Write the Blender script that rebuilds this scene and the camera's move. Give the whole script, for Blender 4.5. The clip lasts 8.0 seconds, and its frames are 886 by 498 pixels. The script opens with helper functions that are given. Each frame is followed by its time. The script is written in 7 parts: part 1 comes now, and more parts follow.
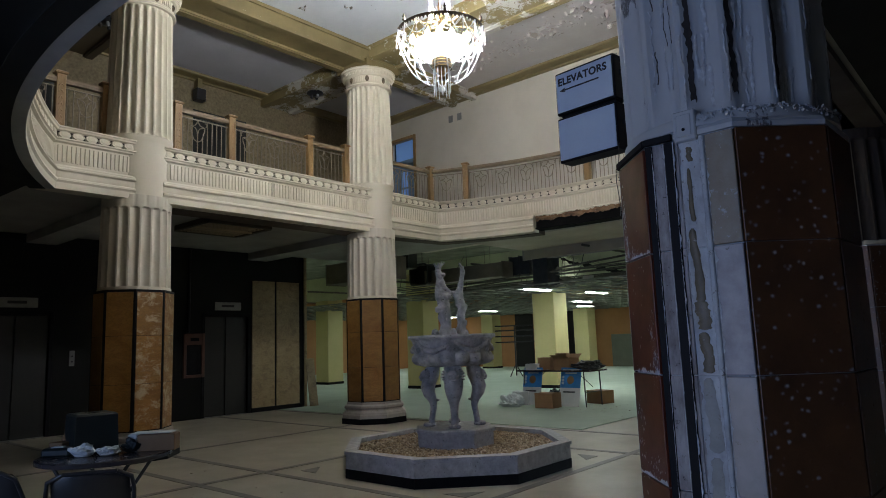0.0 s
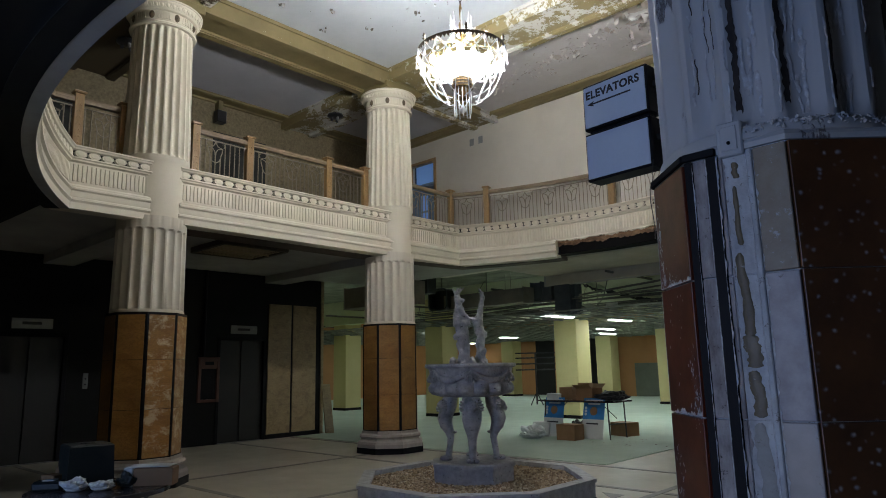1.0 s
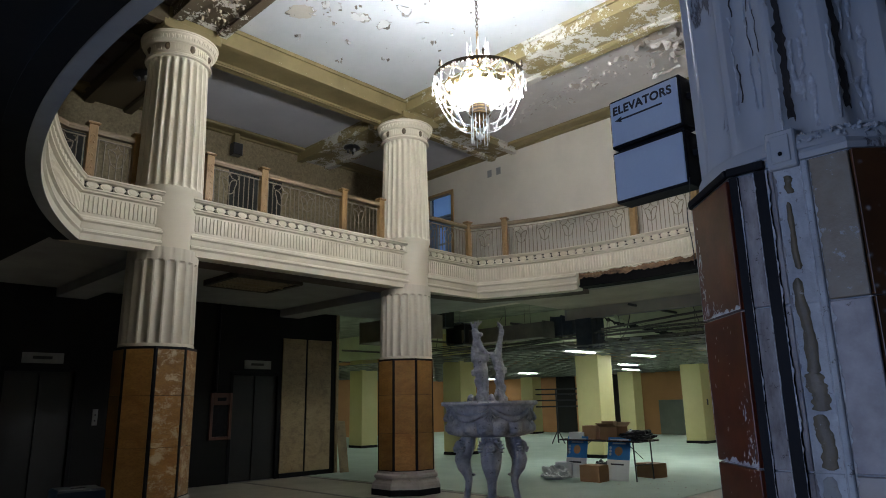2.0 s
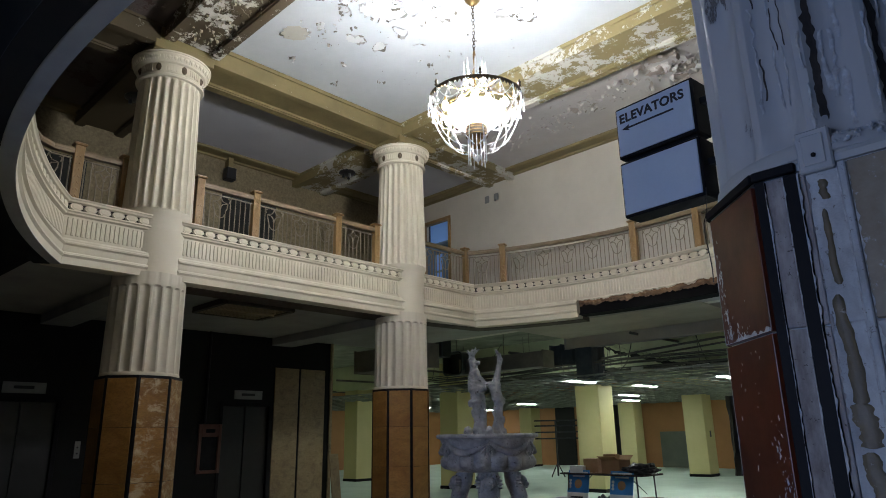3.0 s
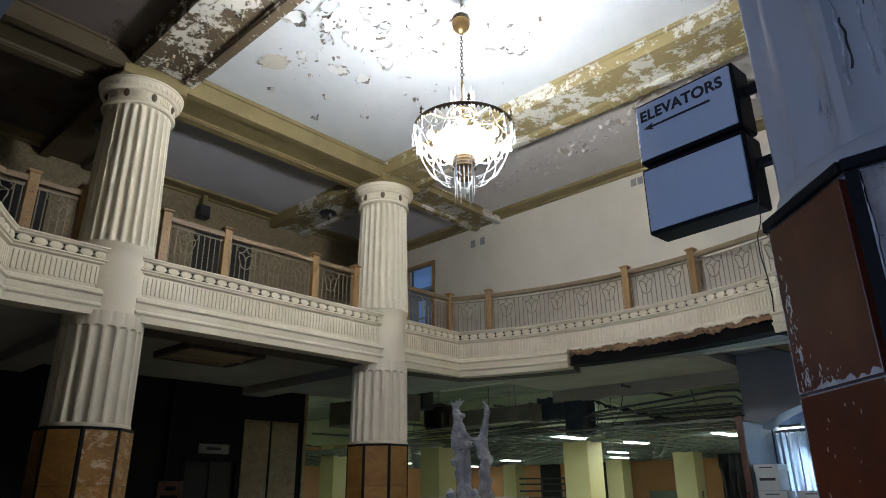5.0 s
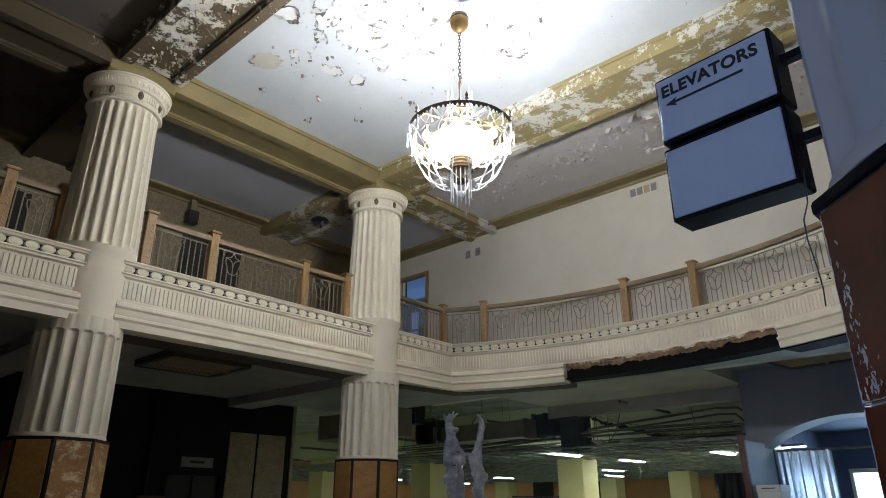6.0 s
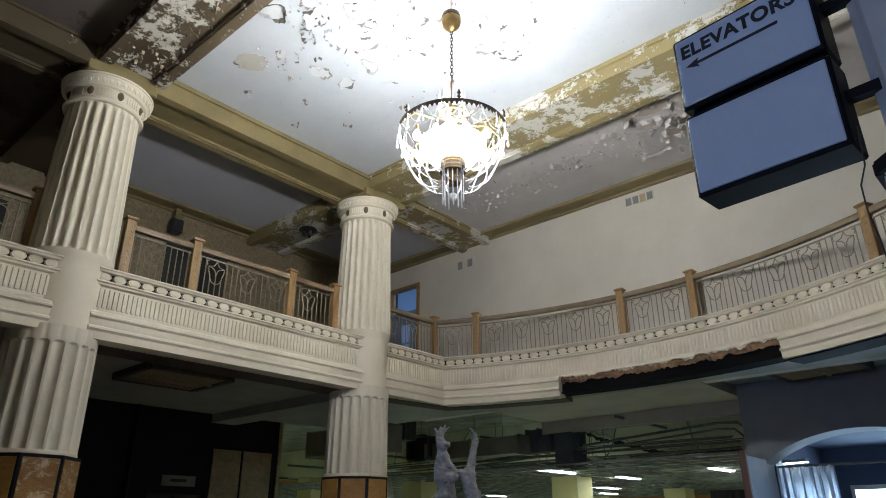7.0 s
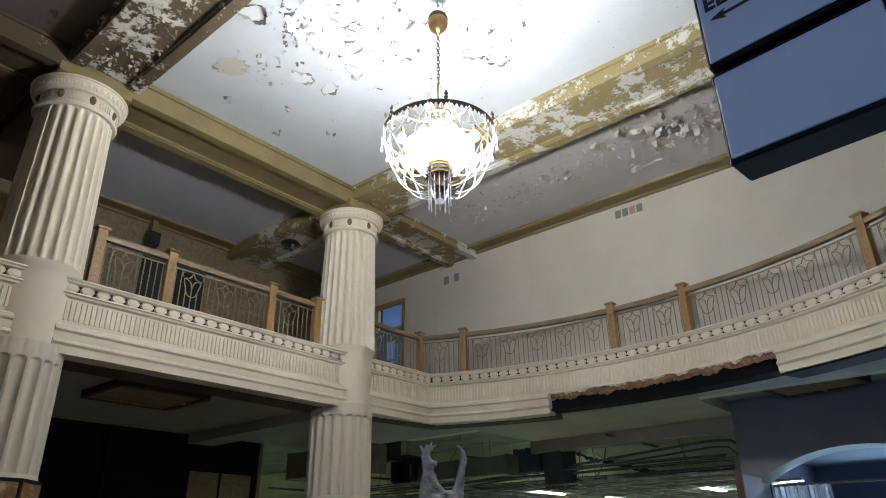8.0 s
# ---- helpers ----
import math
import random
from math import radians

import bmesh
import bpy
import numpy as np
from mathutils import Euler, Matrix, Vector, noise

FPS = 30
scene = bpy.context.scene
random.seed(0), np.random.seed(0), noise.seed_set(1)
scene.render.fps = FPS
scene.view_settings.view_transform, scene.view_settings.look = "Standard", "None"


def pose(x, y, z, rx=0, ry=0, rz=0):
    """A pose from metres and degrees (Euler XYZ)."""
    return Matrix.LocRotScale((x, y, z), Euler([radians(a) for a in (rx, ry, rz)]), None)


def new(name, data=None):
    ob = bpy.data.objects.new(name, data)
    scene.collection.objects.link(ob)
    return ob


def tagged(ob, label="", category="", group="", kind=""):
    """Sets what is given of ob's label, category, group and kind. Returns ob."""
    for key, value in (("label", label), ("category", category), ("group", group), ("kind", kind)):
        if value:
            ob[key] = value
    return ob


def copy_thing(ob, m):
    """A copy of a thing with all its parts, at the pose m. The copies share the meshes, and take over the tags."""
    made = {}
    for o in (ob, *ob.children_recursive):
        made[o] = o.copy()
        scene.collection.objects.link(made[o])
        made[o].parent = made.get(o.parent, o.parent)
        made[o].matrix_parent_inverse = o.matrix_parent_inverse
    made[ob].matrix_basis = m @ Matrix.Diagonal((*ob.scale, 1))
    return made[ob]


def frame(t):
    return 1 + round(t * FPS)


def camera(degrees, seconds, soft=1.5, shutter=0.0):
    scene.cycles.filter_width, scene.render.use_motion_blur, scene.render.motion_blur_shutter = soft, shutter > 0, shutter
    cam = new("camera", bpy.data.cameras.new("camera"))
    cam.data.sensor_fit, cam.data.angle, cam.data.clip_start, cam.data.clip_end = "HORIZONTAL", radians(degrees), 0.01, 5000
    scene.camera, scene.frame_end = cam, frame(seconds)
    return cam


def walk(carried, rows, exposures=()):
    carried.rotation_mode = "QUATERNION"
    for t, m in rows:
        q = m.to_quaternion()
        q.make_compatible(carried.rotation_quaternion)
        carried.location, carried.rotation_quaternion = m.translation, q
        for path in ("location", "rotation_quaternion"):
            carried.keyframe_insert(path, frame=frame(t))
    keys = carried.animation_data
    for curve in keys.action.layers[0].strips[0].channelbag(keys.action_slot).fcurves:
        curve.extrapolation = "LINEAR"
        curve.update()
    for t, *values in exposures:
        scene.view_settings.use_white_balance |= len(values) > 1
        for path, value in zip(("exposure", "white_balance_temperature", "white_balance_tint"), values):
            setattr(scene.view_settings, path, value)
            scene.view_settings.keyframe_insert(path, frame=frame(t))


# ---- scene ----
cam = camera(67.58, 8.0, 0.95)
PATH = [
    (0.0, pose(-0.097, 0.053, 1.418, 98.00, 2.02, 41.32)),
    (0.5, pose(-0.182, 0.166, 1.438, 99.17, 1.62, 42.01)),
    (1.0, pose(-0.275, 0.281, 1.455, 100.20, 1.20, 42.99)),
    (1.5, pose(-0.376, 0.399, 1.468, 101.70, 1.09, 43.99)),
    (3.0, pose(-0.665, 0.740, 1.488, 105.75, 0.97, 44.35)),
    (3.5, pose(-0.765, 0.861, 1.501, 106.73, 1.06, 43.60)),
    (4.0, pose(-0.873, 0.981, 1.518, 107.56, 1.01, 43.39)),
    (4.5, pose(-0.992, 1.102, 1.533, 108.75, 0.76, 43.26)),
    (5.0, pose(-1.109, 1.214, 1.551, 110.14, 0.57, 42.79)),
    (6.5, pose(-1.444, 1.582, 1.573, 111.96, -0.03, 41.75)),
    (7.0, pose(-1.553, 1.708, 1.581, 112.82, 0.21, 41.37)),
    (7.5, pose(-1.666, 1.834, 1.588, 113.64, 0.40, 41.06)),
    (8.0, pose(-1.773, 1.950, 1.598, 114.51, 0.69, 40.23)),
]
walk(cam, PATH)

# ---------- world, lights, exposure ----------
world = bpy.data.worlds.new("world")
scene.world = world
world.use_nodes = True
_wn = world.node_tree.nodes
_sky = _wn.new("ShaderNodeTexSky")
_sky.sky_type = "NISHITA"
_sky.sun_disc = False
_sky.sun_elevation, _sky.sun_rotation = radians(35), radians(200)
world.node_tree.links.new(_sky.outputs[0], _wn["Background"].inputs[0])
_wn["Background"].inputs[1].default_value = 0.12
scene.view_settings.exposure = 0.0


def lamp(name, kind, m, power, colour, size=0.1, size_y=None):
    data = bpy.data.lights.new(name, kind)
    data.energy, data.color = power, colour
    if kind == "AREA":
        data.shape = "RECTANGLE" if size_y else "SQUARE"
        data.size = size
        if size_y:
            data.size_y = size_y
    else:
        data.shadow_soft_size = size
    ob = new(name, data)
    ob.matrix_world = m
    return ob


CHX, CHY = -5.3, 6.13
CEIL = 7.15
LOWC = 3.6
lamp("chandelier_light", "POINT", pose(CHX, CHY, 5.36), 900, (0.92, 0.975, 1.04), 0.18)
lamp("window_daylight", "AREA", pose(-3.35, -3.97, 1.8, 90, 0, 0), 122, (0.29, 0.48, 0.96), 2.4, 2.3)
lamp("arch_daylight", "AREA", pose(-2.6, 16.7, 1.2, 90, 0, 180), 30, (0.42, 0.6, 1.0), 3.0, 1.2)

# ---------- materials ----------


class Nodes:
    def __init__(self, name):
        self.m = bpy.data.materials.new(name)
        self.m.use_nodes = True
        self.t = self.m.node_tree
        self.b = self.t.nodes["Principled BSDF"]
        self.tc = self.add("ShaderNodeTexCoord").outputs["Object"]

    def add(self, kind, **props):
        n = self.t.nodes.new(kind)
        for k, v in props.items():
            setattr(n, k, v)
        return n

    def link(self, a, b):
        self.t.links.new(a, b)

    def noise(self, scale, detail=4.0, rough=0.6, stretch=None, dist=0.0):
        n = self.add("ShaderNodeTexNoise")
        n.inputs["Scale"].default_value, n.inputs["Detail"].default_value = scale, detail
        n.inputs["Roughness"].default_value, n.inputs["Distortion"].default_value = rough, dist
        src = self.tc
        if stretch:
            mp = self.add("ShaderNodeMapping")
            mp.inputs["Scale"].default_value = stretch
            self.link(self.tc, mp.inputs[0])
            src = mp.outputs[0]
        self.link(src, n.inputs["Vector"])
        return n.outputs["Fac"]

    def ramp(self, fac, *stops):
        r = self.add("ShaderNodeValToRGB")
        els = r.color_ramp.elements
        while len(els) < len(stops):
            els.new(0.5)
        for e, (p, c) in zip(els, stops):
            e.position = p
            e.color = (c, c, c, 1) if isinstance(c, (int, float)) else (*c, 1)
        self.link(fac, r.inputs[0])
        return r.outputs[0]

    def mix(self, fac, a, b, mode="MIX"):
        n = self.add("ShaderNodeMix", data_type="RGBA", blend_type=mode)
        for sock, v in ((n.inputs[0], fac), (n.inputs[6], a), (n.inputs[7], b)):
            if isinstance(v, (int, float)):
                sock.default_value = v
            elif isinstance(v, tuple):
                sock.default_value = (*v, 1)
            else:
                self.link(v, sock)
        return n.outputs[2]

    def math(self, op, a, b=0.0):
        n = self.add("ShaderNodeMath", operation=op)
        for sock, v in ((n.inputs[0], a), (n.inputs[1], b)):
            if isinstance(v, (int, float)):
                sock.default_value = v
            else:
                self.link(v, sock)
        return n.outputs[0]

    def bump(self, height, strength=0.3, distance=0.01):
        n = self.add("ShaderNodeBump")
        n.inputs["Strength"].default_value, n.inputs["Distance"].default_value = strength, distance
        self.link(height, n.inputs["Height"])
        self.link(n.outputs[0], self.b.inputs["Normal"])

    def done(self, colour, rough=0.6, metal=0.0):
        for key, v in (("Base Color", colour), ("Roughness", rough), ("Metallic", metal)):
            s = self.b.inputs[key]
            if isinstance(v, (int, float)):
                s.default_value = v
            elif isinstance(v, tuple):
                s.default_value = (*v, 1)
            else:
                self.link(v, s)
        return self.m


def dull(name, a, b, rough=0.6, scale=3.0, fine=60.0, bump=0.15, metal=0.0, vary=0.0, stretch=None, spot=None, spot_at=0.66):
    """Two tones at two scales, optional stains and a per-object shade."""
    n = Nodes(name)
    big = n.ramp(n.noise(scale, 5, 0.65, stretch), (0.32, 0.0), (0.7, 1.0))
    small = n.noise(fine, 3, 0.7)
    col = n.mix(big, a, b)
    col = n.mix(n.math("MULTIPLY", small, 0.25), col, tuple(c * 0.6 for c in a))
    if spot:
        s = n.ramp(n.noise(scale * 2.6, 8, 0.75), (spot_at, 0.0), (spot_at + 0.04, 1.0))
        col = n.mix(s, col, spot)
    if vary:
        oi = n.add("ShaderNodeObjectInfo").outputs["Random"]
        k = n.math("ADD", n.math("MULTIPLY", oi, vary), 1 - vary / 2)
        cc = n.add("ShaderNodeCombineColor")
        for i in range(3):
            n.link(k, cc.inputs[i])
        col = n.mix(1.0, col, cc.outputs[0], "MULTIPLY")
    n.bump(small, bump, 0.004)
    r = n.math("ADD", n.math("MULTIPLY", big, 0.12), rough - 0.06)
    return n.done(col, r, metal)


def peeling(name, paint, under, at=0.6, scale=1.6, dirt=(0.35, 0.31, 0.24), rough=0.65, stretch=None):
    """Old paint that has come off in flakes and shows the coat below, with a lip at its edge."""
    n = Nodes(name)
    f = n.math("ADD", n.math("MULTIPLY", n.noise(scale, 12, 0.78, stretch, 0.15), 0.62), n.math("MULTIPLY", n.noise(scale * 0.3, 2), 0.38))
    mask = n.ramp(f, (at, 0.0), (at + 0.012, 1.0))
    wash = n.ramp(n.noise(0.8, 4), (0.35, 0.0), (0.75, 1.0))
    base = n.mix(n.math("MULTIPLY", wash, 0.3), paint, dirt)
    col = n.mix(mask, base, under)
    n.bump(n.math("MULTIPLY", n.math("SUBTRACT", 1.0, mask), 1.0), 0.8, 0.012)
    return n.done(col, rough)


def glow(name, colour, strength):
    n = Nodes(name)
    n.b.inputs["Emission Color"].default_value = (*colour, 1)
    n.b.inputs["Emission Strength"].default_value = strength
    return n.done(colour, 0.5)


CREAM = dull("cream_paint", (0.69, 0.613, 0.472), (0.61, 0.54, 0.405), 0.55, 1.3, 90, 0.1, spot=(0.48, 0.4, 0.28), spot_at=0.73)
CREAM_WORN = peeling("worn_cream_paint", (0.64, 0.57, 0.44), (0.36, 0.29, 0.2), 0.66, 6.0, (0.55, 0.47, 0.35))
OLIVE = dull("olive_gold_paint", (0.235, 0.18, 0.077), (0.165, 0.127, 0.055), 0.55, 1.5, 70, 0.1, spot=(0.42, 0.38, 0.3), spot_at=0.72)
OLIVE_PEEL = peeling("peeling_olive_paint", (0.25, 0.195, 0.085), (0.53, 0.5, 0.44), 0.512, 3.4, (0.16, 0.12, 0.055))
# peeling olive with the southwest beams' shade put into its colour
OLIVE_SHADED = peeling("shaded_olive_beam_paint", (0.075, 0.054, 0.026), (0.36, 0.33, 0.27), 0.625, 5.0, (0.035, 0.025, 0.015))
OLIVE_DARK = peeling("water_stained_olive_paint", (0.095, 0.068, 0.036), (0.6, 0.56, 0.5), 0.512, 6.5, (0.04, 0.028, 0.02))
CEIL_MAIN = dull("white_ceiling_paint", (0.48, 0.492, 0.5), (0.43, 0.442, 0.45), 0.7, 1.2, 60, 0.15, spot=(0.42, 0.41, 0.39), spot_at=0.7)
# stains and peeling, plus the shade behind the beams as a dark base
CEIL_STAINED_SHADED = peeling("shaded_stained_peeling_ceiling", (0.1, 0.078, 0.068), (0.055, 0.026, 0.018), 0.56, 1.6, (0.06, 0.04, 0.032))
CEIL_SIDE = dull("grey_peeling_ceiling", (0.53, 0.5, 0.48), (0.46, 0.43, 0.405), 0.7, 1.4, 60, 0.2, spot=(0.46, 0.41, 0.37), spot_at=0.66)
CEIL_PLAIN = dull("grey_ceiling_paint", (0.52, 0.51, 0.53), (0.46, 0.45, 0.47), 0.7, 0.8, 60, 0.1)
WALLPAPER = dull("beige_wallpaper", (0.26, 0.205, 0.115), (0.125, 0.096, 0.054), 0.8, 22.0, 90, 0.4)
WALL_CREAM = dull("cream_wall_paint", (0.64, 0.583, 0.485), (0.55, 0.498, 0.41), 0.7, 0.9, 60, 0.1, spot=(0.5, 0.43, 0.34), spot_at=0.76)
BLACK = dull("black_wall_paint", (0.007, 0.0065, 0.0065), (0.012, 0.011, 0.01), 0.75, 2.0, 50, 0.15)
BLACK.node_tree.nodes["Principled BSDF"].inputs["Specular IOR Level"].default_value = 0.25
BLACK_TRIM = dull("black_trim", (0.008, 0.0075, 0.009), (0.016, 0.015, 0.016), 0.55, 6.0, 80, 0.1)
BLACK_TRIM.node_tree.nodes["Principled BSDF"].inputs["Specular IOR Level"].default_value = 0.12
SOFFIT = dull("grey_plaster_soffit", (0.4, 0.38, 0.35), (0.29, 0.27, 0.25), 0.8, 1.0, 50, 0.2, spot=(0.2, 0.18, 0.16), spot_at=0.72)
TERRAZZO = dull("worn_beige_terrazzo", (0.53, 0.47, 0.37), (0.41, 0.365, 0.28), 0.4, 1.2, 160, 0.05, spot=(0.32, 0.285, 0.23), spot_at=0.7)
DARK_STRIP = dull("dark_floor_inlay", (0.21, 0.185, 0.155), (0.15, 0.13, 0.11), 0.4, 3.0, 120, 0.05)
CARPET = dull("pale_green_carpet", (0.6, 0.7, 0.58), (0.5, 0.6, 0.49), 0.95, 1.2, 220, 0.5, spot=(0.32, 0.35, 0.27), spot_at=0.7)


def veined(name, a, b, vein, scrape=None):
    """Honey coloured stone: cloudy bands, fine veins, a shade for each panel, and pale scrapes where it is worn."""
    n = Nodes(name)
    rnd = n.add("ShaderNodeObjectInfo").outputs["Random"]
    mp = n.add("ShaderNodeMapping")
    cx = n.add("ShaderNodeCombineXYZ")
    n.link(n.math("MULTIPLY", rnd, 9.0), cx.inputs[2])
    n.link(n.tc, mp.inputs["Vector"])
    n.link(cx.outputs[0], mp.inputs["Location"])
    n.tc = mp.outputs[0]
    cloud = n.ramp(n.noise(3.0, 6, 0.65, (1, 1, 1.6), 0.8), (0.3, 0.0), (0.68, 1.0))
    col = n.mix(cloud, a, b)
    lines = n.ramp(n.noise(7.0, 8, 0.7, (1, 1, 2.2), 1.5), (0.46, 0.0), (0.5, 1.0), (0.54, 0.0))
    col = n.mix(n.math("MULTIPLY", lines, 0.55), col, vein)
    grain = n.noise(90, 3, 0.7)
    col = n.mix(n.math("MULTIPLY", grain, 0.3), col, tuple(c * 0.5 for c in b))
    shade = n.math("ADD", n.math("MULTIPLY", rnd, 0.3), 0.82)
    cc = n.add("ShaderNodeCombineColor")
    for i in range(3):
        n.link(shade, cc.inputs[i])
    col = n.mix(1.0, col, cc.outputs[0], "MULTIPLY")
    if scrape:
        s = n.ramp(n.noise(4.5, 10, 0.8, (1, 1, 1.5), 0.3), (0.5, 0.0), (0.6, 1.0))
        col = n.mix(n.math("MULTIPLY", s, 0.8), col, scrape)
        n.bump(s, 0.4, 0.004)
    else:
        n.bump(grain, 0.08, 0.003)
    return n.done(col, 0.42)


AMBER = veined("amber_marble", (0.42, 0.22, 0.06), (0.27, 0.125, 0.03), (0.15, 0.06, 0.016))
AMBER_WORN = veined("scraped_amber_marble", (0.42, 0.215, 0.055), (0.27, 0.12, 0.026), (0.16, 0.065, 0.016), (0.58, 0.46, 0.3))
RED_MARBLE = dull("dark_red_marble", (0.15, 0.031, 0.012), (0.052, 0.012, 0.007), 0.34, 3.0, 40, 0.1, vary=0.2, spot=(0.4, 0.34, 0.32), spot_at=0.74)


def daubed(name, a, b, daub):
    """Dark polished stone with soft dried splashes of pale mortar."""
    n = Nodes(name)
    big = n.ramp(n.noise(4.0, 6, 0.65), (0.32, 0.0), (0.7, 1.0))
    col = n.mix(big, a, b)
    wob = n.mix(0.025, n.tc, n.add("ShaderNodeTexNoise").outputs["Color"])
    v = n.add("ShaderNodeTexVoronoi")
    v.inputs["Scale"].default_value = 23.0
    n.link(wob, v.inputs["Vector"])
    fuzz = n.math("MULTIPLY", n.noise(70, 4, 0.7), 0.16)
    d = n.math("ADD", v.outputs["Distance"], fuzz)
    spot = n.ramp(d, (0.17, 1.0), (0.26, 0.25), (0.36, 0.0))
    some = n.ramp(n.noise(3.2, 3), (0.4, 0.0), (0.52, 1.0))
    col = n.mix(n.math("MULTIPLY", n.math("MULTIPLY", spot, some), 0.8), col, daub)
    n.bump(spot, 0.25, 0.003)
    return n.done(col, n.math("ADD", n.math("MULTIPLY", spot, 0.4), 0.4))


BROWN_MARBLE = daubed("dark_brown_marble", (0.13, 0.053, 0.02), (0.06, 0.026, 0.012), (0.34, 0.35, 0.37))
PLASTER = dull("bare_white_plaster", (0.66, 0.68, 0.7), (0.36, 0.36, 0.38), 0.85, 13.0, 40, 0.8, stretch=(1, 1, 0.5), spot=(0.22, 0.2, 0.19), spot_at=0.6)
PALE_MARBLE = dull("pale_veined_marble", (0.5, 0.44, 0.4), (0.38, 0.33, 0.29), 0.4, 7.0, 40, 0.2, spot=(0.3, 0.25, 0.2), spot_at=0.62)
MAUVE_MARBLE = dull("pale_mauve_marble", (0.46, 0.42, 0.42), (0.3, 0.265, 0.265), 0.45, 12.0, 40, 0.3, spot=(0.2, 0.165, 0.15), spot_at=0.64)
SHAFT_PEEL = peeling("peeling_shaft_paint", (0.52, 0.53, 0.54), (0.2, 0.18, 0.175), 0.59, 5.0, (0.36, 0.34, 0.33), 0.65, (1.0, 1.0, 0.2))
BROWN_SHAFT = dull("dark_brown_shaft", (0.09, 0.07, 0.057), (0.055, 0.043, 0.036), 0.7, 2.0, 50, 0.3)
STRIP_STONE = dull("dusty_mauve_stone", (0.5, 0.46, 0.45), (0.13, 0.1, 0.095), 0.7, 16.0, 60, 0.7, stretch=(1, 1, 0.3), spot=(0.07, 0.05, 0.045), spot_at=0.6)
GLUE = dull("dried_brown_glue", (0.19, 0.14, 0.075), (0.12, 0.09, 0.05), 0.5, 14.0, 50, 0.4, spot=(0.4, 0.36, 0.3), spot_at=0.62)
GLUE_GREY = dull("grey_glue_ring", (0.42, 0.41, 0.39), (0.34, 0.33, 0.31), 0.7, 14.0, 50, 0.4, spot=(0.25, 0.22, 0.2), spot_at=0.6)
GREY_STONE = dull("grey_cast_stone", (0.6, 0.59, 0.6), (0.36, 0.35, 0.355), 0.65, 14.0, 60, 0.8, spot=(0.16, 0.15, 0.15), spot_at=0.61)
CARVED_STONE = dull("weathered_carved_stone", (0.6, 0.57, 0.56), (0.27, 0.25, 0.245), 0.7, 9.0, 60, 1.0, spot=(0.12, 0.1, 0.09), spot_at=0.6)
OAK = dull("golden_oak", (0.36, 0.215, 0.085), (0.24, 0.14, 0.05), 0.45, 4.0, 50, 0.2, stretch=(6, 6, 1))
IRON = dull("beige_painted_iron", (0.29, 0.235, 0.165), (0.19, 0.155, 0.105), 0.5, 8.0, 60, 0.1, metal=0.1)
RAIL_WOOD = dull("dull_brown_rail_wood", (0.26, 0.185, 0.105), (0.17, 0.12, 0.065), 0.5, 4.0, 50, 0.2)
YELLOW = dull("lime_yellow_paint", (0.6, 0.53, 0.255), (0.52, 0.46, 0.21), 0.6, 1.0, 60, 0.1)
ORANGE = dull("orange_wall_paint", (0.52, 0.26, 0.1), (0.44, 0.22, 0.085), 0.65, 1.0, 60, 0.1)
DUCT = dull("dull_duct_metal", (0.27, 0.27, 0.25), (0.16, 0.16, 0.15), 0.5, 3.0, 40, 0.15, metal=0.2)
PIPE = dull("dusty_pipe", (0.16, 0.15, 0.13), (0.1, 0.095, 0.085), 0.5, 6.0, 40, 0.1, metal=0.4)
DARK = dull("void_shade", (0.02, 0.02, 0.018), (0.03, 0.03, 0.026), 0.9, 2.0, 40, 0.2)
SLAB = dull("dusty_concrete_slab", (0.3, 0.32, 0.24), (0.15, 0.16, 0.12), 0.9, 2.0, 40, 0.2)
TUBE_LIGHT = glow("fluorescent_panel", (0.88, 1.0, 1.0), 70.0)
RUST = dull("broken_rusty_plaster", (0.33, 0.185, 0.09), (0.035, 0.028, 0.024), 0.9, 2.6, 40, 0.9, spot=(0.55, 0.5, 0.45), spot_at=0.66, stretch=(1, 1, 5))
STEEL_DARK = dull("near_black_steel", (0.004, 0.0038, 0.0036), (0.007, 0.006, 0.006), 0.8, 4.0, 60, 0.2)
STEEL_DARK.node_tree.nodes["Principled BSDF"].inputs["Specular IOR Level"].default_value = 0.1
STAINED_PALE = dull("brown_stained_marble", (0.27, 0.2, 0.125), (0.36, 0.31, 0.24), 0.5, 9.0, 40, 0.3, spot=(0.44, 0.42, 0.4), spot_at=0.58)
BROWN_BEAM = dull("dark_brown_beam_paint", (0.095, 0.058, 0.038), (0.055, 0.034, 0.023), 0.7, 3.0, 50, 0.2)
# colour of the shade between the studs, painted on the recess back
RECESS = dull("shaded_recess", (0.022, 0.016, 0.011), (0.012, 0.009, 0.007), 0.9, 8.0, 60, 0.2)
PALE_SOFFIT = dull("beige_plaster_soffit", (0.5, 0.435, 0.355), (0.37, 0.32, 0.265), 0.85, 0.9, 50, 0.2, spot=(0.3, 0.27, 0.22), spot_at=0.72)

# ---------- mesh helpers ----------


def mesh(name, bm, mat, smooth=False):
    data = bpy.data.meshes.new(name)
    bmesh.ops.recalc_face_normals(bm, faces=bm.faces)
    if smooth:
        for f in bm.faces:
            f.smooth = True
    bm.to_mesh(data)
    bm.free()
    data.materials.append(mat)
    return data


def part(name, bm, mat, parent=None, label="", smooth=False):
    ob = new(name, mesh(name, bm, mat, bool(smooth)))
    if smooth:
        ob.data.set_sharp_from_angle(angle=radians(40 if smooth is True else smooth))
    if parent:
        ob.parent = parent
    if label:
        ob["label"] = label
    return ob


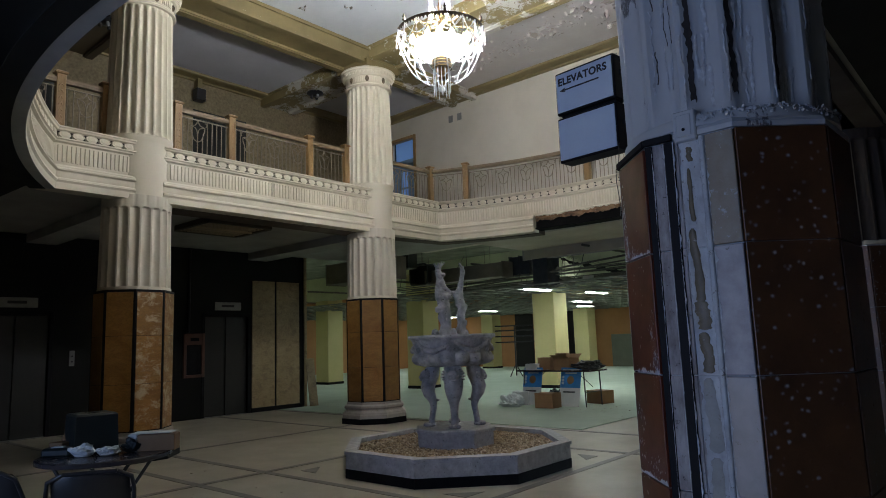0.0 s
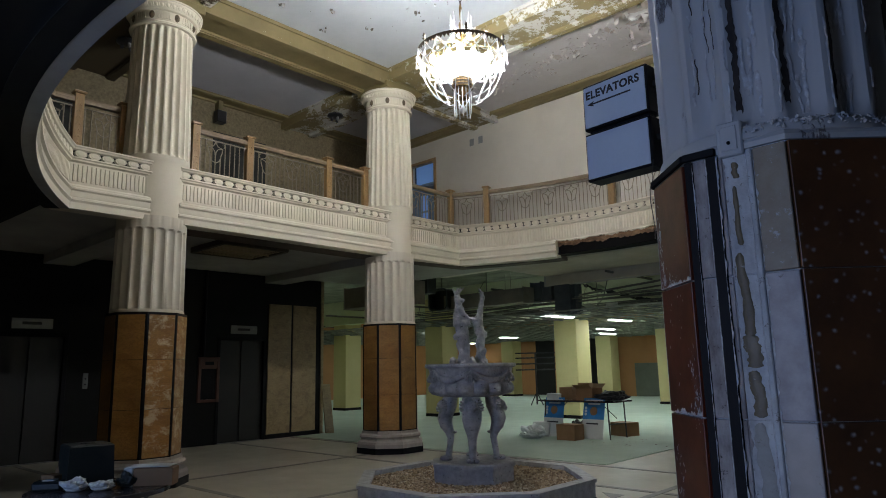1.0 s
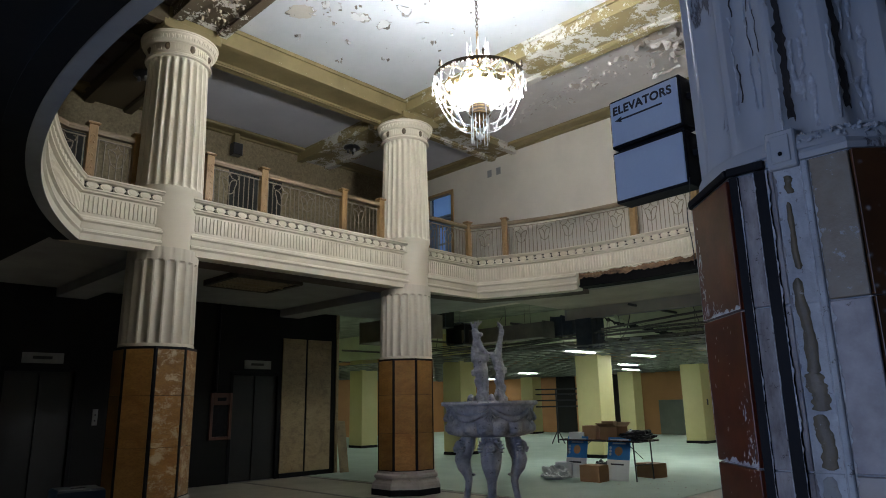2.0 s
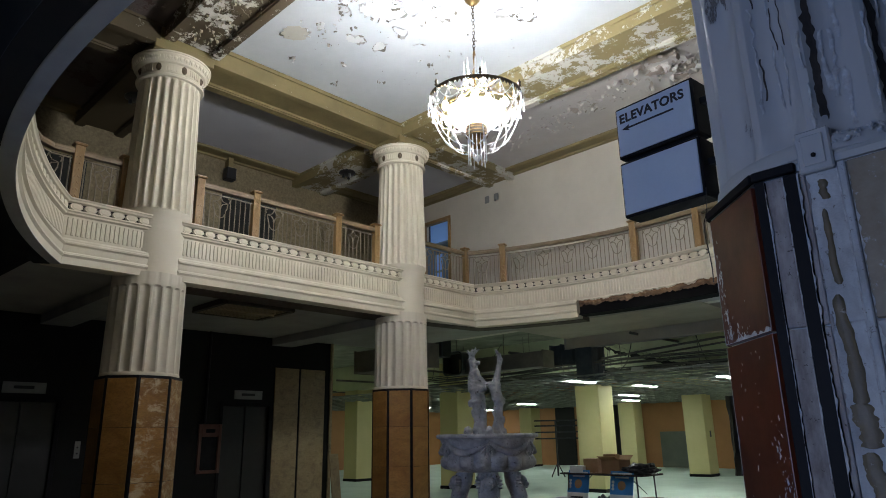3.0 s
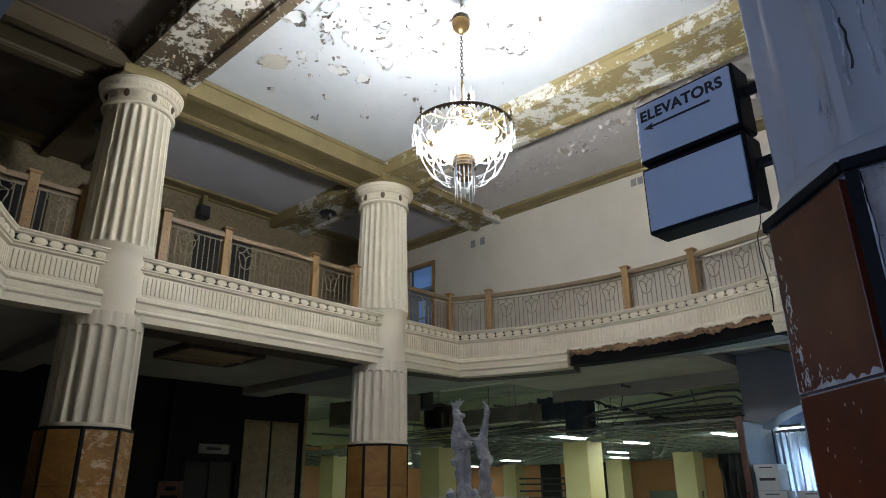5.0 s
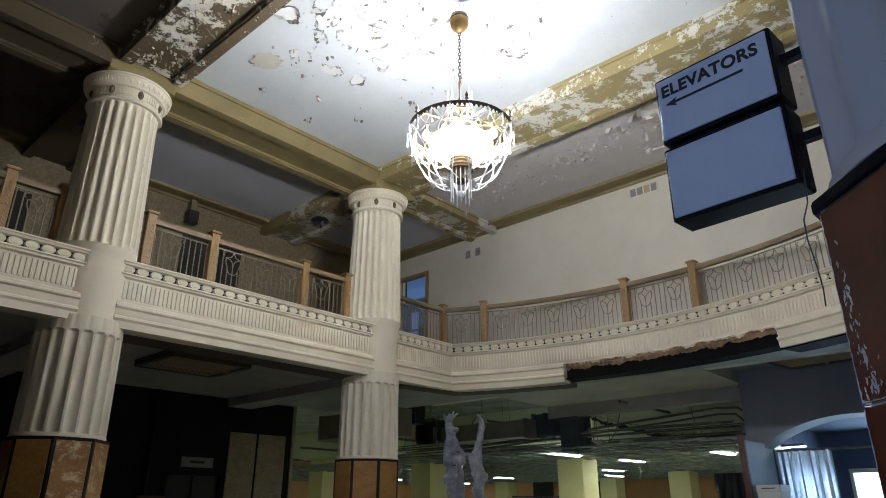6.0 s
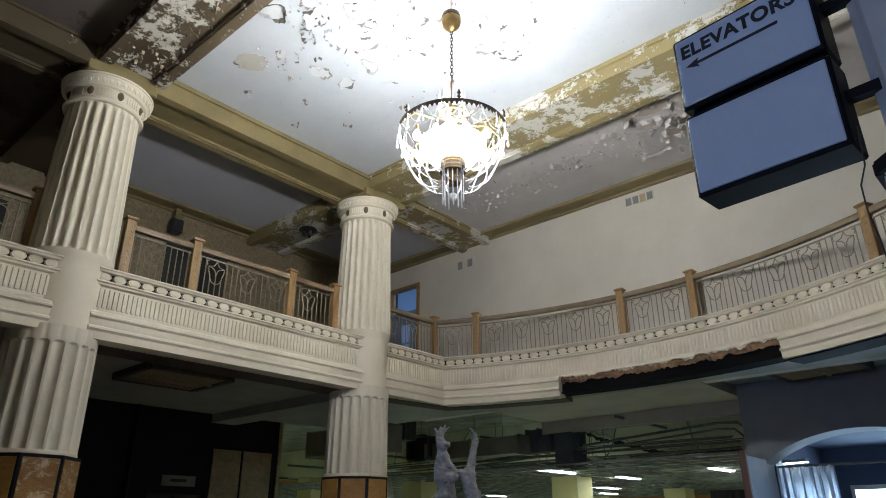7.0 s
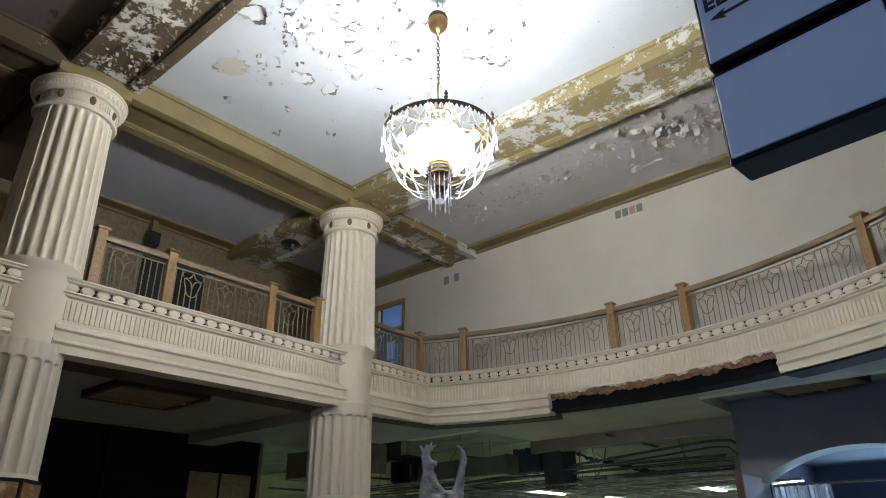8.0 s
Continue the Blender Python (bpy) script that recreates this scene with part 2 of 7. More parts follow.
def shared(name, data, parent, m=None):
    ob = new(name, data)
    ob.parent = parent
    if m is not None:
        ob.matrix_basis = m
    return ob


def thing(name, label, category, m=None, group=""):
    ob = new(name)
    ob.empty_display_size = 0.1
    if m is not None:
        ob.matrix_world = m
    return tagged(ob, label, category, group)


def setting(name, bm, mat, label="", category="", smooth=False):
    return tagged(part(name, bm, mat, None, "", smooth), label, category, "", "structure")


def box(bm, x0, y0, z0, x1, y1, z1, bevel=0.0, m=None):
    mat = Matrix.Translation(((x0 + x1) / 2, (y0 + y1) / 2, (z0 + z1) / 2)) @ Matrix.Diagonal((abs(x1 - x0), abs(y1 - y0), abs(z1 - z0), 1))
    r = bmesh.ops.create_cube(bm, size=1.0, matrix=mat)
    if bevel:
        edges = list({e for v in r["verts"] for e in v.link_edges})
        rr = bmesh.ops.bevel(bm, geom=edges, offset=bevel, segments=1, affect="EDGES")
        verts = list({v for f in rr["faces"] for v in f.verts} | {v for v in r["verts"] if v.is_valid})
    else:
        verts = r["verts"]
    if m is not None:
        bmesh.ops.transform(bm, matrix=m, verts=verts)
    return verts


def boxed(*args, **kw):
    bm = bmesh.new()
    box(bm, *args, **kw)
    return bm


def rings(bm, loops, closed=True, cap=True):
    """Faces between loops of points of equal number."""
    vs = [[bm.verts.new(p) for p in loop] for loop in loops]
    n = len(vs[0])
    for a, b in zip(vs, vs[1:]):
        for i in range(n if closed else n - 1):
            j = (i + 1) % n
            bm.faces.new((a[i], a[j], b[j], b[i]))
    if cap and closed:
        bm.faces.new(vs[0][::-1])
        bm.faces.new(vs[-1])
    return vs


def lathe(profile, n=48, cx=0.0, cy=0.0, bm=None, turn=0.0, cap=True):
    bm = bm or bmesh.new()
    rings(bm, [[(cx + r * math.cos(turn + 2 * math.pi * i / n), cy + r * math.sin(turn + 2 * math.pi * i / n), z) for i in range(n)] for r, z in profile], True, cap)
    return bm


def tube(points, r, n=8, bm=None, radii=None):
    """A round bar along points."""
    bm = bm or bmesh.new()
    pts = [Vector(p) for p in points]
    loops = []
    up = Vector((0.0, 0.0, 1.0))
    for i, p in enumerate(pts):
        d = (pts[min(i + 1, len(pts) - 1)] - pts[max(i - 1, 0)]).normalized()
        a = d.cross(up)
        if a.length < 0.1:
            a = d.cross(Vector((1.0, 0.0, 0.0)))
        a.normalize()
        if loops and a.dot(last) < 0:
            a = -a
        last = a
        b = d.cross(a)
        rr = radii[i] if radii else r
        loops.append([p + a * rr * math.cos(2 * math.pi * k / n) + b * rr * math.sin(2 * math.pi * k / n) for k in range(n)])
    rings(bm, loops)
    return bm


def sweep(path, profile, bm=None, closed=False, ends=True):
    """A profile of (outward, height) points carried along a plan path; outward is to the right of the way."""
    bm = bm or bmesh.new()
    n = len(path)
    loops = []
    for i in range(n):
        p = Vector(path[i])
        a = Vector(path[i - 1]) if (i > 0 or closed) else None
        b = Vector(path[(i + 1) % n]) if (i < n - 1 or closed) else None
        d1 = (p - a).normalized() if a is not None else (b - p).normalized()
        d2 = (b - p).normalized() if b is not None else d1
        n1, n2 = Vector((d1.y, -d1.x)), Vector((d2.y, -d2.x))
        nn = n1 + n2
        nn = nn / max(0.3, nn.dot(n1))
        loops.append([(p.x + nn.x * o, p.y + nn.y * o, z) for o, z in profile])
    if closed:
        loops.append(loops[0])
    vs = rings(bm, loops, True, False)
    if ends and not closed:
        bm.faces.new(vs[0][::-1])
        bm.faces.new(vs[-1])
    return bm


def poly(bm, pts, z0, z1):
    """An upright prism over a plan outline."""
    rings(bm, [[(x, y, z0) for x, y in pts], [(x, y, z1) for x, y in pts]])
    return bm

# ---------- the well in the balcony: two bowed ends and two straight sides ----------
WX0, WX1 = -9.2, -1.45


def arc(cx, cy, r, x0, x1, n, sign):
    pts = []
    a0, a1 = math.acos((x0 - cx) / r), math.acos((x1 - cx) / r)
    for i in range(n + 1):
        a = a0 + (a1 - a0) * i / n
        pts.append((cx + r * math.cos(a), cy + sign * r * math.sin(a)))
    return pts


FAR_BOW = arc(-6.05, 4.1, 7.05, WX0, WX1, 40, 1)
NEAR_BOW = arc(-4.4, 10.62, 9.0, WX1, WX0, 40, -1)
WELL = FAR_BOW + NEAR_BOW  # clockwise seen from above: west side closes it
LEDGE, FBOT = 4.36, 3.53

# ---------- large structure ----------
X0, X1, Y0, Y1 = -13.4, 6.5, -4.0, 11.8
HX0, HY1 = -27.0, 29.0

bm = boxed(HX0 - 0.5, Y0 - 0.3, -0.2, X1 + 0.3, HY1 + 0.3, 0.0)
floor = setting("floor", bm, TERRAZZO, "worn beige terrazzo floor with dark inlaid bands", "floor")

# carpet sheet of the sales hall
bm = bmesh.new()
poly(bm, [(-13.3, 9.3), (-5.45, 9.3), (-5.45, 12.4), (-2.0, 12.4), (-2.0, HY1), (HX0, HY1), (HX0, 10.3), (-13.3, 10.3)], 0.002, 0.012)
setting("carpet", bm, CARPET, "pale green worn carpet of the sales hall", "carpet")

# upper ceiling
bm = boxed(X0 - 0.3, Y0 - 0.3, CEIL, X1 + 0.3, Y1 + 0.2, CEIL + 0.25)
setting("ceiling", bm, CEIL_MAIN, "white ceiling with paint peeling in curls", "ceiling")

# beams of the upper ceiling
BX, BY1, BY2, BX2 = -9.5, 4.3, 8.8, -1.2


def beam(name, x0, y0, x1, y1, mat, drop=0.26):
    """A coffer beam: two stepped side mouldings and a recessed soffit."""
    bm = bmesh.new()
    along_x = abs(x1 - x0) > abs(y1 - y0)
    def bx(a0, a1, z0, z1):
        if along_x:
            box(bm, x0, a0, z0, x1, a1, z1)
        else:
            box(bm, a0, y0, z0, a1, y1, z1)
    lo, hi = (y0, y1) if along_x else (x0, x1)
    bx(lo + 0.1, hi - 0.1, CEIL - drop + 0.06, CEIL + 0.01)
    for a, s in ((lo, 1), (hi, -1)):
        bx(*sorted((a + s * 0.035, a + s * 0.17)), CEIL - drop, CEIL - 0.03)
        bx(*sorted((a + s * 0.17, a + s * 0.195)), CEIL - drop + 0.02, CEIL - drop + 0.07)
        bx(*sorted((a, a + s * 0.1)), CEIL - 0.06, CEIL + 0.008)
    return setting(name, bm, mat, "olive painted ceiling beam with stepped mouldings", "beam")


beam("beam_west", BX - 0.42, BY1 - 0.45, BX + 0.42, BY2 + 0.5, OLIVE, 0.31)
beam("beam_west_north", BX - 0.42, BY2 + 0.501, BX + 0.42, Y1, OLIVE_PEEL, 0.17)
beam("beam_west_south", BX - 0.42, Y0, BX + 0.42, BY1 - 0.451, OLIVE_SHADED, 0.31)
beam("beam_east", BX2 - 0.42, Y0, BX2 + 0.42, Y1, OLIVE)
beam("beam_north", BX + 0.42, BY2 - 0.45, BX2 - 0.42, BY2 + 0.5, OLIVE_PEEL, 0.24)
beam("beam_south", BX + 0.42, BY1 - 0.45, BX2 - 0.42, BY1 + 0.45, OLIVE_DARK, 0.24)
beam("beam_north_west", X0 + 0.6, BY2 - 0.45, BX - 0.42, BY2 + 0.5, OLIVE_PEEL, 0.24)
beam("beam_south_west", X0 + 0.6, BY1 - 0.45, BX - 0.42, BY1 + 0.45, OLIVE_SHADED, 0.24)

# side ceilings beyond the beams, a thin coat lower than the main field
setting("ceiling_west", boxed(X0, BY1 + 0.45, CEIL - 0.02, BX - 0.42, BY2 - 0.45, CEIL - 0.002), CEIL_PLAIN, "plain grey ceiling over the balcony", "ceiling")
setting("ceiling_southwest", boxed(X0, Y0, CEIL - 0.02, BX - 0.42, BY1 - 0.45, CEIL - 0.002), CEIL_STAINED_SHADED, "stained ceiling over the balcony, darkened for its shade", "ceiling")
setting("ceiling_south", boxed(BX + 0.42, Y0, CEIL - 0.02, BX2 - 0.42, BY1 - 0.45, CEIL - 0.002), CEIL_STAINED_SHADED, "stained peeling ceiling over the entrance side", "ceiling")
setting("ceiling_northwest", boxed(X0, BY2 + 0.5, CEIL - 0.02, BX - 0.42, Y1, CEIL - 0.002), CEIL_PLAIN, "plain grey ceiling over the balcony", "ceiling")
setting("ceiling_north", boxed(BX + 0.42, BY2 + 0.5, CEIL - 0.02, BX2 - 0.42, Y1, CEIL - 0.002), CEIL_SIDE, "grey ceiling with paint peeling in curls", "ceiling")

# upper walls
UX = -12.75
setting("wall_west_upper", boxed(UX - 0.25, Y0, LEDGE - 0.2, UX, Y1, CEIL), WALLPAPER, "beige patterned wallpaper on the balcony wall", "wall")
bm = bmesh.new()
box(bm, UX, Y1, LEDGE - 0.2, -12.1, Y1 + 0.25, CEIL)
box(bm, -12.1, Y1, 6.62, -11.1, Y1 + 0.25, CEIL)
box(bm, -11.1, Y1, LOWC + 0.01, X1, Y1 + 0.25, CEIL)
setting("wall_north_upper", bm, WALL_CREAM, "cream painted wall above the balcony", "wall")
setting("wall_south", boxed(X0, Y0 - 0.25, 3.2, X1, Y0, CEIL), WALL_CREAM, "cream painted wall", "wall")
bm = bmesh.new()
box(bm, X0, Y0 - 0.25, 0, -4.6, Y0, 3.2)
box(bm, -2.1, Y0 - 0.25, 0, X1, Y0, 3.2)
box(bm, -4.6, Y0 - 0.25, 0, -2.1, Y0, 0.6)
setting("wall_south_lower", bm, BLACK, "dark painted wall with a shop window", "wall")
# unseen wall, added only to keep window light off the west side
setting("wall_vestibule", boxed(-4.9, Y0, 0, -4.7, -0.6, 3.5), BLACK, "unseen dark wall added to block window light", "wall")
setting("wall_east", boxed(X1, Y0, 0, X1 + 0.25, HY1, CEIL), WALL_CREAM, "cream painted wall", "wall")

# unseen roof and outer walls, added to stop sky light leaking in
bm = boxed(HX0 - 0.5, Y0 - 0.3, 7.45, X1 + 0.3, HY1 + 0.5, 7.65)
box(bm, HX0 - 0.5, HY1 + 0.3, 0, X1 + 0.3, HY1 + 0.5, 7.45)
box(bm, HX0 - 0.7, Y0 - 0.3, 0, HX0 - 0.5, HY1 + 0.5, 7.45)
box(bm, HX0 - 0.5, Y0 - 0.5, 0, X0 - 0.26, Y0 - 0.3, 7.45)
setting("outer_wall", bm, WALL_CREAM, "unseen outer walls and roof added to keep sky light out", "wall")

# cornice on the upper north and west walls
corn = [(0, CEIL - 0.09), (0.05, CEIL - 0.085), (0.07, CEIL - 0.055), (0.26, CEIL - 0.05), (0.29, CEIL - 0.075), (0.34, CEIL - 0.06), (0.36, CEIL - 0.02), (0, CEIL - 0.02)]
setting("cornice_north", sweep([(UX, Y1), (X1, Y1)], corn), OLIVE, "olive painted cornice moulding", "cornice")
setting("cornice_west", sweep([(UX, Y0), (UX, Y1 - 0.37)], [(o, z) for o, z in corn]), OLIVE, "olive painted cornice moulding", "cornice")

# balcony slab with the well cut out: outline of the slab in strips between well and walls


def slab(name, z0, z1, mat, label):
    bm = bmesh.new()
    cx, cy = -5.4, 6.4
    loop = [(x + 0.17 * (x - cx) / math.hypot(x - cx, y - cy), y + 0.17 * (y - cy) / math.hypot(x - cx, y - cy)) for x, y in WELL]
    n = len(loop)
    outer = []
    for x, y in loop:
        dx, dy = x - cx, y - cy
        k = min((X1 - cx) / dx if dx > 0 else 1e9, (X0 + 0.02 - cx) / dx if dx < 0 else 1e9, (Y1 - cy) / dy if dy > 0 else 1e9, (Y0 - cy) / dy if dy < 0 else 1e9)
        outer.append((cx + dx * k, cy + dy * k))
    # add the four corners
    pts = []
    for i in range(n):
        pts.append((loop[i], outer[i]))
    vs = []
    for z in (z0, z1):
        vs.append(([bm.verts.new((p[0][0], p[0][1], z)) for p in pts], [bm.verts.new((p[1][0], p[1][1], z)) for p in pts]))
    (i0, o0), (i1, o1) = vs
    for i in range(n):
        j = (i + 1) % n
        bm.faces.new((i0[i], o0[i], o0[j], i0[j]))
        bm.faces.new((i1[i], i1[j], o1[j], o1[i]))
        bm.faces.new((i0[i], i0[j], i1[j], i1[i]))
        bm.faces.new((o0[i], o1[i], o1[j], o0[j]))
    # corner fillers
    for c in ((X0 + 0.02, Y0), (X0 + 0.02, Y1), (X1, Y0), (X1, Y1)):
        best = None
        for i in range(n):
            j = (i + 1) % n
            a, b = pts[i][1], pts[j][1]
            on = lambda p: (abs(p[0] - c[0]) < 1e-4, abs(p[1] - c[1]) < 1e-4)
            if (on(a)[0] and on(b)[1]) or (on(a)[1] and on(b)[0]):
                best = (a, b)
        if best:
            poly(bm, [best[0], c, best[1]], z0, z1)
    return setting(name, bm, mat, label, "slab")


slab("balcony_slab", LOWC, LEDGE - 0.06, SOFFIT, "grey plaster underside of the balcony floor")

# black sheet under the slab, over the entrance side and along the east
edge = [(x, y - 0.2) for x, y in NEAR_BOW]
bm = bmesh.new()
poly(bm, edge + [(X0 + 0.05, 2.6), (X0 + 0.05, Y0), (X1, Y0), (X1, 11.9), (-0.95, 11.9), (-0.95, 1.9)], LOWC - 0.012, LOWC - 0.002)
setting("soffit_south", bm, BLACK, "black sheet under the balcony slab", "soffit")

# ---------- fascia of the balcony ----------
# heights up the face: bottom plate, dentils, fluted frieze, upper mouldings with the bead course


def along(path, step):
    """Even places along a plan path: the point, the way there and its right."""
    total = [(Vector(b) - Vector(a)).length for a, b in zip(path, path[1:])]
    length = sum(total)
    k = max(1, int(length / step))
    out = []
    for i in range(k):
        s = (i + 0.5) * length / k
        j = 0
        while s > total[j]:
            s -= total[j]
            j += 1
        a, b = Vector(path[j]), Vector(path[j + 1])
        t = (b - a).normalized()
        out.append((a + t * s, t, Vector((t.y, -t.x))))
    return out


def oval_stud():
    """A flat lozenge with rounded ends; beside its neighbour it leaves a waisted dark gap."""
    bm = bmesh.new()
    loops = []
    for ring, h in ((1.0, -0.034), (1.0, 0.0), (0.97, 0.005), (0.9, 0.008), (0.8, 0.004), (0.5, 0.007)):
        loops.append([(h, 0.075 * ring * math.copysign(abs(math.cos(q * math.pi / 10)), math.cos(q * math.pi / 10)), 0.048 * ring * math.copysign(abs(math.sin(q * math.pi / 10)), math.sin(q * math.pi / 10))) for q in range(20)])
    rings(bm, loops)
    return mesh("oval_stud", bm, CREAM)


STUD = None


def bead_course(path, z, out, step, parent):
    """The row of oval studs under the ledge."""
    global STUD
    STUD = STUD or oval_stud()
    for p, t, nn in along(path, step):
        q = p + nn * out
        shared("oval_stud", STUD, parent, Matrix.Translation((q.x, q.y, z)) @ Matrix.Rotation(math.atan2(nn.y, nn.x), 4, "Z"))


def flutes(path, z0, z1, out, step, parent):
    """The upright reeds of the frieze, joined in one part."""
    verts, faces = [], []
    for p, t, nn in along(path, step):
        base = len(verts)
        for o, w in ((out - 0.002, step * 0.34), (out + 0.015, step * 0.22)):
            for sg in (-1, 1):
                for z in (z0, z1):
                    q = p + nn * o + t * (w * sg)
                    verts.append((q.x, q.y, z))
        # order: o0 s- z0,z1 ; o0 s+ z0,z1 ; o1 s- ; o1 s+
        f = ((4, 5, 7, 6), (0, 1, 5, 4), (2, 6, 7, 3), (0, 4, 6, 2), (1, 3, 7, 5))
        faces += [tuple(base + v for v in q) for q in f]
    data = bpy.data.meshes.new("frieze_reeds")
    data.from_pydata(verts, [], faces)
    data.materials.append(CREAM)
    ob = new("frieze_reeds", data)
    ob.parent = parent
    return tagged(ob, "", "", "", "stuff")


def fascia(name, path, mouldings=True, label="cream plaster balcony fascia with reeded frieze and bead course"):
    th = thing(name, label, "fascia")
    H = LEDGE
    b = H - 0.76 if mouldings else H - 0.5
    body = [(-0.22, b), (-0.03, b), (-0.03, H - 0.145), (-0.2, H - 0.145), (-0.22, H - 0.15)]
    part("fascia_body", sweep(path, body), CREAM, th)
    part("recess_back", sweep(path, [(-0.22, H - 0.15), (-0.026, H - 0.15), (-0.026, H - 0.03), (-0.22, H - 0.03)]), RECESS, th, "recess behind the bead course, its shade painted dark")
    top = [(-0.2, H), (0.05, H), (0.055, H - 0.018), (0.04, H - 0.03), (0.03, H - 0.05), (0.0, H - 0.058), (-0.1, H - 0.058), (-0.2, H - 0.05)]
    part("ledge", sweep(path, top), CREAM, th)
    mid = [(-0.14, H - 0.148), (-0.1, H - 0.144), (0.0, H - 0.142), (0.03, H - 0.15), (0.036, H - 0.168), (0.014, H - 0.18), (0.01, H - 0.2), (-0.03, H - 0.215)]
    part("string_moulding", sweep(path, mid), CREAM, th)
    bead_course(path, H - 0.1, 0.004, 0.165, th)
    flutes(path, H - 0.46, H - 0.24, -0.03, 0.055, th)
    if mouldings:
        low = [(-0.03, H - 0.5), (0.0, H - 0.505), (0.03, H - 0.53), (0.036, H - 0.55), (0.06, H - 0.565), (0.06, H - 0.585), (0.03, H - 0.6), (0.02, H - 0.68), (0.05, H - 0.695), (0.055, H - 0.72), (0.03, H - 0.745), (0.02, FBOT), (-0.22, FBOT), (-0.22, H - 0.7), (-0.03, H - 0.7)]
        part("lower_moulding", sweep(path, low), CREAM, th)
    return th


C1, C2, N1, N2 = (-9.545, 4.225), (-9.5, 8.74), (-1.16, 3.54), (-1.45, 8.57)
fascia("balcony_fascia", [(WX0, C1[1] + 0.2), (WX0, C2[1] - 0.2)])
west_north = [(WX0, C2[1] + 0.2), (WX0, FAR_BOW[0][1])]
cut = [i for i, p in enumerate(FAR_BOW) if p[0] > -7.4][0]
cut2 = [i for i, p in enumerate(FAR_BOW) if p[0] > -3.95][0]
fascia("balcony_fascia", west_north + FAR_BOW[1:cut + 1])
fascia("balcony_fascia", FAR_BOW[cut:cut2 + 1], False, "cream plaster balcony fascia whose lower moulding has broken off")
fascia("balcony_fascia", FAR_BOW[cut2:])
fascia("balcony_fascia", NEAR_BOW + [(WX0, C1[1] - 0.2)])
fascia("balcony_fascia", [FAR_BOW[-1], (WX1, N2[1] + 0.36)])
fascia("balcony_fascia", [(WX1, N2[1] - 0.36), (WX1, N1[1] + 0.36)])
fascia("balcony_fascia", [(WX1, N1[1] - 0.36), NEAR_BOW[0]])

setting("beam_west_edge", boxed(-9.84, C1[1] + 0.3, FBOT - 0.01, WX0 - 0.22, C2[1] - 0.3, LOWC + 0.02), BROWN_BEAM, "dark brown painted beam under the balcony edge", "beam")
setting("beam_north_edge", sweep([(WX0, C2[1] + 0.4)] + FAR_BOW[1:cut + 1], [(-0.55, FBOT - 0.012), (-0.225, FBOT - 0.012), (-0.225, LOWC + 0.01), (-0.55, LOWC + 0.01)]), BROWN_BEAM, "dark brown painted beam under the balcony edge", "beam")

setting("fascia_underside", sweep(NEAR_BOW, [(-0.085, FBOT - 0.008), (0.03, FBOT - 0.008), (0.03, FBOT - 0.002), (-0.085, FBOT - 0.002)]), SOFFIT, "grey plaster underside of the balcony edge", "soffit")
setting("fascia_underside_black", sweep(NEAR_BOW, [(-0.26, FBOT - 0.012), (-0.086, FBOT - 0.012), (-0.086, FBOT - 0.002), (-0.26, FBOT - 0.002)]), BLACK, "black strip under the balcony edge", "soffit")

# ---------- columns ----------


def fluted(z0, z1, r0, r1, flutes_n=20, depth=0.045, lead=0.09, plain_top=0.0):
    bm = bmesh.new()
    per = 12
    n = flutes_n * per
    zs = [z0, z0 + lead * 0.5, z0 + lead, z1 - lead - plain_top, z1 - lead * 0.75 - plain_top, z1 - lead * 0.4 - plain_top, z1 - plain_top - 0.005, z1]
    loops = []
    for z in zs:
        k = (z - z0) / (z1 - z0)
        r = r0 + (r1 - r0) * k
        fade = min(1.0, max(0.0, (z1 - plain_top - z) / lead), max(0.0, (z - z0) / (lead * 0.6)))
        loop = []
        for i in range(n):
            u = (i % per) / per
            # flat fillet then a round hollow that narrows at its end
            w = 0.84 * (0.35 + 0.65 * fade) if fade > 0 else 0.0
            q = abs(u - 0.5) * 2
            d = depth * (1 - (q / w) ** 2) ** 0.8 * min(1.0, fade * 1.6) if w > 0 and q < w else 0.0
            a = 2 * math.pi * i / n
            loop.append(((r - d) * math.cos(a), (r - d) * math.sin(a), z))
        loops.append(loop)
    rings(bm, loops)
    return bm


def octagon(a, z, turn=0.0):
    r = a / math.cos(math.pi / 8)
    return [(r * math.cos(math.pi / 8 + k * math.pi / 4 + turn), r * math.sin(math.pi / 8 + k * math.pi / 4 + turn), z) for k in range(8)]


PT, PB = 2.265, 0.385


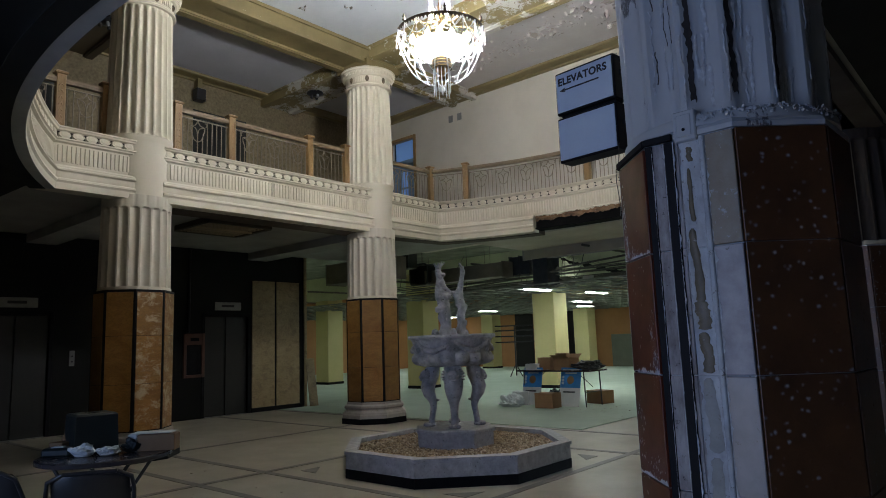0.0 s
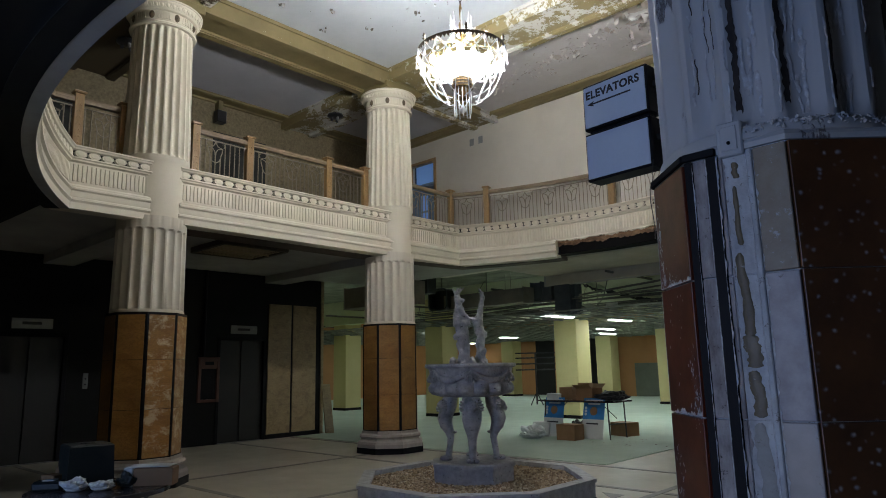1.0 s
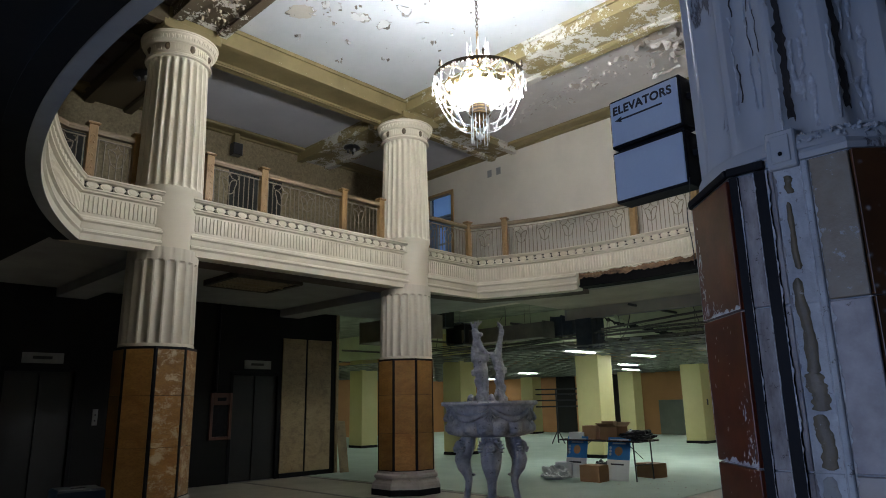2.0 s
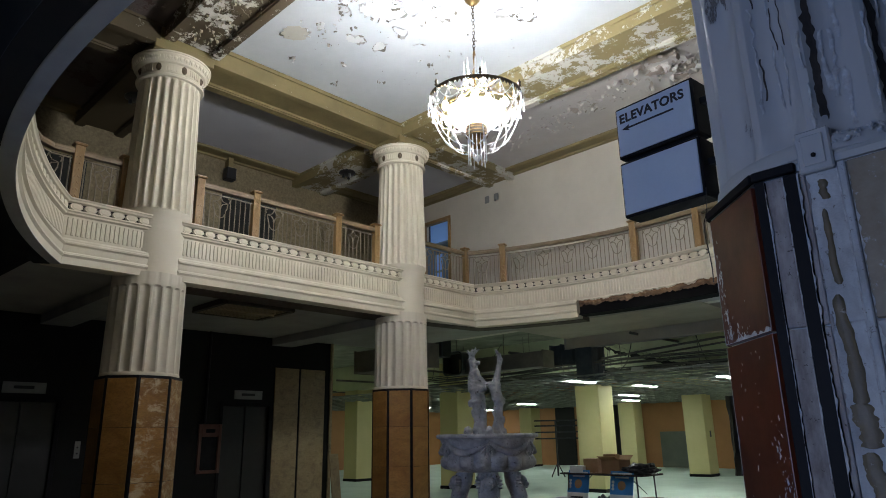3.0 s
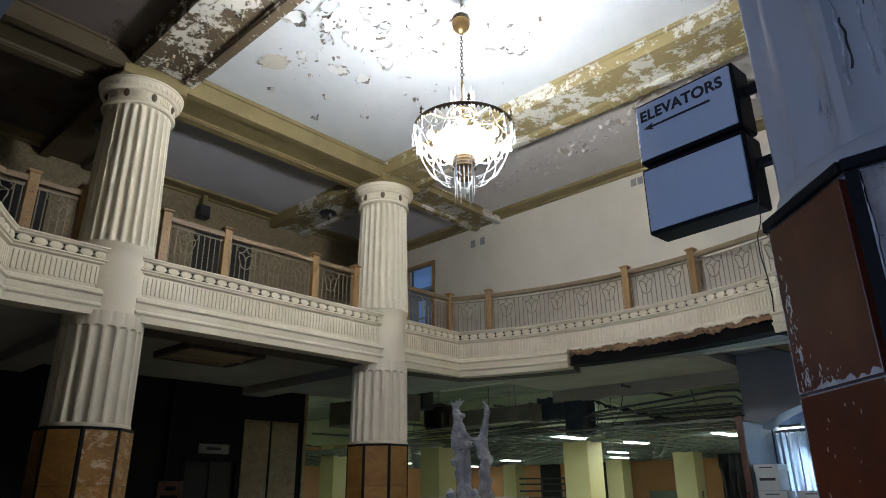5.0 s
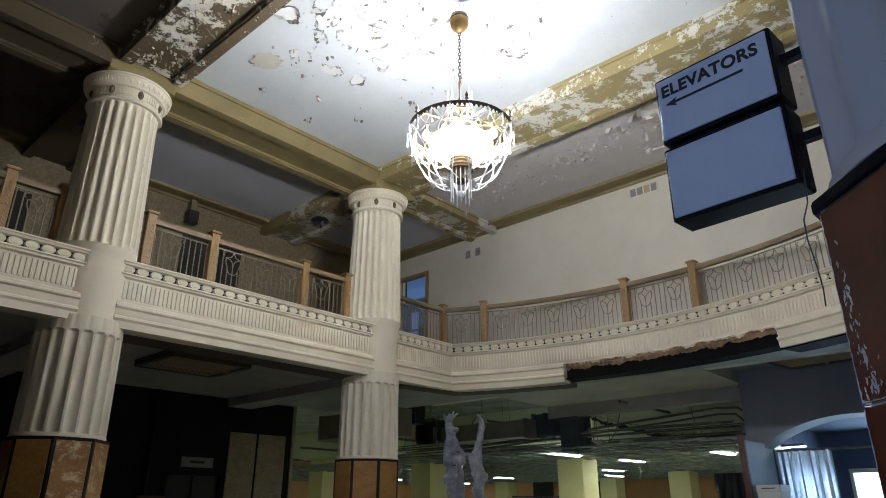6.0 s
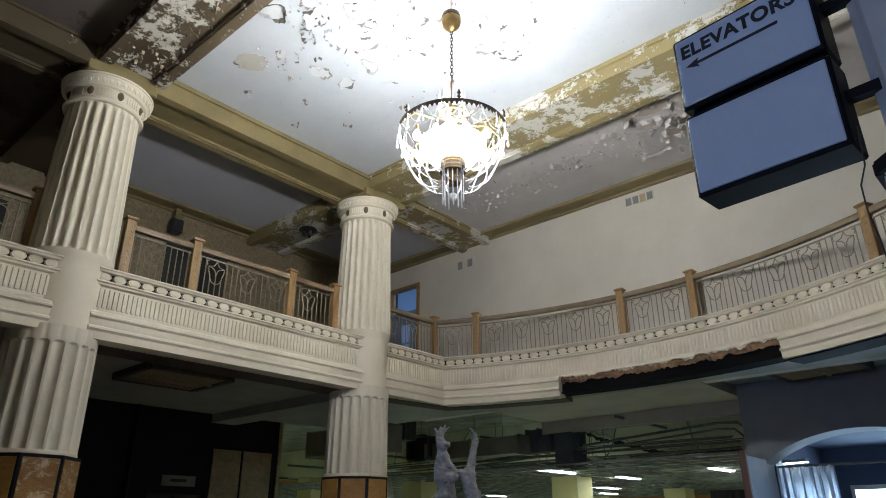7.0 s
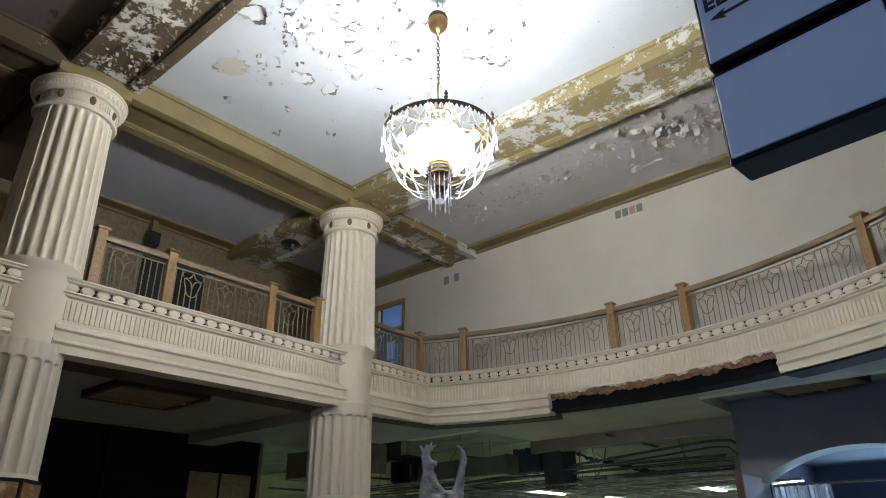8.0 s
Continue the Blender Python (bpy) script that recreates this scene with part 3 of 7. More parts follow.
def capital(parent, z0, z1, r):
    part("neck_ring", lathe([(r - 0.01, z0 - 0.03), (r + 0.035, z0 - 0.025), (r + 0.045, z0), (r + 0.03, z0 + 0.02), (r - 0.01, z0 + 0.03)], 64), CREAM, parent, "", True)
    part("necking", lathe([(r, z0 + 0.02), (r + 0.015, z0 + 0.06), (r + 0.02, z0 + 0.17), (r + 0.0, z0 + 0.19)], 64), CREAM, parent, "", True)
    part("echinus", lathe([(r + 0.0, z0 + 0.17), (r + 0.05, z0 + 0.19), (r + 0.055, z0 + 0.2), (r + 0.08, z0 + 0.22), (r + 0.095, z0 + 0.255), (r + 0.112, z0 + 0.275), (r + 0.115, z0 + 0.29), (r + 0.105, z0 + 0.3), (r + 0.05, z0 + 0.302)], 64), CREAM, parent, "", True)
    part("abacus", lathe([(r + 0.05, z0 + 0.3), (r + 0.118, z0 + 0.302), (r + 0.122, z0 + 0.325), (r + 0.1, z0 + 0.335)], 64), CREAM, parent, "", True)
    part("impost_block", boxed(-r - 0.01, -r - 0.01, z0 + 0.336, r + 0.01, r + 0.01, z1, 0.01), OLIVE, parent, "olive painted block under the beams")
    # egg mouldings round the echinus, joined
    eg = bmesh.new()
    for k in range(40):
        a = 2 * math.pi * k / 40
        m = Matrix.Rotation(a, 4, "Z") @ Matrix.Translation((r + 0.082, 0, z0 + 0.238)) @ Matrix.Rotation(radians(28), 4, "Y") @ Matrix.Diagonal((0.02, 0.026, 0.036, 1))
        bmesh.ops.create_icosphere(eg, subdivisions=1, radius=1.0, matrix=m)
        m = Matrix.Rotation(a + math.pi / 40, 4, "Z") @ Matrix.Translation((r + 0.085, 0, z0 + 0.236)) @ Matrix.Rotation(radians(28), 4, "Y") @ Matrix.Diagonal((0.012, 0.005, 0.036, 1))
        bmesh.ops.create_icosphere(eg, subdivisions=1, radius=1.0, matrix=m)
    tagged(part("egg_moulding", eg, CREAM, parent, "", True), "", "", "", "stuff")
    ro = bmesh.new()
    m = Matrix.Rotation(radians(90), 4, "Y")
    for rr, z, h in ((0.05, 0.0, 0.01), (0.036, 0.01, 0.012), (0.018, 0.02, 0.012)):
        lathe([(rr, z), (rr, z + h * 0.6), (rr * 0.75, z + h)], 16, bm=ro)
    bmesh.ops.transform(ro, matrix=Matrix.Diagonal((1, 0.78, 1.2, 1)) @ m, verts=ro.verts)
    data = mesh("rosette", ro, DARK_GOLD)
    for k in range(8):
        a = 2 * math.pi * k / 8
        shared("rosette", data, parent, Matrix.Rotation(a, 4, "Z") @ Matrix.Translation((r + 0.014, 0, z0 + 0.11)))
    # short reeds between the rosettes
    rd = bmesh.new()
    for k in range(8):
        for j in (-2, -1, 0, 1, 2):
            a = 2 * math.pi * (k + 0.5) / 8 + j * 0.085
            box(rd, r + 0.01, -0.01, z0 + 0.06, r + 0.028, 0.01, z0 + 0.16, m=Matrix.Rotation(a, 4, "Z"))
    tagged(part("necking_reeds", rd, CREAM, parent), "", "", "", "stuff")


# chipped cream; base darker than CREAM for the weaker light on lower shafts
CREAM_LOWER = peeling("chipped_shaded_cream_paint", (0.57, 0.505, 0.4), (0.22, 0.17, 0.11), 0.622, 9.0, (0.5, 0.43, 0.32))
DARK_GOLD = dull("tarnished_gold", (0.14, 0.09, 0.04), (0.06, 0.045, 0.03), 0.5, 20.0, 80, 0.4)


def shaft(th, shaft_mat=None, lower_mat=None):
    part("lower_shaft", fluted(PT + 0.03, FBOT + 0.06, 0.475, 0.462, 20, 0.042, 0.035, 0.16), lower_mat or CREAM_LOWER, th, "", True)
    part("shaft_foot", lathe([(0.44, PT + 0.006), (0.478, PT + 0.008), (0.48, PT + 0.03), (0.472, PT + 0.05)], 48), CREAM, th, "", True)
    part("plain_band", lathe([(0.42, FBOT + 0.05), (0.42, LEDGE - 0.14), (0.425, LEDGE - 0.06), (0.44, LEDGE + 0.02), (0.462, LEDGE + 0.08), (0.464, LEDGE + 0.1), (0.44, LEDGE + 0.13)], 64), CREAM_WORN, th, "plain cream band with chipped paint", True)
    part("upper_shaft", fluted(LEDGE + 0.1, 6.42, 0.465, 0.418, 24, 0.045, 0.1), shaft_mat or CREAM, th, "", True)
    capital(th, 6.44, CEIL - 0.24, 0.425)


def base(th):
    rings(bm := bmesh.new(), [octagon(a, z) for a, z in ((0.59, 0.0), (0.59, 0.1), (0.585, 0.1))])
    part("plinth", bm, BLACK_TRIM, th, "black stone plinth")
    bm = bmesh.new()
    rings(bm, [octagon(a, z) for a, z in ((0.58, 0.1), (0.58, 0.16), (0.565, 0.2), (0.52, 0.235), (0.515, 0.26), (0.545, 0.285), (0.54, 0.32), (0.5, 0.345), (0.5, PB))])
    part("base_moulding", bm, PALE_MARBLE, th, "pale stone base moulding")


def panelled_column(c, worn_faces=()):
    th = thing("column", "cream fluted column with amber marble panels on its octagonal foot", "column", pose(c[0], c[1], 0), "columns round the well")
    base(th)
    rings(bm := bmesh.new(), [octagon(0.484, PB - 0.02), octagon(0.484, PT + 0.005)])
    part("core", bm, BLACK_TRIM, th, "black joint strips")
    w = 2 * 0.49 * math.tan(math.pi / 8) - 0.058
    rows = [(PB + 0.015, PB + 0.62), (PB + 0.624, PB + 1.26), (PB + 1.264, PT - 0.03)]
    for k in range(8):
        for z0, z1 in rows:
            m = Matrix.Rotation(k * math.pi / 4, 4, "Z")
            part("marble_panel", boxed(0.475, -w / 2, z0, 0.489, w / 2, z1, 0.003, m=m), AMBER_WORN if k in worn_faces else AMBER, th)
    shaft(th)
    return th


panelled_column(C1, (0, 1))
panelled_column(C2)


def near_column(c, label, pt, k, turn=0.0):
    """A column whose foot is clad in dark marble; the near one has lost part of it."""
    th = thing("column", label, "column", pose(c[0], c[1], 0, 0, 0, turn), "columns round the well")
    th.scale = (k, k, 1.0)
    base(th)
    rings(bm := bmesh.new(), [octagon(0.47, PB - 0.02), octagon(0.47, pt)])
    part("core", bm, PLASTER, th, "bare plaster core with dried glue")
    return th


N1T = 2.325
SCAB = dull("flaking_pale_scab", (0.7, 0.72, 0.74), (0.36, 0.34, 0.34), 0.8, 26.0, 60, 0.6)
n1 = near_column(N1, "fluted column with peeling paint and dark red marble panels partly stripped", N1T, 1.035, -2.3)
n2 = near_column(N2, "fluted column with brown marble panels beside the well", PT, 1.0)
NW = 2 * 0.49 * math.tan(math.pi / 8)


def face(k):
    return Matrix.Rotation(k * math.pi / 4, 4, "Z")


SEAMS1 = [PB + 0.01, 0.73, 1.234, 1.802, N1T - 0.012]
SEAMS2 = [PB + 0.01, 0.98, 1.62, PT - 0.01]
for th, seams in ((n1, SEAMS1), (n2, SEAMS2)):
    for k in range(8):
        if th is n1 and k == 6:
            continue
        for z0, z1 in zip(seams, seams[1:]):
            part("marble_panel", boxed(0.465, -NW / 2 + 0.008, z0, 0.492, NW / 2 - (0.02 if k < 6 else 0.006), z1 - (0.008 if k < 6 else 0.004), 0.002, m=face(k)), RED_MARBLE if k in (4, 5) and th is n1 else AMBER if k in (3, 4) else BROWN_MARBLE, th)
shaft(n2, BROWN_SHAFT, BROWN_SHAFT)
part("lower_shaft", fluted(N1T + 0.06, FBOT + 0.09, 0.475, 0.49, 16, 0.045, 0.12), SHAFT_PEEL, n1, "fluted shaft with paint peeling in strips", True)
part("shaft_foot", lathe([(0.47, N1T + 0.02), (0.495, N1T + 0.03), (0.49, N1T + 0.07), (0.475, N1T + 0.09)], 48), SHAFT_PEEL, n1, "", True)
rings(bm := bmesh.new(), [octagon(0.486, N1T - 0.01), octagon(0.488, N1T + 0.012), octagon(0.474, N1T + 0.035)])
part("top_bed", bm, SHAFT_PEEL, n1, "crumbling plaster bed under the shaft")
for k, ya, yb in ((3, -NW / 2, NW / 2), (4, -NW / 2, NW / 2), (5, -NW / 2, NW / 2), (6, -NW / 2, -0.066)):
    part("top_strip", boxed(0.484, ya, N1T - 0.012, 0.503, yb, N1T + 0.02, 0.003, m=face(k)), BLACK_TRIM, n1, "black stone strip over the panels")
part("plain_band", lathe([(0.455, FBOT + 0.08), (0.455, LEDGE + 0.1)], 64), CREAM_WORN, n1, "", True)
part("upper_shaft", fluted(LEDGE + 0.07, 6.52, 0.44, 0.41, 20, 0.042, 0.1), CREAM_WORN, n1, "", True)
capital(n1, 6.54, CEIL - 0.24, 0.415)
# south face: strips, bare plaster with glue, pale marble
for z0, z1 in zip(SEAMS1, SEAMS1[1:]):
    part("grey_strip", boxed(0.465, -0.165, z0, 0.486, -0.102, z1 - 0.006, 0.002, m=face(6)), STRIP_STONE, n1)
    part("grey_strip", boxed(0.465, -0.064, z0, 0.482, -0.046, z1 - 0.006, 0.002, m=face(6)), STRIP_STONE, n1)
    part("plaster_bed", boxed(0.465, -0.045, z0, 0.476, 0.05, z1 - 0.004, 0.002, m=face(6)), PLASTER, n1)
    part("pale_panel", boxed(0.465, 0.078, z0, 0.49, NW / 2 - 0.004, z1 - 0.007, 0.003, m=face(6)), STAINED_PALE if z0 > 1.8 else MAUVE_MARBLE if z0 > 0.9 else PALE_MARBLE, n1)
for y, w in ((-0.2, 0.032), (-0.108, 0.042)):
    part("black_strip", boxed(0.465, y, PB, 0.491, y + w, N1T - 0.015, 0.002, m=face(6)), BLACK_TRIM, n1)
part("plaster_ridge", boxed(0.465, 0.052, PB, 0.494, 0.074, N1T - 0.015, 0.004, m=face(6)), PLASTER, n1)
# dried glue runs, bulging ribbons down the bare strip
rng = random.Random(4)
for za, zb, y0, w0, w1, mat in ((2.27, 2.2, -0.006, 0.012, 0.012, GLUE), (2.17, 1.92, -0.014, 0.008, 0.012, GLUE), (1.89, 1.55, -0.012, 0.016, 0.022, GLUE), (1.56, 1.43, -0.004, 0.03, 0.028, GLUE), (1.42, 1.24, -0.002, 0.024, 0.024, GLUE), (1.22, 0.9, 0.0, 0.024, 0.03, GLUE_GREY), (0.88, 0.5, 0.0, 0.028, 0.024, GLUE_GREY)):
    bm = bmesh.new()
    loops = []
    n = 22
    for i in range(n + 1):
        u = i / n
        z = za + (zb - za) * u
        w = (w0 + (w1 - w0) * u) * (1 + 0.35 * noise.noise((u * 5 + za, 0, 0)) + 0.18 * noise.noise((u * 13, za, 0))) * (1 if 0 < i < n else 0.35)
        y = y0 + 0.009 * noise.noise((u * 2.5, za * 3, 1.0)) + 0.01 * u
        e0, e1 = w * (1 + 0.2 * noise.noise((u * 17, 5, za))), w * (1 + 0.2 * noise.noise((u * 17, 9, za)))
        loops.append([(0.4762, y - e0, z), (0.479, y - e0 * 0.7, z), (0.4798, y, z), (0.479, y + e1 * 0.7, z), (0.4762, y + e1, z)])
    rings(bm, loops, False)
    bmesh.ops.transform(bm, matrix=face(6), verts=bm.verts)
    part("glue_run", bm, mat, n1, "dried glue run", True)
# switch box at the foot of the shaft
jb = part("junction_box", boxed(0.462, -0.054, N1T - 0.03, 0.5, 0.048, N1T + 0.115, 0.006, m=face(6)), SHAFT_PEEL, n1, "painted-over switch box")
part("cover_plate", boxed(0.5, -0.036, N1T - 0.01, 0.505, 0.03, N1T + 0.095, 0.003, m=face(6)), SHAFT_PEEL, jb)
part("knob", boxed(0.505, -0.01, N1T + 0.015, 0.511, 0.004, N1T + 0.03, 0.004, m=face(6)), BLACK_TRIM, jb)


def ragged(bm, k, y0, y1, z0, dz, out, step=0.006, seed=0.0, upright=False):
    """A chipped edge on face k: a thin band whose inner side is torn; along the panel's foot, or up its side."""
    n = int(abs(y1 - y0) / step)
    loops = []
    for i in range(n + 1):
        s = y0 + (y1 - y0) * i / n
        h = dz * max(0.06, 0.4 + 0.9 * noise.noise((s * 14 + seed, seed, 0)) + 0.7 * noise.noise((s * 55, seed, 3)))
        pts = [(out, s, z0), (out + 0.0012, s, z0), (out + 0.0012, s, z0 + h), (out, s, z0 + h)] if not upright else [(out, z0, s), (out + 0.0012, z0, s), (out + 0.0012, z0 + h, s), (out, z0 + h, s)]
        loops.append([face(k) @ Vector(p) for p in pts])
    rings(bm, loops)


for k in (4, 5):
    for i, z in enumerate(SEAMS1[:-1]):
        bm = bmesh.new()
        ragged(bm, k, -NW / 2 + 0.01, NW / 2 - 0.022, z + 0.002, 0.022 if i else 0.05, 0.4916, seed=k * 3.1 + i)
        part("chipped_edge", bm, PLASTER, n1, "pale chipped panel edge")
        bm = bmesh.new()
        ragged(bm, k, z + 0.01, SEAMS1[i + 1] - 0.012, -NW / 2 + 0.009, 0.006, 0.4918, seed=k + i * 7.7, upright=True)
        part("chipped_edge", bm, PLASTER, n1, "pale chipped panel edge")
for i, (y, w, mat) in enumerate(((-0.111, 0.006, SCAB), (-0.067, 0.009, SCAB), (-0.047, 0.012, STRIP_STONE), (0.044, 0.012, SCAB), (0.078, 0.012, SCAB), (-0.168, 0.005, SCAB))):
    bm = bmesh.new()
    ragged(bm, 6, PB + 0.02, N1T - 0.02, y, w, 0.4915 if i not in (2, 3) else 0.4765, seed=i * 5.3, upright=True)
    part("crumbled_edge", bm, mat, n1)
# flecks where the red polish has come away
fl = bmesh.new()
for cy, cz, n, sy, sz in ((-0.16, 2.05, 40, 0.012, 0.08), (-0.15, 1.92, 34, 0.02, 0.05), (-0.1, 1.84, 40, 0.05, 0.012), (0.13, 1.33, 44, 0.025, 0.08), (0.15, 1.27, 30, 0.02, 0.04), (-0.13, 0.95, 40, 0.025, 0.12), (0.05, 0.8, 40, 0.07, 0.03), (0.0, 1.95, 4, 0.08, 0.12), (-0.05, 1.55, 12, 0.06, 0.12)):
    for i in range(n):
        y, z = rng.gauss(cy, sy), rng.gauss(cz, sz)
        if abs(y) < NW / 2 - 0.025 and PB + 0.03 < z < N1T - 0.03:
            r = 0.0015 + 0.006 * rng.random() ** 2
            bmesh.ops.create_icosphere(fl, subdivisions=1, radius=1.0, matrix=face(5) @ Matrix.Translation((0.4922, y, z)) @ Matrix.Rotation(rng.uniform(-0.6, 0.6), 4, "X") @ Matrix.Diagonal((0.0012, r * 0.6, r * 1.7, 1)))
tagged(part("pale_flecks", fl, PLASTER, n1, "pale flecks in the red panels"), "", "", "", "stuff")
# the shaft's torn paint: dark open cracks along the flutes with curling scabs beside them
CRACK = dull("dark_open_crack", (0.045, 0.036, 0.032), (0.1, 0.085, 0.075), 0.9, 9.0, 60, 0.3)


def flute_radius(a, z):
    """The shaft's outline at an angle in degrees."""
    u = (a % 22.5) / 22.5
    q = abs(u - 0.5) * 2 / 0.84
    return 0.475 + (0.49 - 0.475) * (z - N1T - 0.06) / (FBOT - N1T) - (0.045 * (1 - q * q) ** 0.8 if q < 1 else 0.0)


def torn_strip(name, a0, z0, z1, w, lift, mat, seed, gaps=0.0):
    bm = bmesh.new()
    n = int((z1 - z0) / 0.008)
    run = []
    for i in range(n + 1):
        z = z0 + (z1 - z0) * i / n
        a = a0 + 1.6 * noise.noise((z * 6, seed, 0)) + 0.8 * noise.noise((z * 25, seed, 4))
        ww = w * (0.75 + (0.8 * noise.noise((z * 9, seed, 8)) + 0.8 * noise.noise((z * 41, seed, 2))) * (1.0 if lift else 0.45))
        if gaps and noise.noise((z * 5, seed, 12)) < gaps - 0.5:
            ww = 0.0
        if ww <= 0.08 * w:
            if len(run) > 2:
                rings(bm, run, False)
            run = []
            continue
        loop = []
        for s, h in ((-1, 0.0015), (-0.5, 0.0015 + lift * 0.5 * (1 + noise.noise((z * 40, seed, 1)))), (0.3, 0.0015 + lift * (1 + 0.8 * noise.noise((z * 30, seed, 6)))), (1, 0.002 + lift * 1.3 * abs(noise.noise((z * 22, seed, 9))))):
            aa = a + math.degrees(ww * s / 0.47)
            r = flute_radius(aa, z) + h
            loop.append((r * math.cos(radians(aa)), r * math.sin(radians(aa)), z))
        run.append(loop)
    if len(run) > 2:
        rings(bm, run, False)
    if bm.verts:
        part(name, bm, mat, n1, "", False)


for i, a in enumerate((-85.5, -63.5, -40.5, -18.0, 4.0)):
    torn_strip("open_crack", a, N1T + 0.1, FBOT + 0.05, 0.015 + 0.002 * i, 0.0, CRACK, 3.0 + i)
    for q in range(3):
        torn_strip("paint_scab", a + 3.5 + 3.2 * q, N1T + 0.1, FBOT + 0.04, 0.011, 0.0028, SCAB, 13.0 + 5 * i + q, 0.42)
    torn_strip("paint_scab", a - 3.4, N1T + 0.12, FBOT + 0.02, 0.007, 0.003, SCAB, 93.0 + i, 0.4)
for i, a in enumerate((-96.0, -100.0, -107.0)):
    torn_strip("open_crack", a, N1T + 0.3, FBOT + 0.02, 0.0035, 0.0, CRACK, 43.0 + i, 0.5)
    torn_strip("paint_scab", a - 1.5, N1T + 0.25, FBOT, 0.005, 0.003, SCAB, 53.0 + i, 0.4)
# crumbling plaster round the shaft's foot
cr = bmesh.new()
for i in range(260):
    a = radians(rng.uniform(-95, 10))
    r = rng.uniform(0.475, 0.5)
    s = rng.uniform(0.004, 0.012)
    bmesh.ops.create_icosphere(cr, subdivisions=1, radius=1.0, matrix=Matrix.Translation((r * math.cos(a), r * math.sin(a), N1T + 0.05 + rng.uniform(0, 0.04))) @ Euler((rng.random() * 3, rng.random() * 3, 0)).to_matrix().to_4x4() @ Matrix.Diagonal((s, s * 0.7, s * 0.35, 1)))
tagged(part("crumbled_plaster", cr, SCAB, n1, "crumbled plaster at the foot of the shaft"), "", "", "", "stuff")

# ---------- more materials for the things ----------
BRASS = dull("aged_brass", (0.3, 0.19, 0.075), (0.16, 0.1, 0.045), 0.35, 12, 60, 0.1, metal=0.85)
DARK_BRASS = dull("tarnished_dark_brass", (0.075, 0.05, 0.03), (0.04, 0.028, 0.018), 0.5, 12, 60, 0.1, metal=0.5)
CRYSTAL = dull("frosted_crystal", (0.85, 0.86, 0.88), (0.8, 0.82, 0.84), 0.15, 20, 60, 0.05)
BULB = glow("bulb_glow", (0.95, 0.98, 1.0), 60.0)
SIGN = dull("white_sign_face", (0.6, 0.7, 0.84), (0.55, 0.64, 0.78), 0.4, 2, 80, 0.02)
INK = dull("black_letter_paint", (0.02, 0.018, 0.025), (0.03, 0.026, 0.03), 0.5, 5, 60, 0.02)
STEEL_DOOR = dull("dull_grey_door", (0.021, 0.0205, 0.019), (0.015, 0.0147, 0.0137), 0.4, 1.5, 60, 0.05)
PLY = veined("stained_plywood", (0.48, 0.36, 0.19), (0.36, 0.26, 0.13), (0.15, 0.1, 0.05), (0.22, 0.155, 0.085))
RED_WOOD = dull("red_cabinet_wood", (0.11, 0.04, 0.022), (0.075, 0.028, 0.016), 0.5, 5, 50, 0.1)
GREY_PLATE = dull("brushed_grey_plate", (0.26, 0.26, 0.25), (0.2, 0.2, 0.19), 0.35, 5, 60, 0.05, metal=0.3)
VENT_GRILLE = dull("brown_vent_grille", (0.48, 0.35, 0.21), (0.36, 0.26, 0.15), 0.6, 8, 60, 0.2)
VENT_FRAME = dull("brown_vent_frame", (0.075, 0.05, 0.032), (0.045, 0.031, 0.02), 0.6, 8, 60, 0.2)
PALE_GREEN = dull("pale_green_concrete", (0.62, 0.66, 0.44), (0.5, 0.54, 0.35), 0.8, 1.6, 40, 0.4, spot=(0.2, 0.2, 0.14), spot_at=0.67)
GRID = dull("dusty_ceiling_grid", (0.34, 0.36, 0.32), (0.16, 0.17, 0.15), 0.6, 3, 40, 0.05)
TILE = dull("stained_ceiling_tile", (0.26, 0.27, 0.23), (0.13, 0.135, 0.11), 0.9, 3, 60, 0.4, vary=0.3)
CARD = dull("brown_cardboard", (0.3, 0.17, 0.08), (0.24, 0.13, 0.06), 0.8, 3, 60, 0.15, vary=0.25)
WHITE_CARD = dull("white_box_card", (0.62, 0.62, 0.6), (0.54, 0.54, 0.52), 0.7, 3, 60, 0.05)
BLUE_PRINT = dull("blue_printed_card", (0.03, 0.2, 0.5), (0.025, 0.16, 0.42), 0.5, 3, 60, 0.05)
POLY = dull("white_plastic_bag", (0.72, 0.72, 0.7), (0.6, 0.6, 0.58), 0.35, 6, 60, 0.1)
BLACK_PLASTIC = dull("black_plastic", (0.015, 0.015, 0.017), (0.025, 0.025, 0.027), 0.35, 4, 60, 0.1)
TEAL_BIN = dull("dark_teal_plastic", (0.011, 0.016, 0.015), (0.008, 0.012, 0.011), 0.5, 3, 60, 0.08)
TABLE_TOP = dull("worn_dark_tabletop", (0.06, 0.05, 0.05), (0.035, 0.03, 0.035), 0.25, 4, 60, 0.08)
GRAVEL = dull("tan_gravel", (0.34, 0.25, 0.15), (0.2, 0.14, 0.09), 0.8, 40, 90, 0.3)
ROOM_BLUE = dull("blue_grey_wall", (0.05, 0.065, 0.115), (0.04, 0.052, 0.095), 0.7, 1, 50, 0.1)
WINDOW_SKY = glow("daylight_backdrop", (0.2, 0.38, 0.75), 0.22)
WINDOW_BRIGHT = glow("bright_daylight_backdrop", (0.5, 0.74, 1.0), 9.0)
BLUE_DOOR = dull("blue_grey_door_paint", (0.18, 0.26, 0.38), (0.14, 0.21, 0.32), 0.5, 2, 60, 0.05)
SHEET = Nodes("cloudy_plastic_sheet")
SHEET.b.inputs["Transmission Weight"].default_value = 0.75
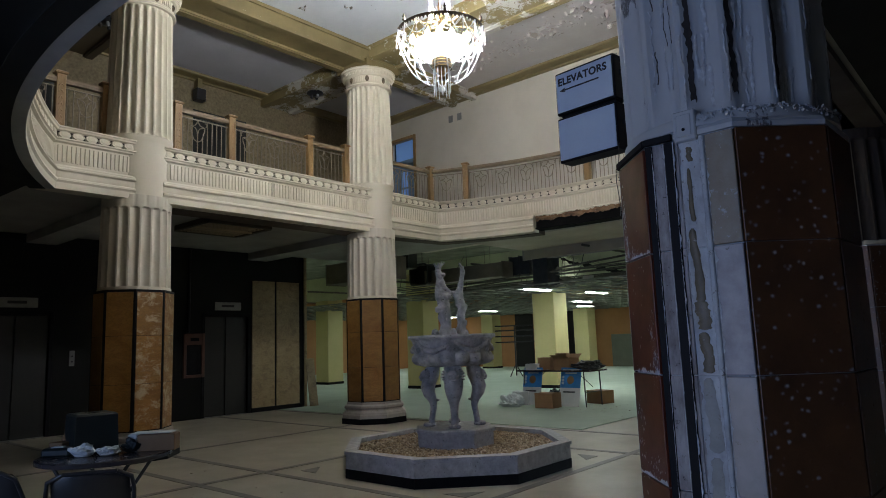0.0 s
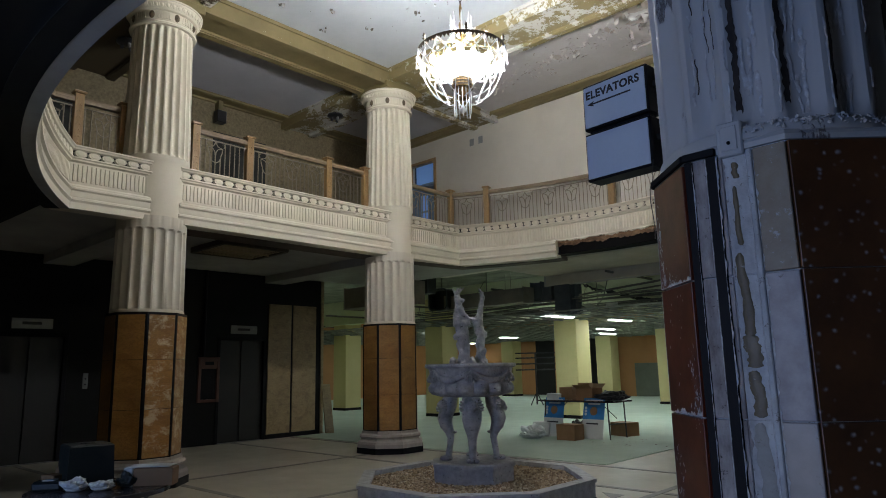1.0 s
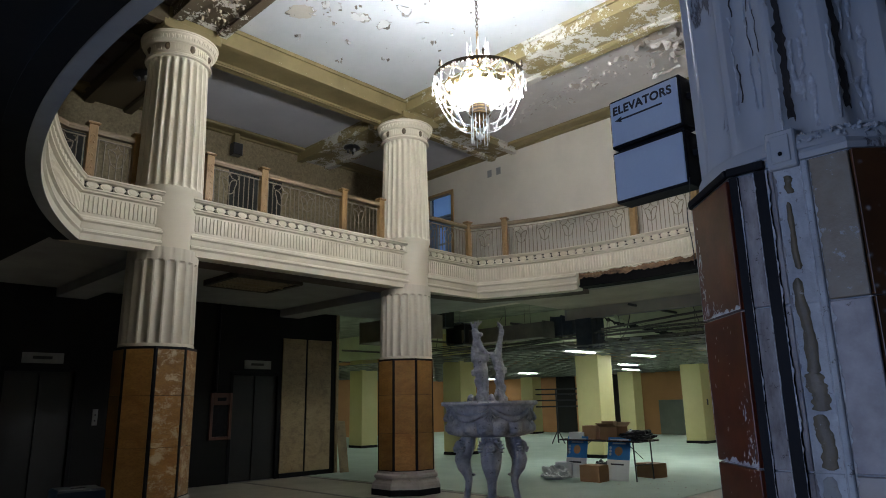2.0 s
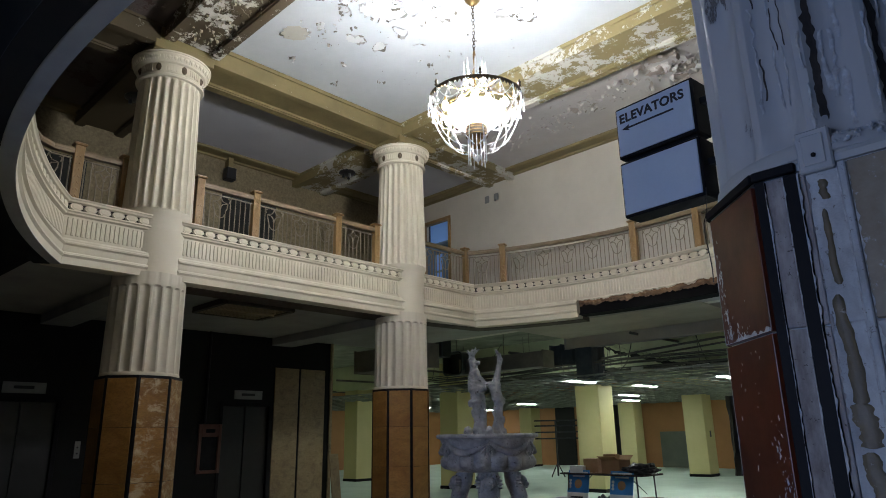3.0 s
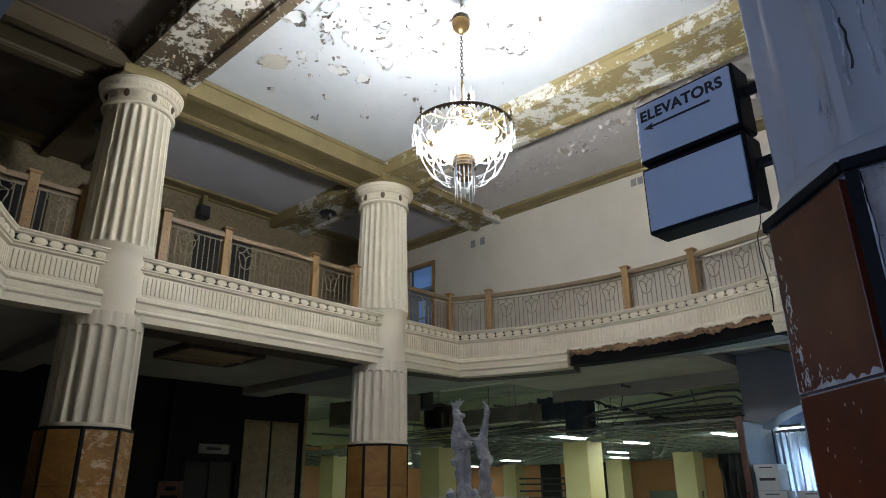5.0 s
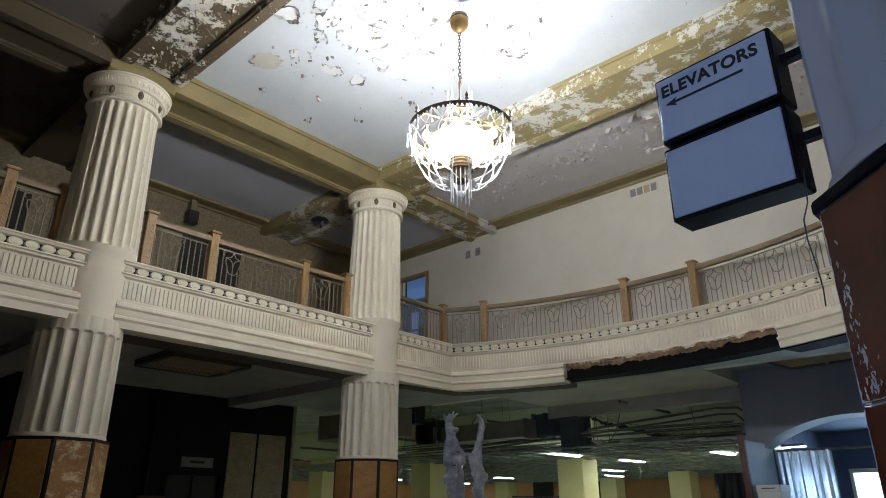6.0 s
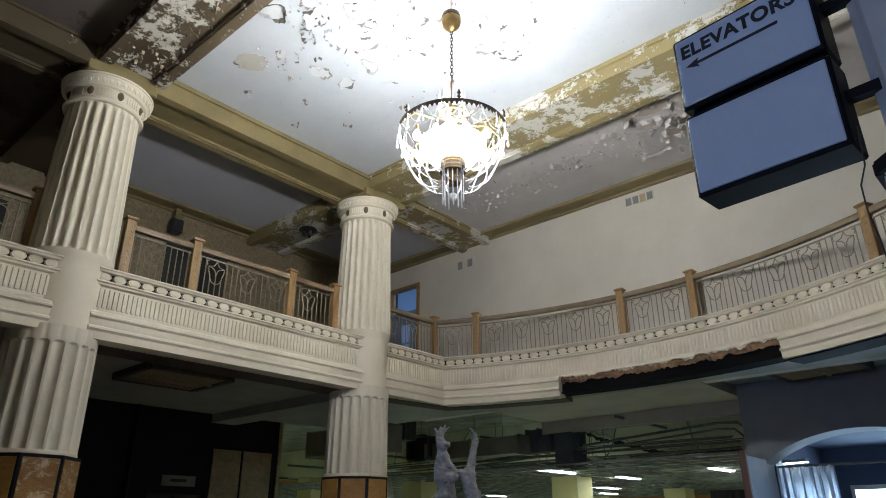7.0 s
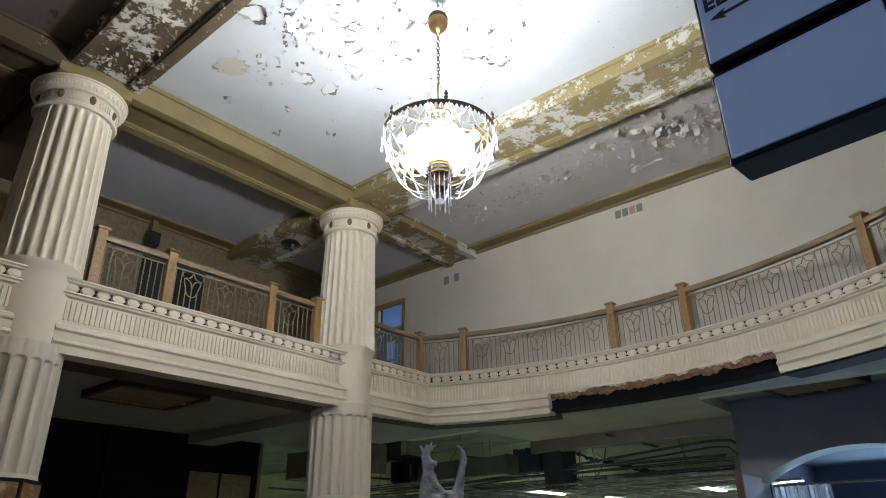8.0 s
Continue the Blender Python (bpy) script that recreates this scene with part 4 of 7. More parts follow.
SHEET.bump(SHEET.noise(6, 6, 0.7, (3, 3, 0.7), 1.0), 0.6, 0.02)
SHEET = SHEET.done((0.42, 0.48, 0.56), 0.3)

GREY_BLUE = dull("grey_blue_plaster", (0.26, 0.265, 0.285), (0.21, 0.215, 0.235), 0.8, 1.0, 50, 0.15)
BZ = 3.36  # underside of the beam between soffit and hall

# ---------- lower walls, hall ----------
bm = bmesh.new()
for y0, y1 in ((Y0, 3.35), (4.42, 7.45), (8.5, 10.05)):
    box(bm, X0 - 0.25, y0, 0, X0, y1, LOWC)
for y0, y1 in ((3.35, 4.42), (7.45, 8.5)):
    box(bm, X0 - 0.25, y0, 2.14, X0, y1, LOWC)
box(bm, X0 - 0.25, Y0, LOWC + 0.001, X0 + 0.06, 10.05, LOWC + 0.4)
setting("wall_west", bm, BLACK, "black painted wall with elevator doors", "wall")
setting("baseboard", boxed(X0, Y0, 0, X0 + 0.02, 3.3, 0.12), BLACK_TRIM, "black baseboard", "baseboard")
setting("wall_west_end", boxed(X0 - 0.26, 10.05, 0, X0 + 0.03, 10.12, LOWC), PLY, "torn raw edge of the black wall", "wall")
setting("wall_hall_west", boxed(HX0 - 0.25, 9.8, 0, HX0, HY1, 4.0), ORANGE, "orange painted wall of the sales hall", "wall")
setting("wall_hall_north", boxed(HX0, HY1, 0, -2.0, HY1 + 0.25, 4.0), ORANGE, "orange painted wall of the sales hall", "wall")
setting("wall_hall_south", boxed(HX0, 9.8, 0, X0 - 0.26, 10.04, 4.0), YELLOW, "yellow painted wall of the sales hall", "wall")
setting("wall_hall_east", boxed(-5.4, 13.86, 0, -5.21, HY1, 3.9), ORANGE, "painted wall of the sales hall", "wall")
bm = boxed(HX0, 13.77, 3.95, -5.0, HY1, 4.2)
box(bm, HX0, 10.06, 3.95, X0 - 0.02, 13.765, 4.2)
box(bm, X0 - 0.019, 12.26, 3.95, -9.31, 13.765, 4.2)
setting("ceiling_hall", bm, SLAB, "dark structural ceiling of the sales hall", "ceiling")
setting("soffit_north", boxed(-9.3, 11.7, LOWC - 0.006, -5.24, 13.76, LOWC + 0.3), PALE_SOFFIT, "pale plaster soffit beside the sales hall", "soffit")
setting("soffit_arch", boxed(-5.239, 11.7, 3.76, X1, 13.25, LOWC + 0.3), GREY_BLUE, "grey plaster soffit before the arch", "soffit")


def pillar(x, y, a=0.36, label="square lime yellow painted pillar in the sales hall"):
    th = thing("pillar", label, "pillar", pose(x, y, 0), "hall pillars")
    part("shaft", boxed(-a, -a, 0.1, a, a, 3.6, 0.01), YELLOW, th)
    part("skirting", boxed(-a - 0.01, -a - 0.01, 0.0, a + 0.01, a + 0.01, 0.1), BLACK_TRIM, th)
    return th


p1 = pillar(-10.6, 16.8)
p2 = pillar(-10.9, 23.9)
part("switch_plate", boxed(0.36, -0.05, 1.3, 0.372, 0.05, 1.5, 0.003), BLACK_PLASTIC, p2)
for x, y in ((-14.6, 15.6), (-20.0, 16.2), (-20.9, 27.5), (-15.2, 27.0)):
    pillar(x, y)
# doorways, their unlit inside painted as dark sheets, and a board on the far wall
for x0, x1, z1 in ((-20.4, -19.3, 2.75), (-17.35, -16.45, 2.75)):
    setting("door_1", boxed(x0, HY1 - 0.06, 0, x1, HY1 - 0.004, z1), DARK, "dark sheet for the unlit doorway in the far wall", "doorway")
bd = thing("board", "grey green board leaning on the orange wall", "board")
part("panel", boxed(-14.9, HY1 - 0.12, 0.02, -13.3, HY1 - 0.07, 1.5, 0.01), dull("grey_green_board", (0.2, 0.22, 0.17), (0.16, 0.18, 0.14), 0.7, 2, 50, 0.1), bd)


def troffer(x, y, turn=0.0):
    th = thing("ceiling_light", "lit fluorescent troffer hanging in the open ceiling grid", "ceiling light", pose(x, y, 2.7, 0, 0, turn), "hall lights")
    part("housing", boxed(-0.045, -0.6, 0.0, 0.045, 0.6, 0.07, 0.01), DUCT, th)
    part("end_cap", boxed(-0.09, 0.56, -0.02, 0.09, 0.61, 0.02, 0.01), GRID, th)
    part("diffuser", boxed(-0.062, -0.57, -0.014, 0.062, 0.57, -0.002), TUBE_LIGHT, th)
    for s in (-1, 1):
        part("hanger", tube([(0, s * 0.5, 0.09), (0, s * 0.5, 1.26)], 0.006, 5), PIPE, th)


# the last one is unseen behind the black wall, added to brighten the pillars
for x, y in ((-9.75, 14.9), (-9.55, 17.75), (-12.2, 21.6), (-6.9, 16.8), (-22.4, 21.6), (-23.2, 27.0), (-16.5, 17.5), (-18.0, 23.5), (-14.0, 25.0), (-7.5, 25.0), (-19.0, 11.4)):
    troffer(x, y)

# open suspension grid: bars both ways with a few tiles left
gv = bmesh.new()
for i in range(30):
    y = 13.6 + i * 0.61
    if y < HY1 - 0.2:
        box(gv, HX0 + 0.1, y - 0.012, 2.7, -5.3, y + 0.012, 2.735)
for i in range(36):
    x = HX0 + 0.5 + i * 0.61
    if x < -5.3:
        box(gv, x - 0.012, 13.6, 2.702, x + 0.012, HY1 - 0.2, 2.733)
tagged(new("ceiling_grid", mesh("ceiling_grid", gv, GRID)), "dusty open metal ceiling grid with tiles missing", "ceiling grid", "", "structure")
rng = random.Random(11)
tv = bmesh.new()
for i in range(60):
    gx, gy = rng.randrange(34), rng.randrange(24)
    x, y = HX0 + 0.5 + gx * 0.61, 13.6 + gy * 0.61
    if x < -6.0 and y < HY1 - 1 and not (-15.2 < x < -8.5 and y < 18):
        box(tv, x + 0.02, y + 0.02, 2.736, x + 0.59, y + 0.59, 2.752)
tagged(new("ceiling_tile", mesh("ceiling_tile", tv, TILE)), "stained ceiling tiles left in the grid", "ceiling tile", "", "stuff")
# hangers of the grid
hv = bmesh.new()
for i in range(60):
    x, y = rng.uniform(HX0 + 1, -5.6), rng.uniform(13.7, HY1 - 1)
    box(hv, x - 0.004, y - 0.004, 2.72, x + 0.004, y + 0.004, 3.96)
tagged(new("grid_hanger", mesh("grid_hanger", hv, PIPE)), "thin wire hangers of the ceiling grid", "hanger", "", "stuff")


def duct(pts, w, h, label, mat=None):
    mat = mat or DUCT
    th = thing("air_duct", label, "air duct")
    for (x0, y0), (x1, y1), z in pts:
        lx, ly = abs(x1 - x0) + w, abs(y1 - y0) + w
        cx, cy = (x0 + x1) / 2, (y0 + y1) / 2
        part("duct_length", boxed(cx - lx / 2, cy - ly / 2, z, cx + lx / 2, cy + ly / 2, z + h, 0.01), mat, th)
        k = max(2, int(max(lx, ly) / 1.2))
        for i in range(k + 1):
            if lx > ly:
                x = cx - lx / 2 + lx * i / k
                part("flange", boxed(x - 0.015, cy - w / 2 - 0.02, z - 0.02, x + 0.015, cy + w / 2 + 0.02, z + h + 0.02), mat, th)
            else:
                y = cy - ly / 2 + ly * i / k
                part("flange", boxed(cx - w / 2 - 0.02, y - 0.015, z - 0.02, cx + w / 2 + 0.02, y + 0.015, z + h + 0.02), mat, th)
    part("hanger", tube([(cx, cy, z + h), (cx, cy, 3.96)], 0.01, 5), PIPE, th)
    return th


BULKHEAD = dull("brown_grey_sheet_metal", (0.26, 0.23, 0.185), (0.15, 0.13, 0.105), 0.6, 2.0, 40, 0.25, spot=(0.4, 0.37, 0.3), spot_at=0.7)
BLUE_DUCT = dull("dark_blue_duct_wrap", (0.075, 0.085, 0.1), (0.045, 0.05, 0.06), 0.6, 4.0, 40, 0.3)
duct([((-12.1, 13.5), (-9.9, 13.5), 2.98)], 0.4, 0.36, "brown dusty sheet metal duct under the slab", BULKHEAD)
duct([((-8.9, 13.95), (-8.9, 14.1), 2.71)], 0.38, 0.78, "dark wrapped duct drop under the slab", BLUE_DUCT)
duct([((-9.7, 14.1), (-9.5, 14.1), 3.04)], 0.4, 0.46, "dark wrapped duct branch under the slab", BLUE_DUCT)
duct([((-13.0, 11.0), (-11.4, 11.0), 2.95)], 0.6, 0.5, "dark metal air duct beside the balcony", BULKHEAD)
# black round-cornered mouth at the duct's end, and a black housing beside it
for name, label, x0, x1, y, z0, z1 in (("duct_mouth", "black round-cornered mouth of the dusty duct", -12.75, -12.08, 13.15, 2.97, 3.55), ("fan_housing", "black box under the hall slab", -12.6, -12.05, 12.4, 3.36, 3.93)):
    th = thing(name, label, "air duct", pose((x0 + x1) / 2, y, (z0 + z1) / 2))
    hw, hh, rr = (x1 - x0) / 2, (z1 - z0) / 2, 0.12 if name == "duct_mouth" else 0.03
    ring = []
    for qx, qz, a0 in ((1, 1, 0), (-1, 1, 90), (-1, -1, 180), (1, -1, 270)):
        ring += [(qx * (hw - rr) + rr * math.cos(radians(a0 + d)), qz * (hh - rr) + rr * math.sin(radians(a0 + d))) for d in (0, 30, 60, 90)]
    bm = bmesh.new()
    rings(bm, [[(px * k, dy, pz * k) for px, pz in ring] for k, dy in ((1.0, 0.32), (1.0, 0.0), (0.9, 0.0), (0.88, 0.22))])
    part("housing", bm, BLACK_PLASTIC, th)
    part("rim", tube([(px * 1.0, 0.0, pz * 1.0) for px, pz in ring + ring[:1]], 0.014, 6), BLUE_DUCT, th)
    part("hanger", tube([(0.0, 0.16, hh - 0.01), (0.0, 0.16, 3.955 - (z0 + z1) / 2)], 0.01, 5), PIPE, th)
duct([((-20.0, 19.0), (-12.0, 19.0), 3.0)], 0.7, 0.45, "dull metal air duct over the grid")
setting("beam_hall", boxed(-9.55, 15.6, 2.79, -5.41, 16.0, 3.949), PALE_GREEN, "pale green stained concrete wall over the ceiling grid", "beam")
setting("beam_hall_west", boxed(HX0, 15.7, 3.1, -9.56, 16.1, 3.949), PALE_GREEN, "pale green stained concrete beam in the hall", "beam")
# ragged black gash across the pale wall, falling to the east, with plaster lips along it
# the strip stands proud of the wall; the hollow's shade is its dark colour
gash, lips = bmesh.new(), bmesh.new()
loops, upper = [], []
for i in range(131):
    u = i / 130
    x = -9.45 + 3.9 * u
    z = 3.62 - 0.62 * min(1.0, u / 0.5) ** 0.75 - 0.1 * max(0.0, u - 0.5) + 0.05 * noise.noise((u * 14, 3, 0)) + 0.03 * noise.noise((u * 45, 3, 5))
    h = max(0.012, 0.06 + 0.05 * noise.noise((u * 20, 8, 0)) + 0.04 * noise.noise((u * 70, 8, 2)))
    loops.append([(x, 15.601, z - h), (x, 15.57, z - h), (x, 15.57, z + h * 0.6), (x, 15.601, z + h * 0.6)])
    k = max(0.0, 0.02 + 0.03 * noise.noise((u * 33, 1, 4)))
    upper.append([(x, 15.601, z + h * 0.6), (x, 15.54 - k, z + h * 0.6 - k), (x, 15.545, z + h * 0.6 + 0.03 + k), (x, 15.601, z + h * 0.6 + 0.05 + k)])
rings(gash, loops)
rings(lips, upper)
setting("beam_broken_edge", gash, DARK, "ragged dark strip painted for the break across the pale green wall", "beam")
setting("beam_broken_lip", lips, PALE_GREEN, "curled plaster lip along the break", "beam")
# bent tiles and white scraps lying on the grid
for i in range(26):
    x, y = rng.uniform(-13.2, -6.4), rng.uniform(13.75, 15.4)
    w, d = rng.uniform(0.12, 0.5), rng.uniform(0.12, 0.4)
    sc = part("tile_scrap", boxed(-w / 2, -d / 2, 0.0, w / 2, d / 2, 0.014, 0.003), TILE if i % 3 else WHITE_CARD, None)
    sc.matrix_world = pose(x, y, 2.752 + 0.5 * d * abs(math.sin(radians(i * 7 % 26))), (i * 7 % 26), 0, rng.uniform(0, 180))
    tagged(sc, "broken ceiling tile scrap lying on the grid", "tile scrap", "tile scraps on the grid")


def pipe(pts, r, label="dusty conduit running under the slab"):
    return tagged(part("conduit", tube(pts, r, 8), PIPE, None, "", 80), label, "pipe", "hall conduits")


pipe([(-12.5, 14.2, 2.92), (-9.0, 14.2, 3.1), (-7.0, 14.25, 3.25), (-6.0, 14.3, 3.32), (-5.62, 14.32, 3.3), (-5.5, 14.34, 3.2), (-5.45, 14.36, 3.02)], 0.025)
pipe([(-12.5, 14.3, 2.86), (-9.0, 14.3, 3.02), (-7.0, 14.34, 3.15), (-6.0, 14.36, 3.22), (-5.7, 14.38, 3.2), (-5.6, 14.4, 3.1), (-5.52, 14.4, 2.98)], 0.02)
for i in range(9):
    y = 16.3 + i * 1.3
    z = 2.85 + rng.random() * 0.7
    pipe([(HX0 + 0.3, y, z), (-12.0, y + rng.uniform(-0.3, 0.3), z + 0.03), (-5.3, y, z)], rng.uniform(0.018, 0.045))
for i in range(12):
    y = 13.9 + i * 0.13
    z = 2.79 + 0.28 * rng.random()
    pipe([(-14.5, y + rng.uniform(-0.2, 0.2), z), (-10.5, y, z + rng.uniform(-0.04, 0.06)), (-5.6, y + rng.uniform(-0.1, 0.1), z + rng.uniform(-0.05, 0.1))], rng.uniform(0.008, 0.02), "thin dusty conduit lying over the ceiling grid")
for i in range(6):
    x = -24 + i * 3.1 + rng.random()
    pipe([(x, 13.4, 3.0 + 0.1 * i), (x + 0.1, HY1, 3.0 + 0.1 * i)], 0.03)
jb = thing("junction_box", "small metal junction box at the end of two conduits", "junction box")
part("body", boxed(-5.62, 14.3, 2.84, -5.38, 14.5, 2.99, 0.01), DUCT, jb)
part("cable", tube([(-5.45, 14.3, 2.98), (-5.3, 14.1, 3.08), (-5.15, 13.8, 2.95), (-5.1, 13.4, 3.0)], 0.008, 6), dull("yellow_cable", (0.4, 0.28, 0.05), (0.3, 0.2, 0.04), 0.5), jb, "yellow cable")
setting("beam_downstand", boxed(-9.3, 13.7, BZ, -5.22, 13.76, LOWC + 0.01), PALE_SOFFIT, "grey plastered downstand beam at the edge of the hall", "beam")
# rubble plaster hanging where the soffit meets the hall
bm = bmesh.new()
x = -9.4
while x < -5.0:
    w = rng.uniform(0.06, 0.3)
    box(bm, x, 13.761, BZ - rng.uniform(0.0, 0.03), x + w, 13.8 + rng.random() * 0.05, LOWC + 0.1)
    x += w
setting("soffit_edge", bm, SOFFIT, "ragged broken plaster edge of the soffit", "soffit")

# ---------- beams and vents under the balcony ----------
bm = bmesh.new()
for x0, y0, x1, y1 in ((X0, C1[1] - 0.25, C1[0] - 0.3, C1[1] + 0.25), (X0, C2[1] - 0.25, C2[0] - 0.3, C2[1] + 0.25)):
    box(bm, x0, y0, LOWC - 0.16, x1, y1, LOWC + 0.01)
setting("beam_under_balcony", bm, SOFFIT, "plastered beam under the balcony", "beam")
setting("beam_east_under", boxed(-1.43, 4.2, FBOT, -1.0, 8.3, LOWC + 0.02), BROWN_SHAFT, "dark brown beam under the balcony edge", "beam")


def ceiling_vent(x, y, w, d, turn=0.0, z=LOWC, deep=0.5):
    th = thing("ceiling_vent", "brown framed ceiling vent under the balcony", "vent", pose(x, y, z, 0, 0, turn) @ Matrix.Diagonal((1, 1, deep, 1)), "vents under the balcony")
    for s in (-1, 1):
        part("frame_side", boxed(s * w / 2 - 0.04, -d / 2, -0.1, s * w / 2 + 0.04, d / 2, 0.0, 0.006), VENT_FRAME, th)
        part("frame_side", boxed(-w / 2 + 0.04, s * d / 2 - 0.04, -0.1, w / 2 - 0.04, s * d / 2 + 0.04, 0.0, 0.006), VENT_FRAME, th)
    part("divider", boxed(-0.015, -d / 2 + 0.04, -0.104, 0.015, d / 2 - 0.04, -0.07), VENT_GRILLE, th)
    sl = mesh("slat", boxed(-w / 2 + 0.04, -0.0225, -0.003, w / 2 - 0.04, 0.0225, 0.003), VENT_GRILLE)
    n = int((d - 0.08) / 0.05)
    for i in range(n):
        shared("slat", sl, th, pose(0, -d / 2 + 0.065 + i * 0.05, -0.088, 12, 0, 0))
    part("backing", boxed(-w / 2 + 0.03, -d / 2 + 0.03, -0.03, w / 2 - 0.03, d / 2 - 0.03, -0.002), VENT_GRILLE, th)


ceiling_vent(-10.6, 6.22, 1.1, 1.22, 0, LOWC, 0.9)
ceiling_vent(-3.75, 12.37, 1.1, 0.92, -9, 3.76, 1.4)

# ---------- broken lower edge of the far balcony ----------
seg = FAR_BOW[cut:cut2 + 1]
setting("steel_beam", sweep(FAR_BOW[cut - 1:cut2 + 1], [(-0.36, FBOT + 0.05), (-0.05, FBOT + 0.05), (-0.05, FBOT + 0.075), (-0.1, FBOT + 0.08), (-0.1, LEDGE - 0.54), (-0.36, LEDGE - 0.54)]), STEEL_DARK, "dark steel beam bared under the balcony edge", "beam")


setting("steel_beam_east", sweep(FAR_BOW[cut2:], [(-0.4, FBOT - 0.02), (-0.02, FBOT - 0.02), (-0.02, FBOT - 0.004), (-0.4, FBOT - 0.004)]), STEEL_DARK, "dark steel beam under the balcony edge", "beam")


def torn_edge(name, mat, label, seed, top, low, out, amp):
    """A torn strip of plaster hanging below the frieze; it hides the beam's top flange."""
    bm = bmesh.new()
    lo = []
    for i, (p, t, nn) in enumerate(along(seg, 0.022)):
        d = low + amp * (noise.noise((i * 0.11, seed, 0)) + 0.6 * noise.noise((i * 0.37, seed, 3)) + 0.35 * noise.noise((i * 1.3, seed, 7)))
        d = max(d, 0.004)
        o = out + 0.012 * noise.noise((i * 0.4, seed, 5))
        lo.append([(p.x + nn.x * q, p.y + nn.y * q, z) for q, z in ((-0.12, top), (o, top), (o + 0.008 + 0.02 * noise.noise((i * 0.5, seed, 11)), top - d * 0.5), (o - 0.004, top - d), (o - 0.03, top - d + 0.004), (-0.12, top - d * 0.8))])
    rings(bm, lo)
    return setting(name, bm, mat, label, "plaster")


torn_edge("broken_lath", RUST, "ragged brown lath and plaster bared under the frieze", 2.0, LEDGE - 0.51, 0.105, -0.05, 0.06)
torn_edge("broken_plaster", CREAM, "thin torn white plaster edge under the frieze", 9.0, LEDGE - 0.498, 0.036, -0.026, 0.05)

# ---------- railings of the balcony ----------
POST_H = 0.9


def post_mesh():
    bm = bmesh.new()
    box(bm, -0.05, -0.06, 0, 0.05, 0.06, POST_H - 0.03, 0.006)
    return mesh("post", bm, OAK)


def cap_mesh():
    bm = bmesh.new()
    rings(bm, [[(a, a + 0.01, z), (-a, a + 0.01, z), (-a, -a - 0.01, z), (a, -a - 0.01, z)] for a, z in ((0.05, POST_H - 0.03), (0.068, POST_H - 0.02), (0.072, POST_H), (0.05, POST_H + 0.018))])
    return mesh("post_cap", bm, OAK)


def carving_mesh():
    """A carved leaf drop on a post's face."""
    bm = bmesh.new()
    for i in range(7):
        z = 0.18 + i * 0.09
        s = 0.016 + 0.006 * (i % 2)
        for sg in (-1, 1):
            m = Matrix.Translation((0.05, sg * 0.012, z)) @ Matrix.Rotation(radians(35 * sg), 4, "X") @ Matrix.Diagonal((0.007, s * 0.6, 0.036, 1))
            bmesh.ops.create_icosphere(bm, subdivisions=1, radius=1.0, matrix=m)
    box(bm, 0.05, -0.036, 0.12, 0.054, -0.032, POST_H - 0.1)
    box(bm, 0.05, 0.032, 0.12, 0.054, 0.036, POST_H - 0.1)
    return mesh("carving", bm, OAK)


POST, CAP, CARVING = post_mesh(), cap_mesh(), carving_mesh()
BAR = mesh("baluster", tube([(0, 0, 0.05), (0, 0, 0.69)], 0.0085, 6), IRON)


def ornament_mesh():
    """A four-pointed star with two curling stems, in flat bar."""
    bm = bmesh.new()
    def curve(pts, r=0.0065):
        tube(pts, r, 5, bm)
    for s in (-1, 1):
        curve([(0, 0, 0.69), (0, s * 0.012, 0.64), (0, s * 0.03, 0.605), (0, s * 0.085, 0.585)])
        curve([(0, s * 0.085, 0.585), (0, s * 0.032, 0.565), (0, s * 0.012, 0.53), (0, 0, 0.45)])
        curve([(0, s * 0.085, 0.585), (0, s * 0.082, 0.52), (0, s * 0.066, 0.46), (0, s * 0.06, 0.4), (0, s * 0.06, 0.25), (0, s * 0.06, 0.05)])
        curve([(0, s * 0.06, 0.42), (0, s * 0.045, 0.37), (0, s * 0.02, 0.35), (0, 0.0, 0.34)])
        curve([(0, s * 0.1, 0.6), (0, s * 0.11, 0.64), (0, s * 0.1, 0.67), (0, s * 0.085, 0.66)])
    curve([(0, 0, 0.45), (0, 0, 0.05)])
    bmesh.ops.transform(bm, matrix=Matrix.Diagonal((1, 1.42, 1, 1)), verts=bm.verts)
    return mesh("ornament", bm, IRON)


ORN = ornament_mesh()


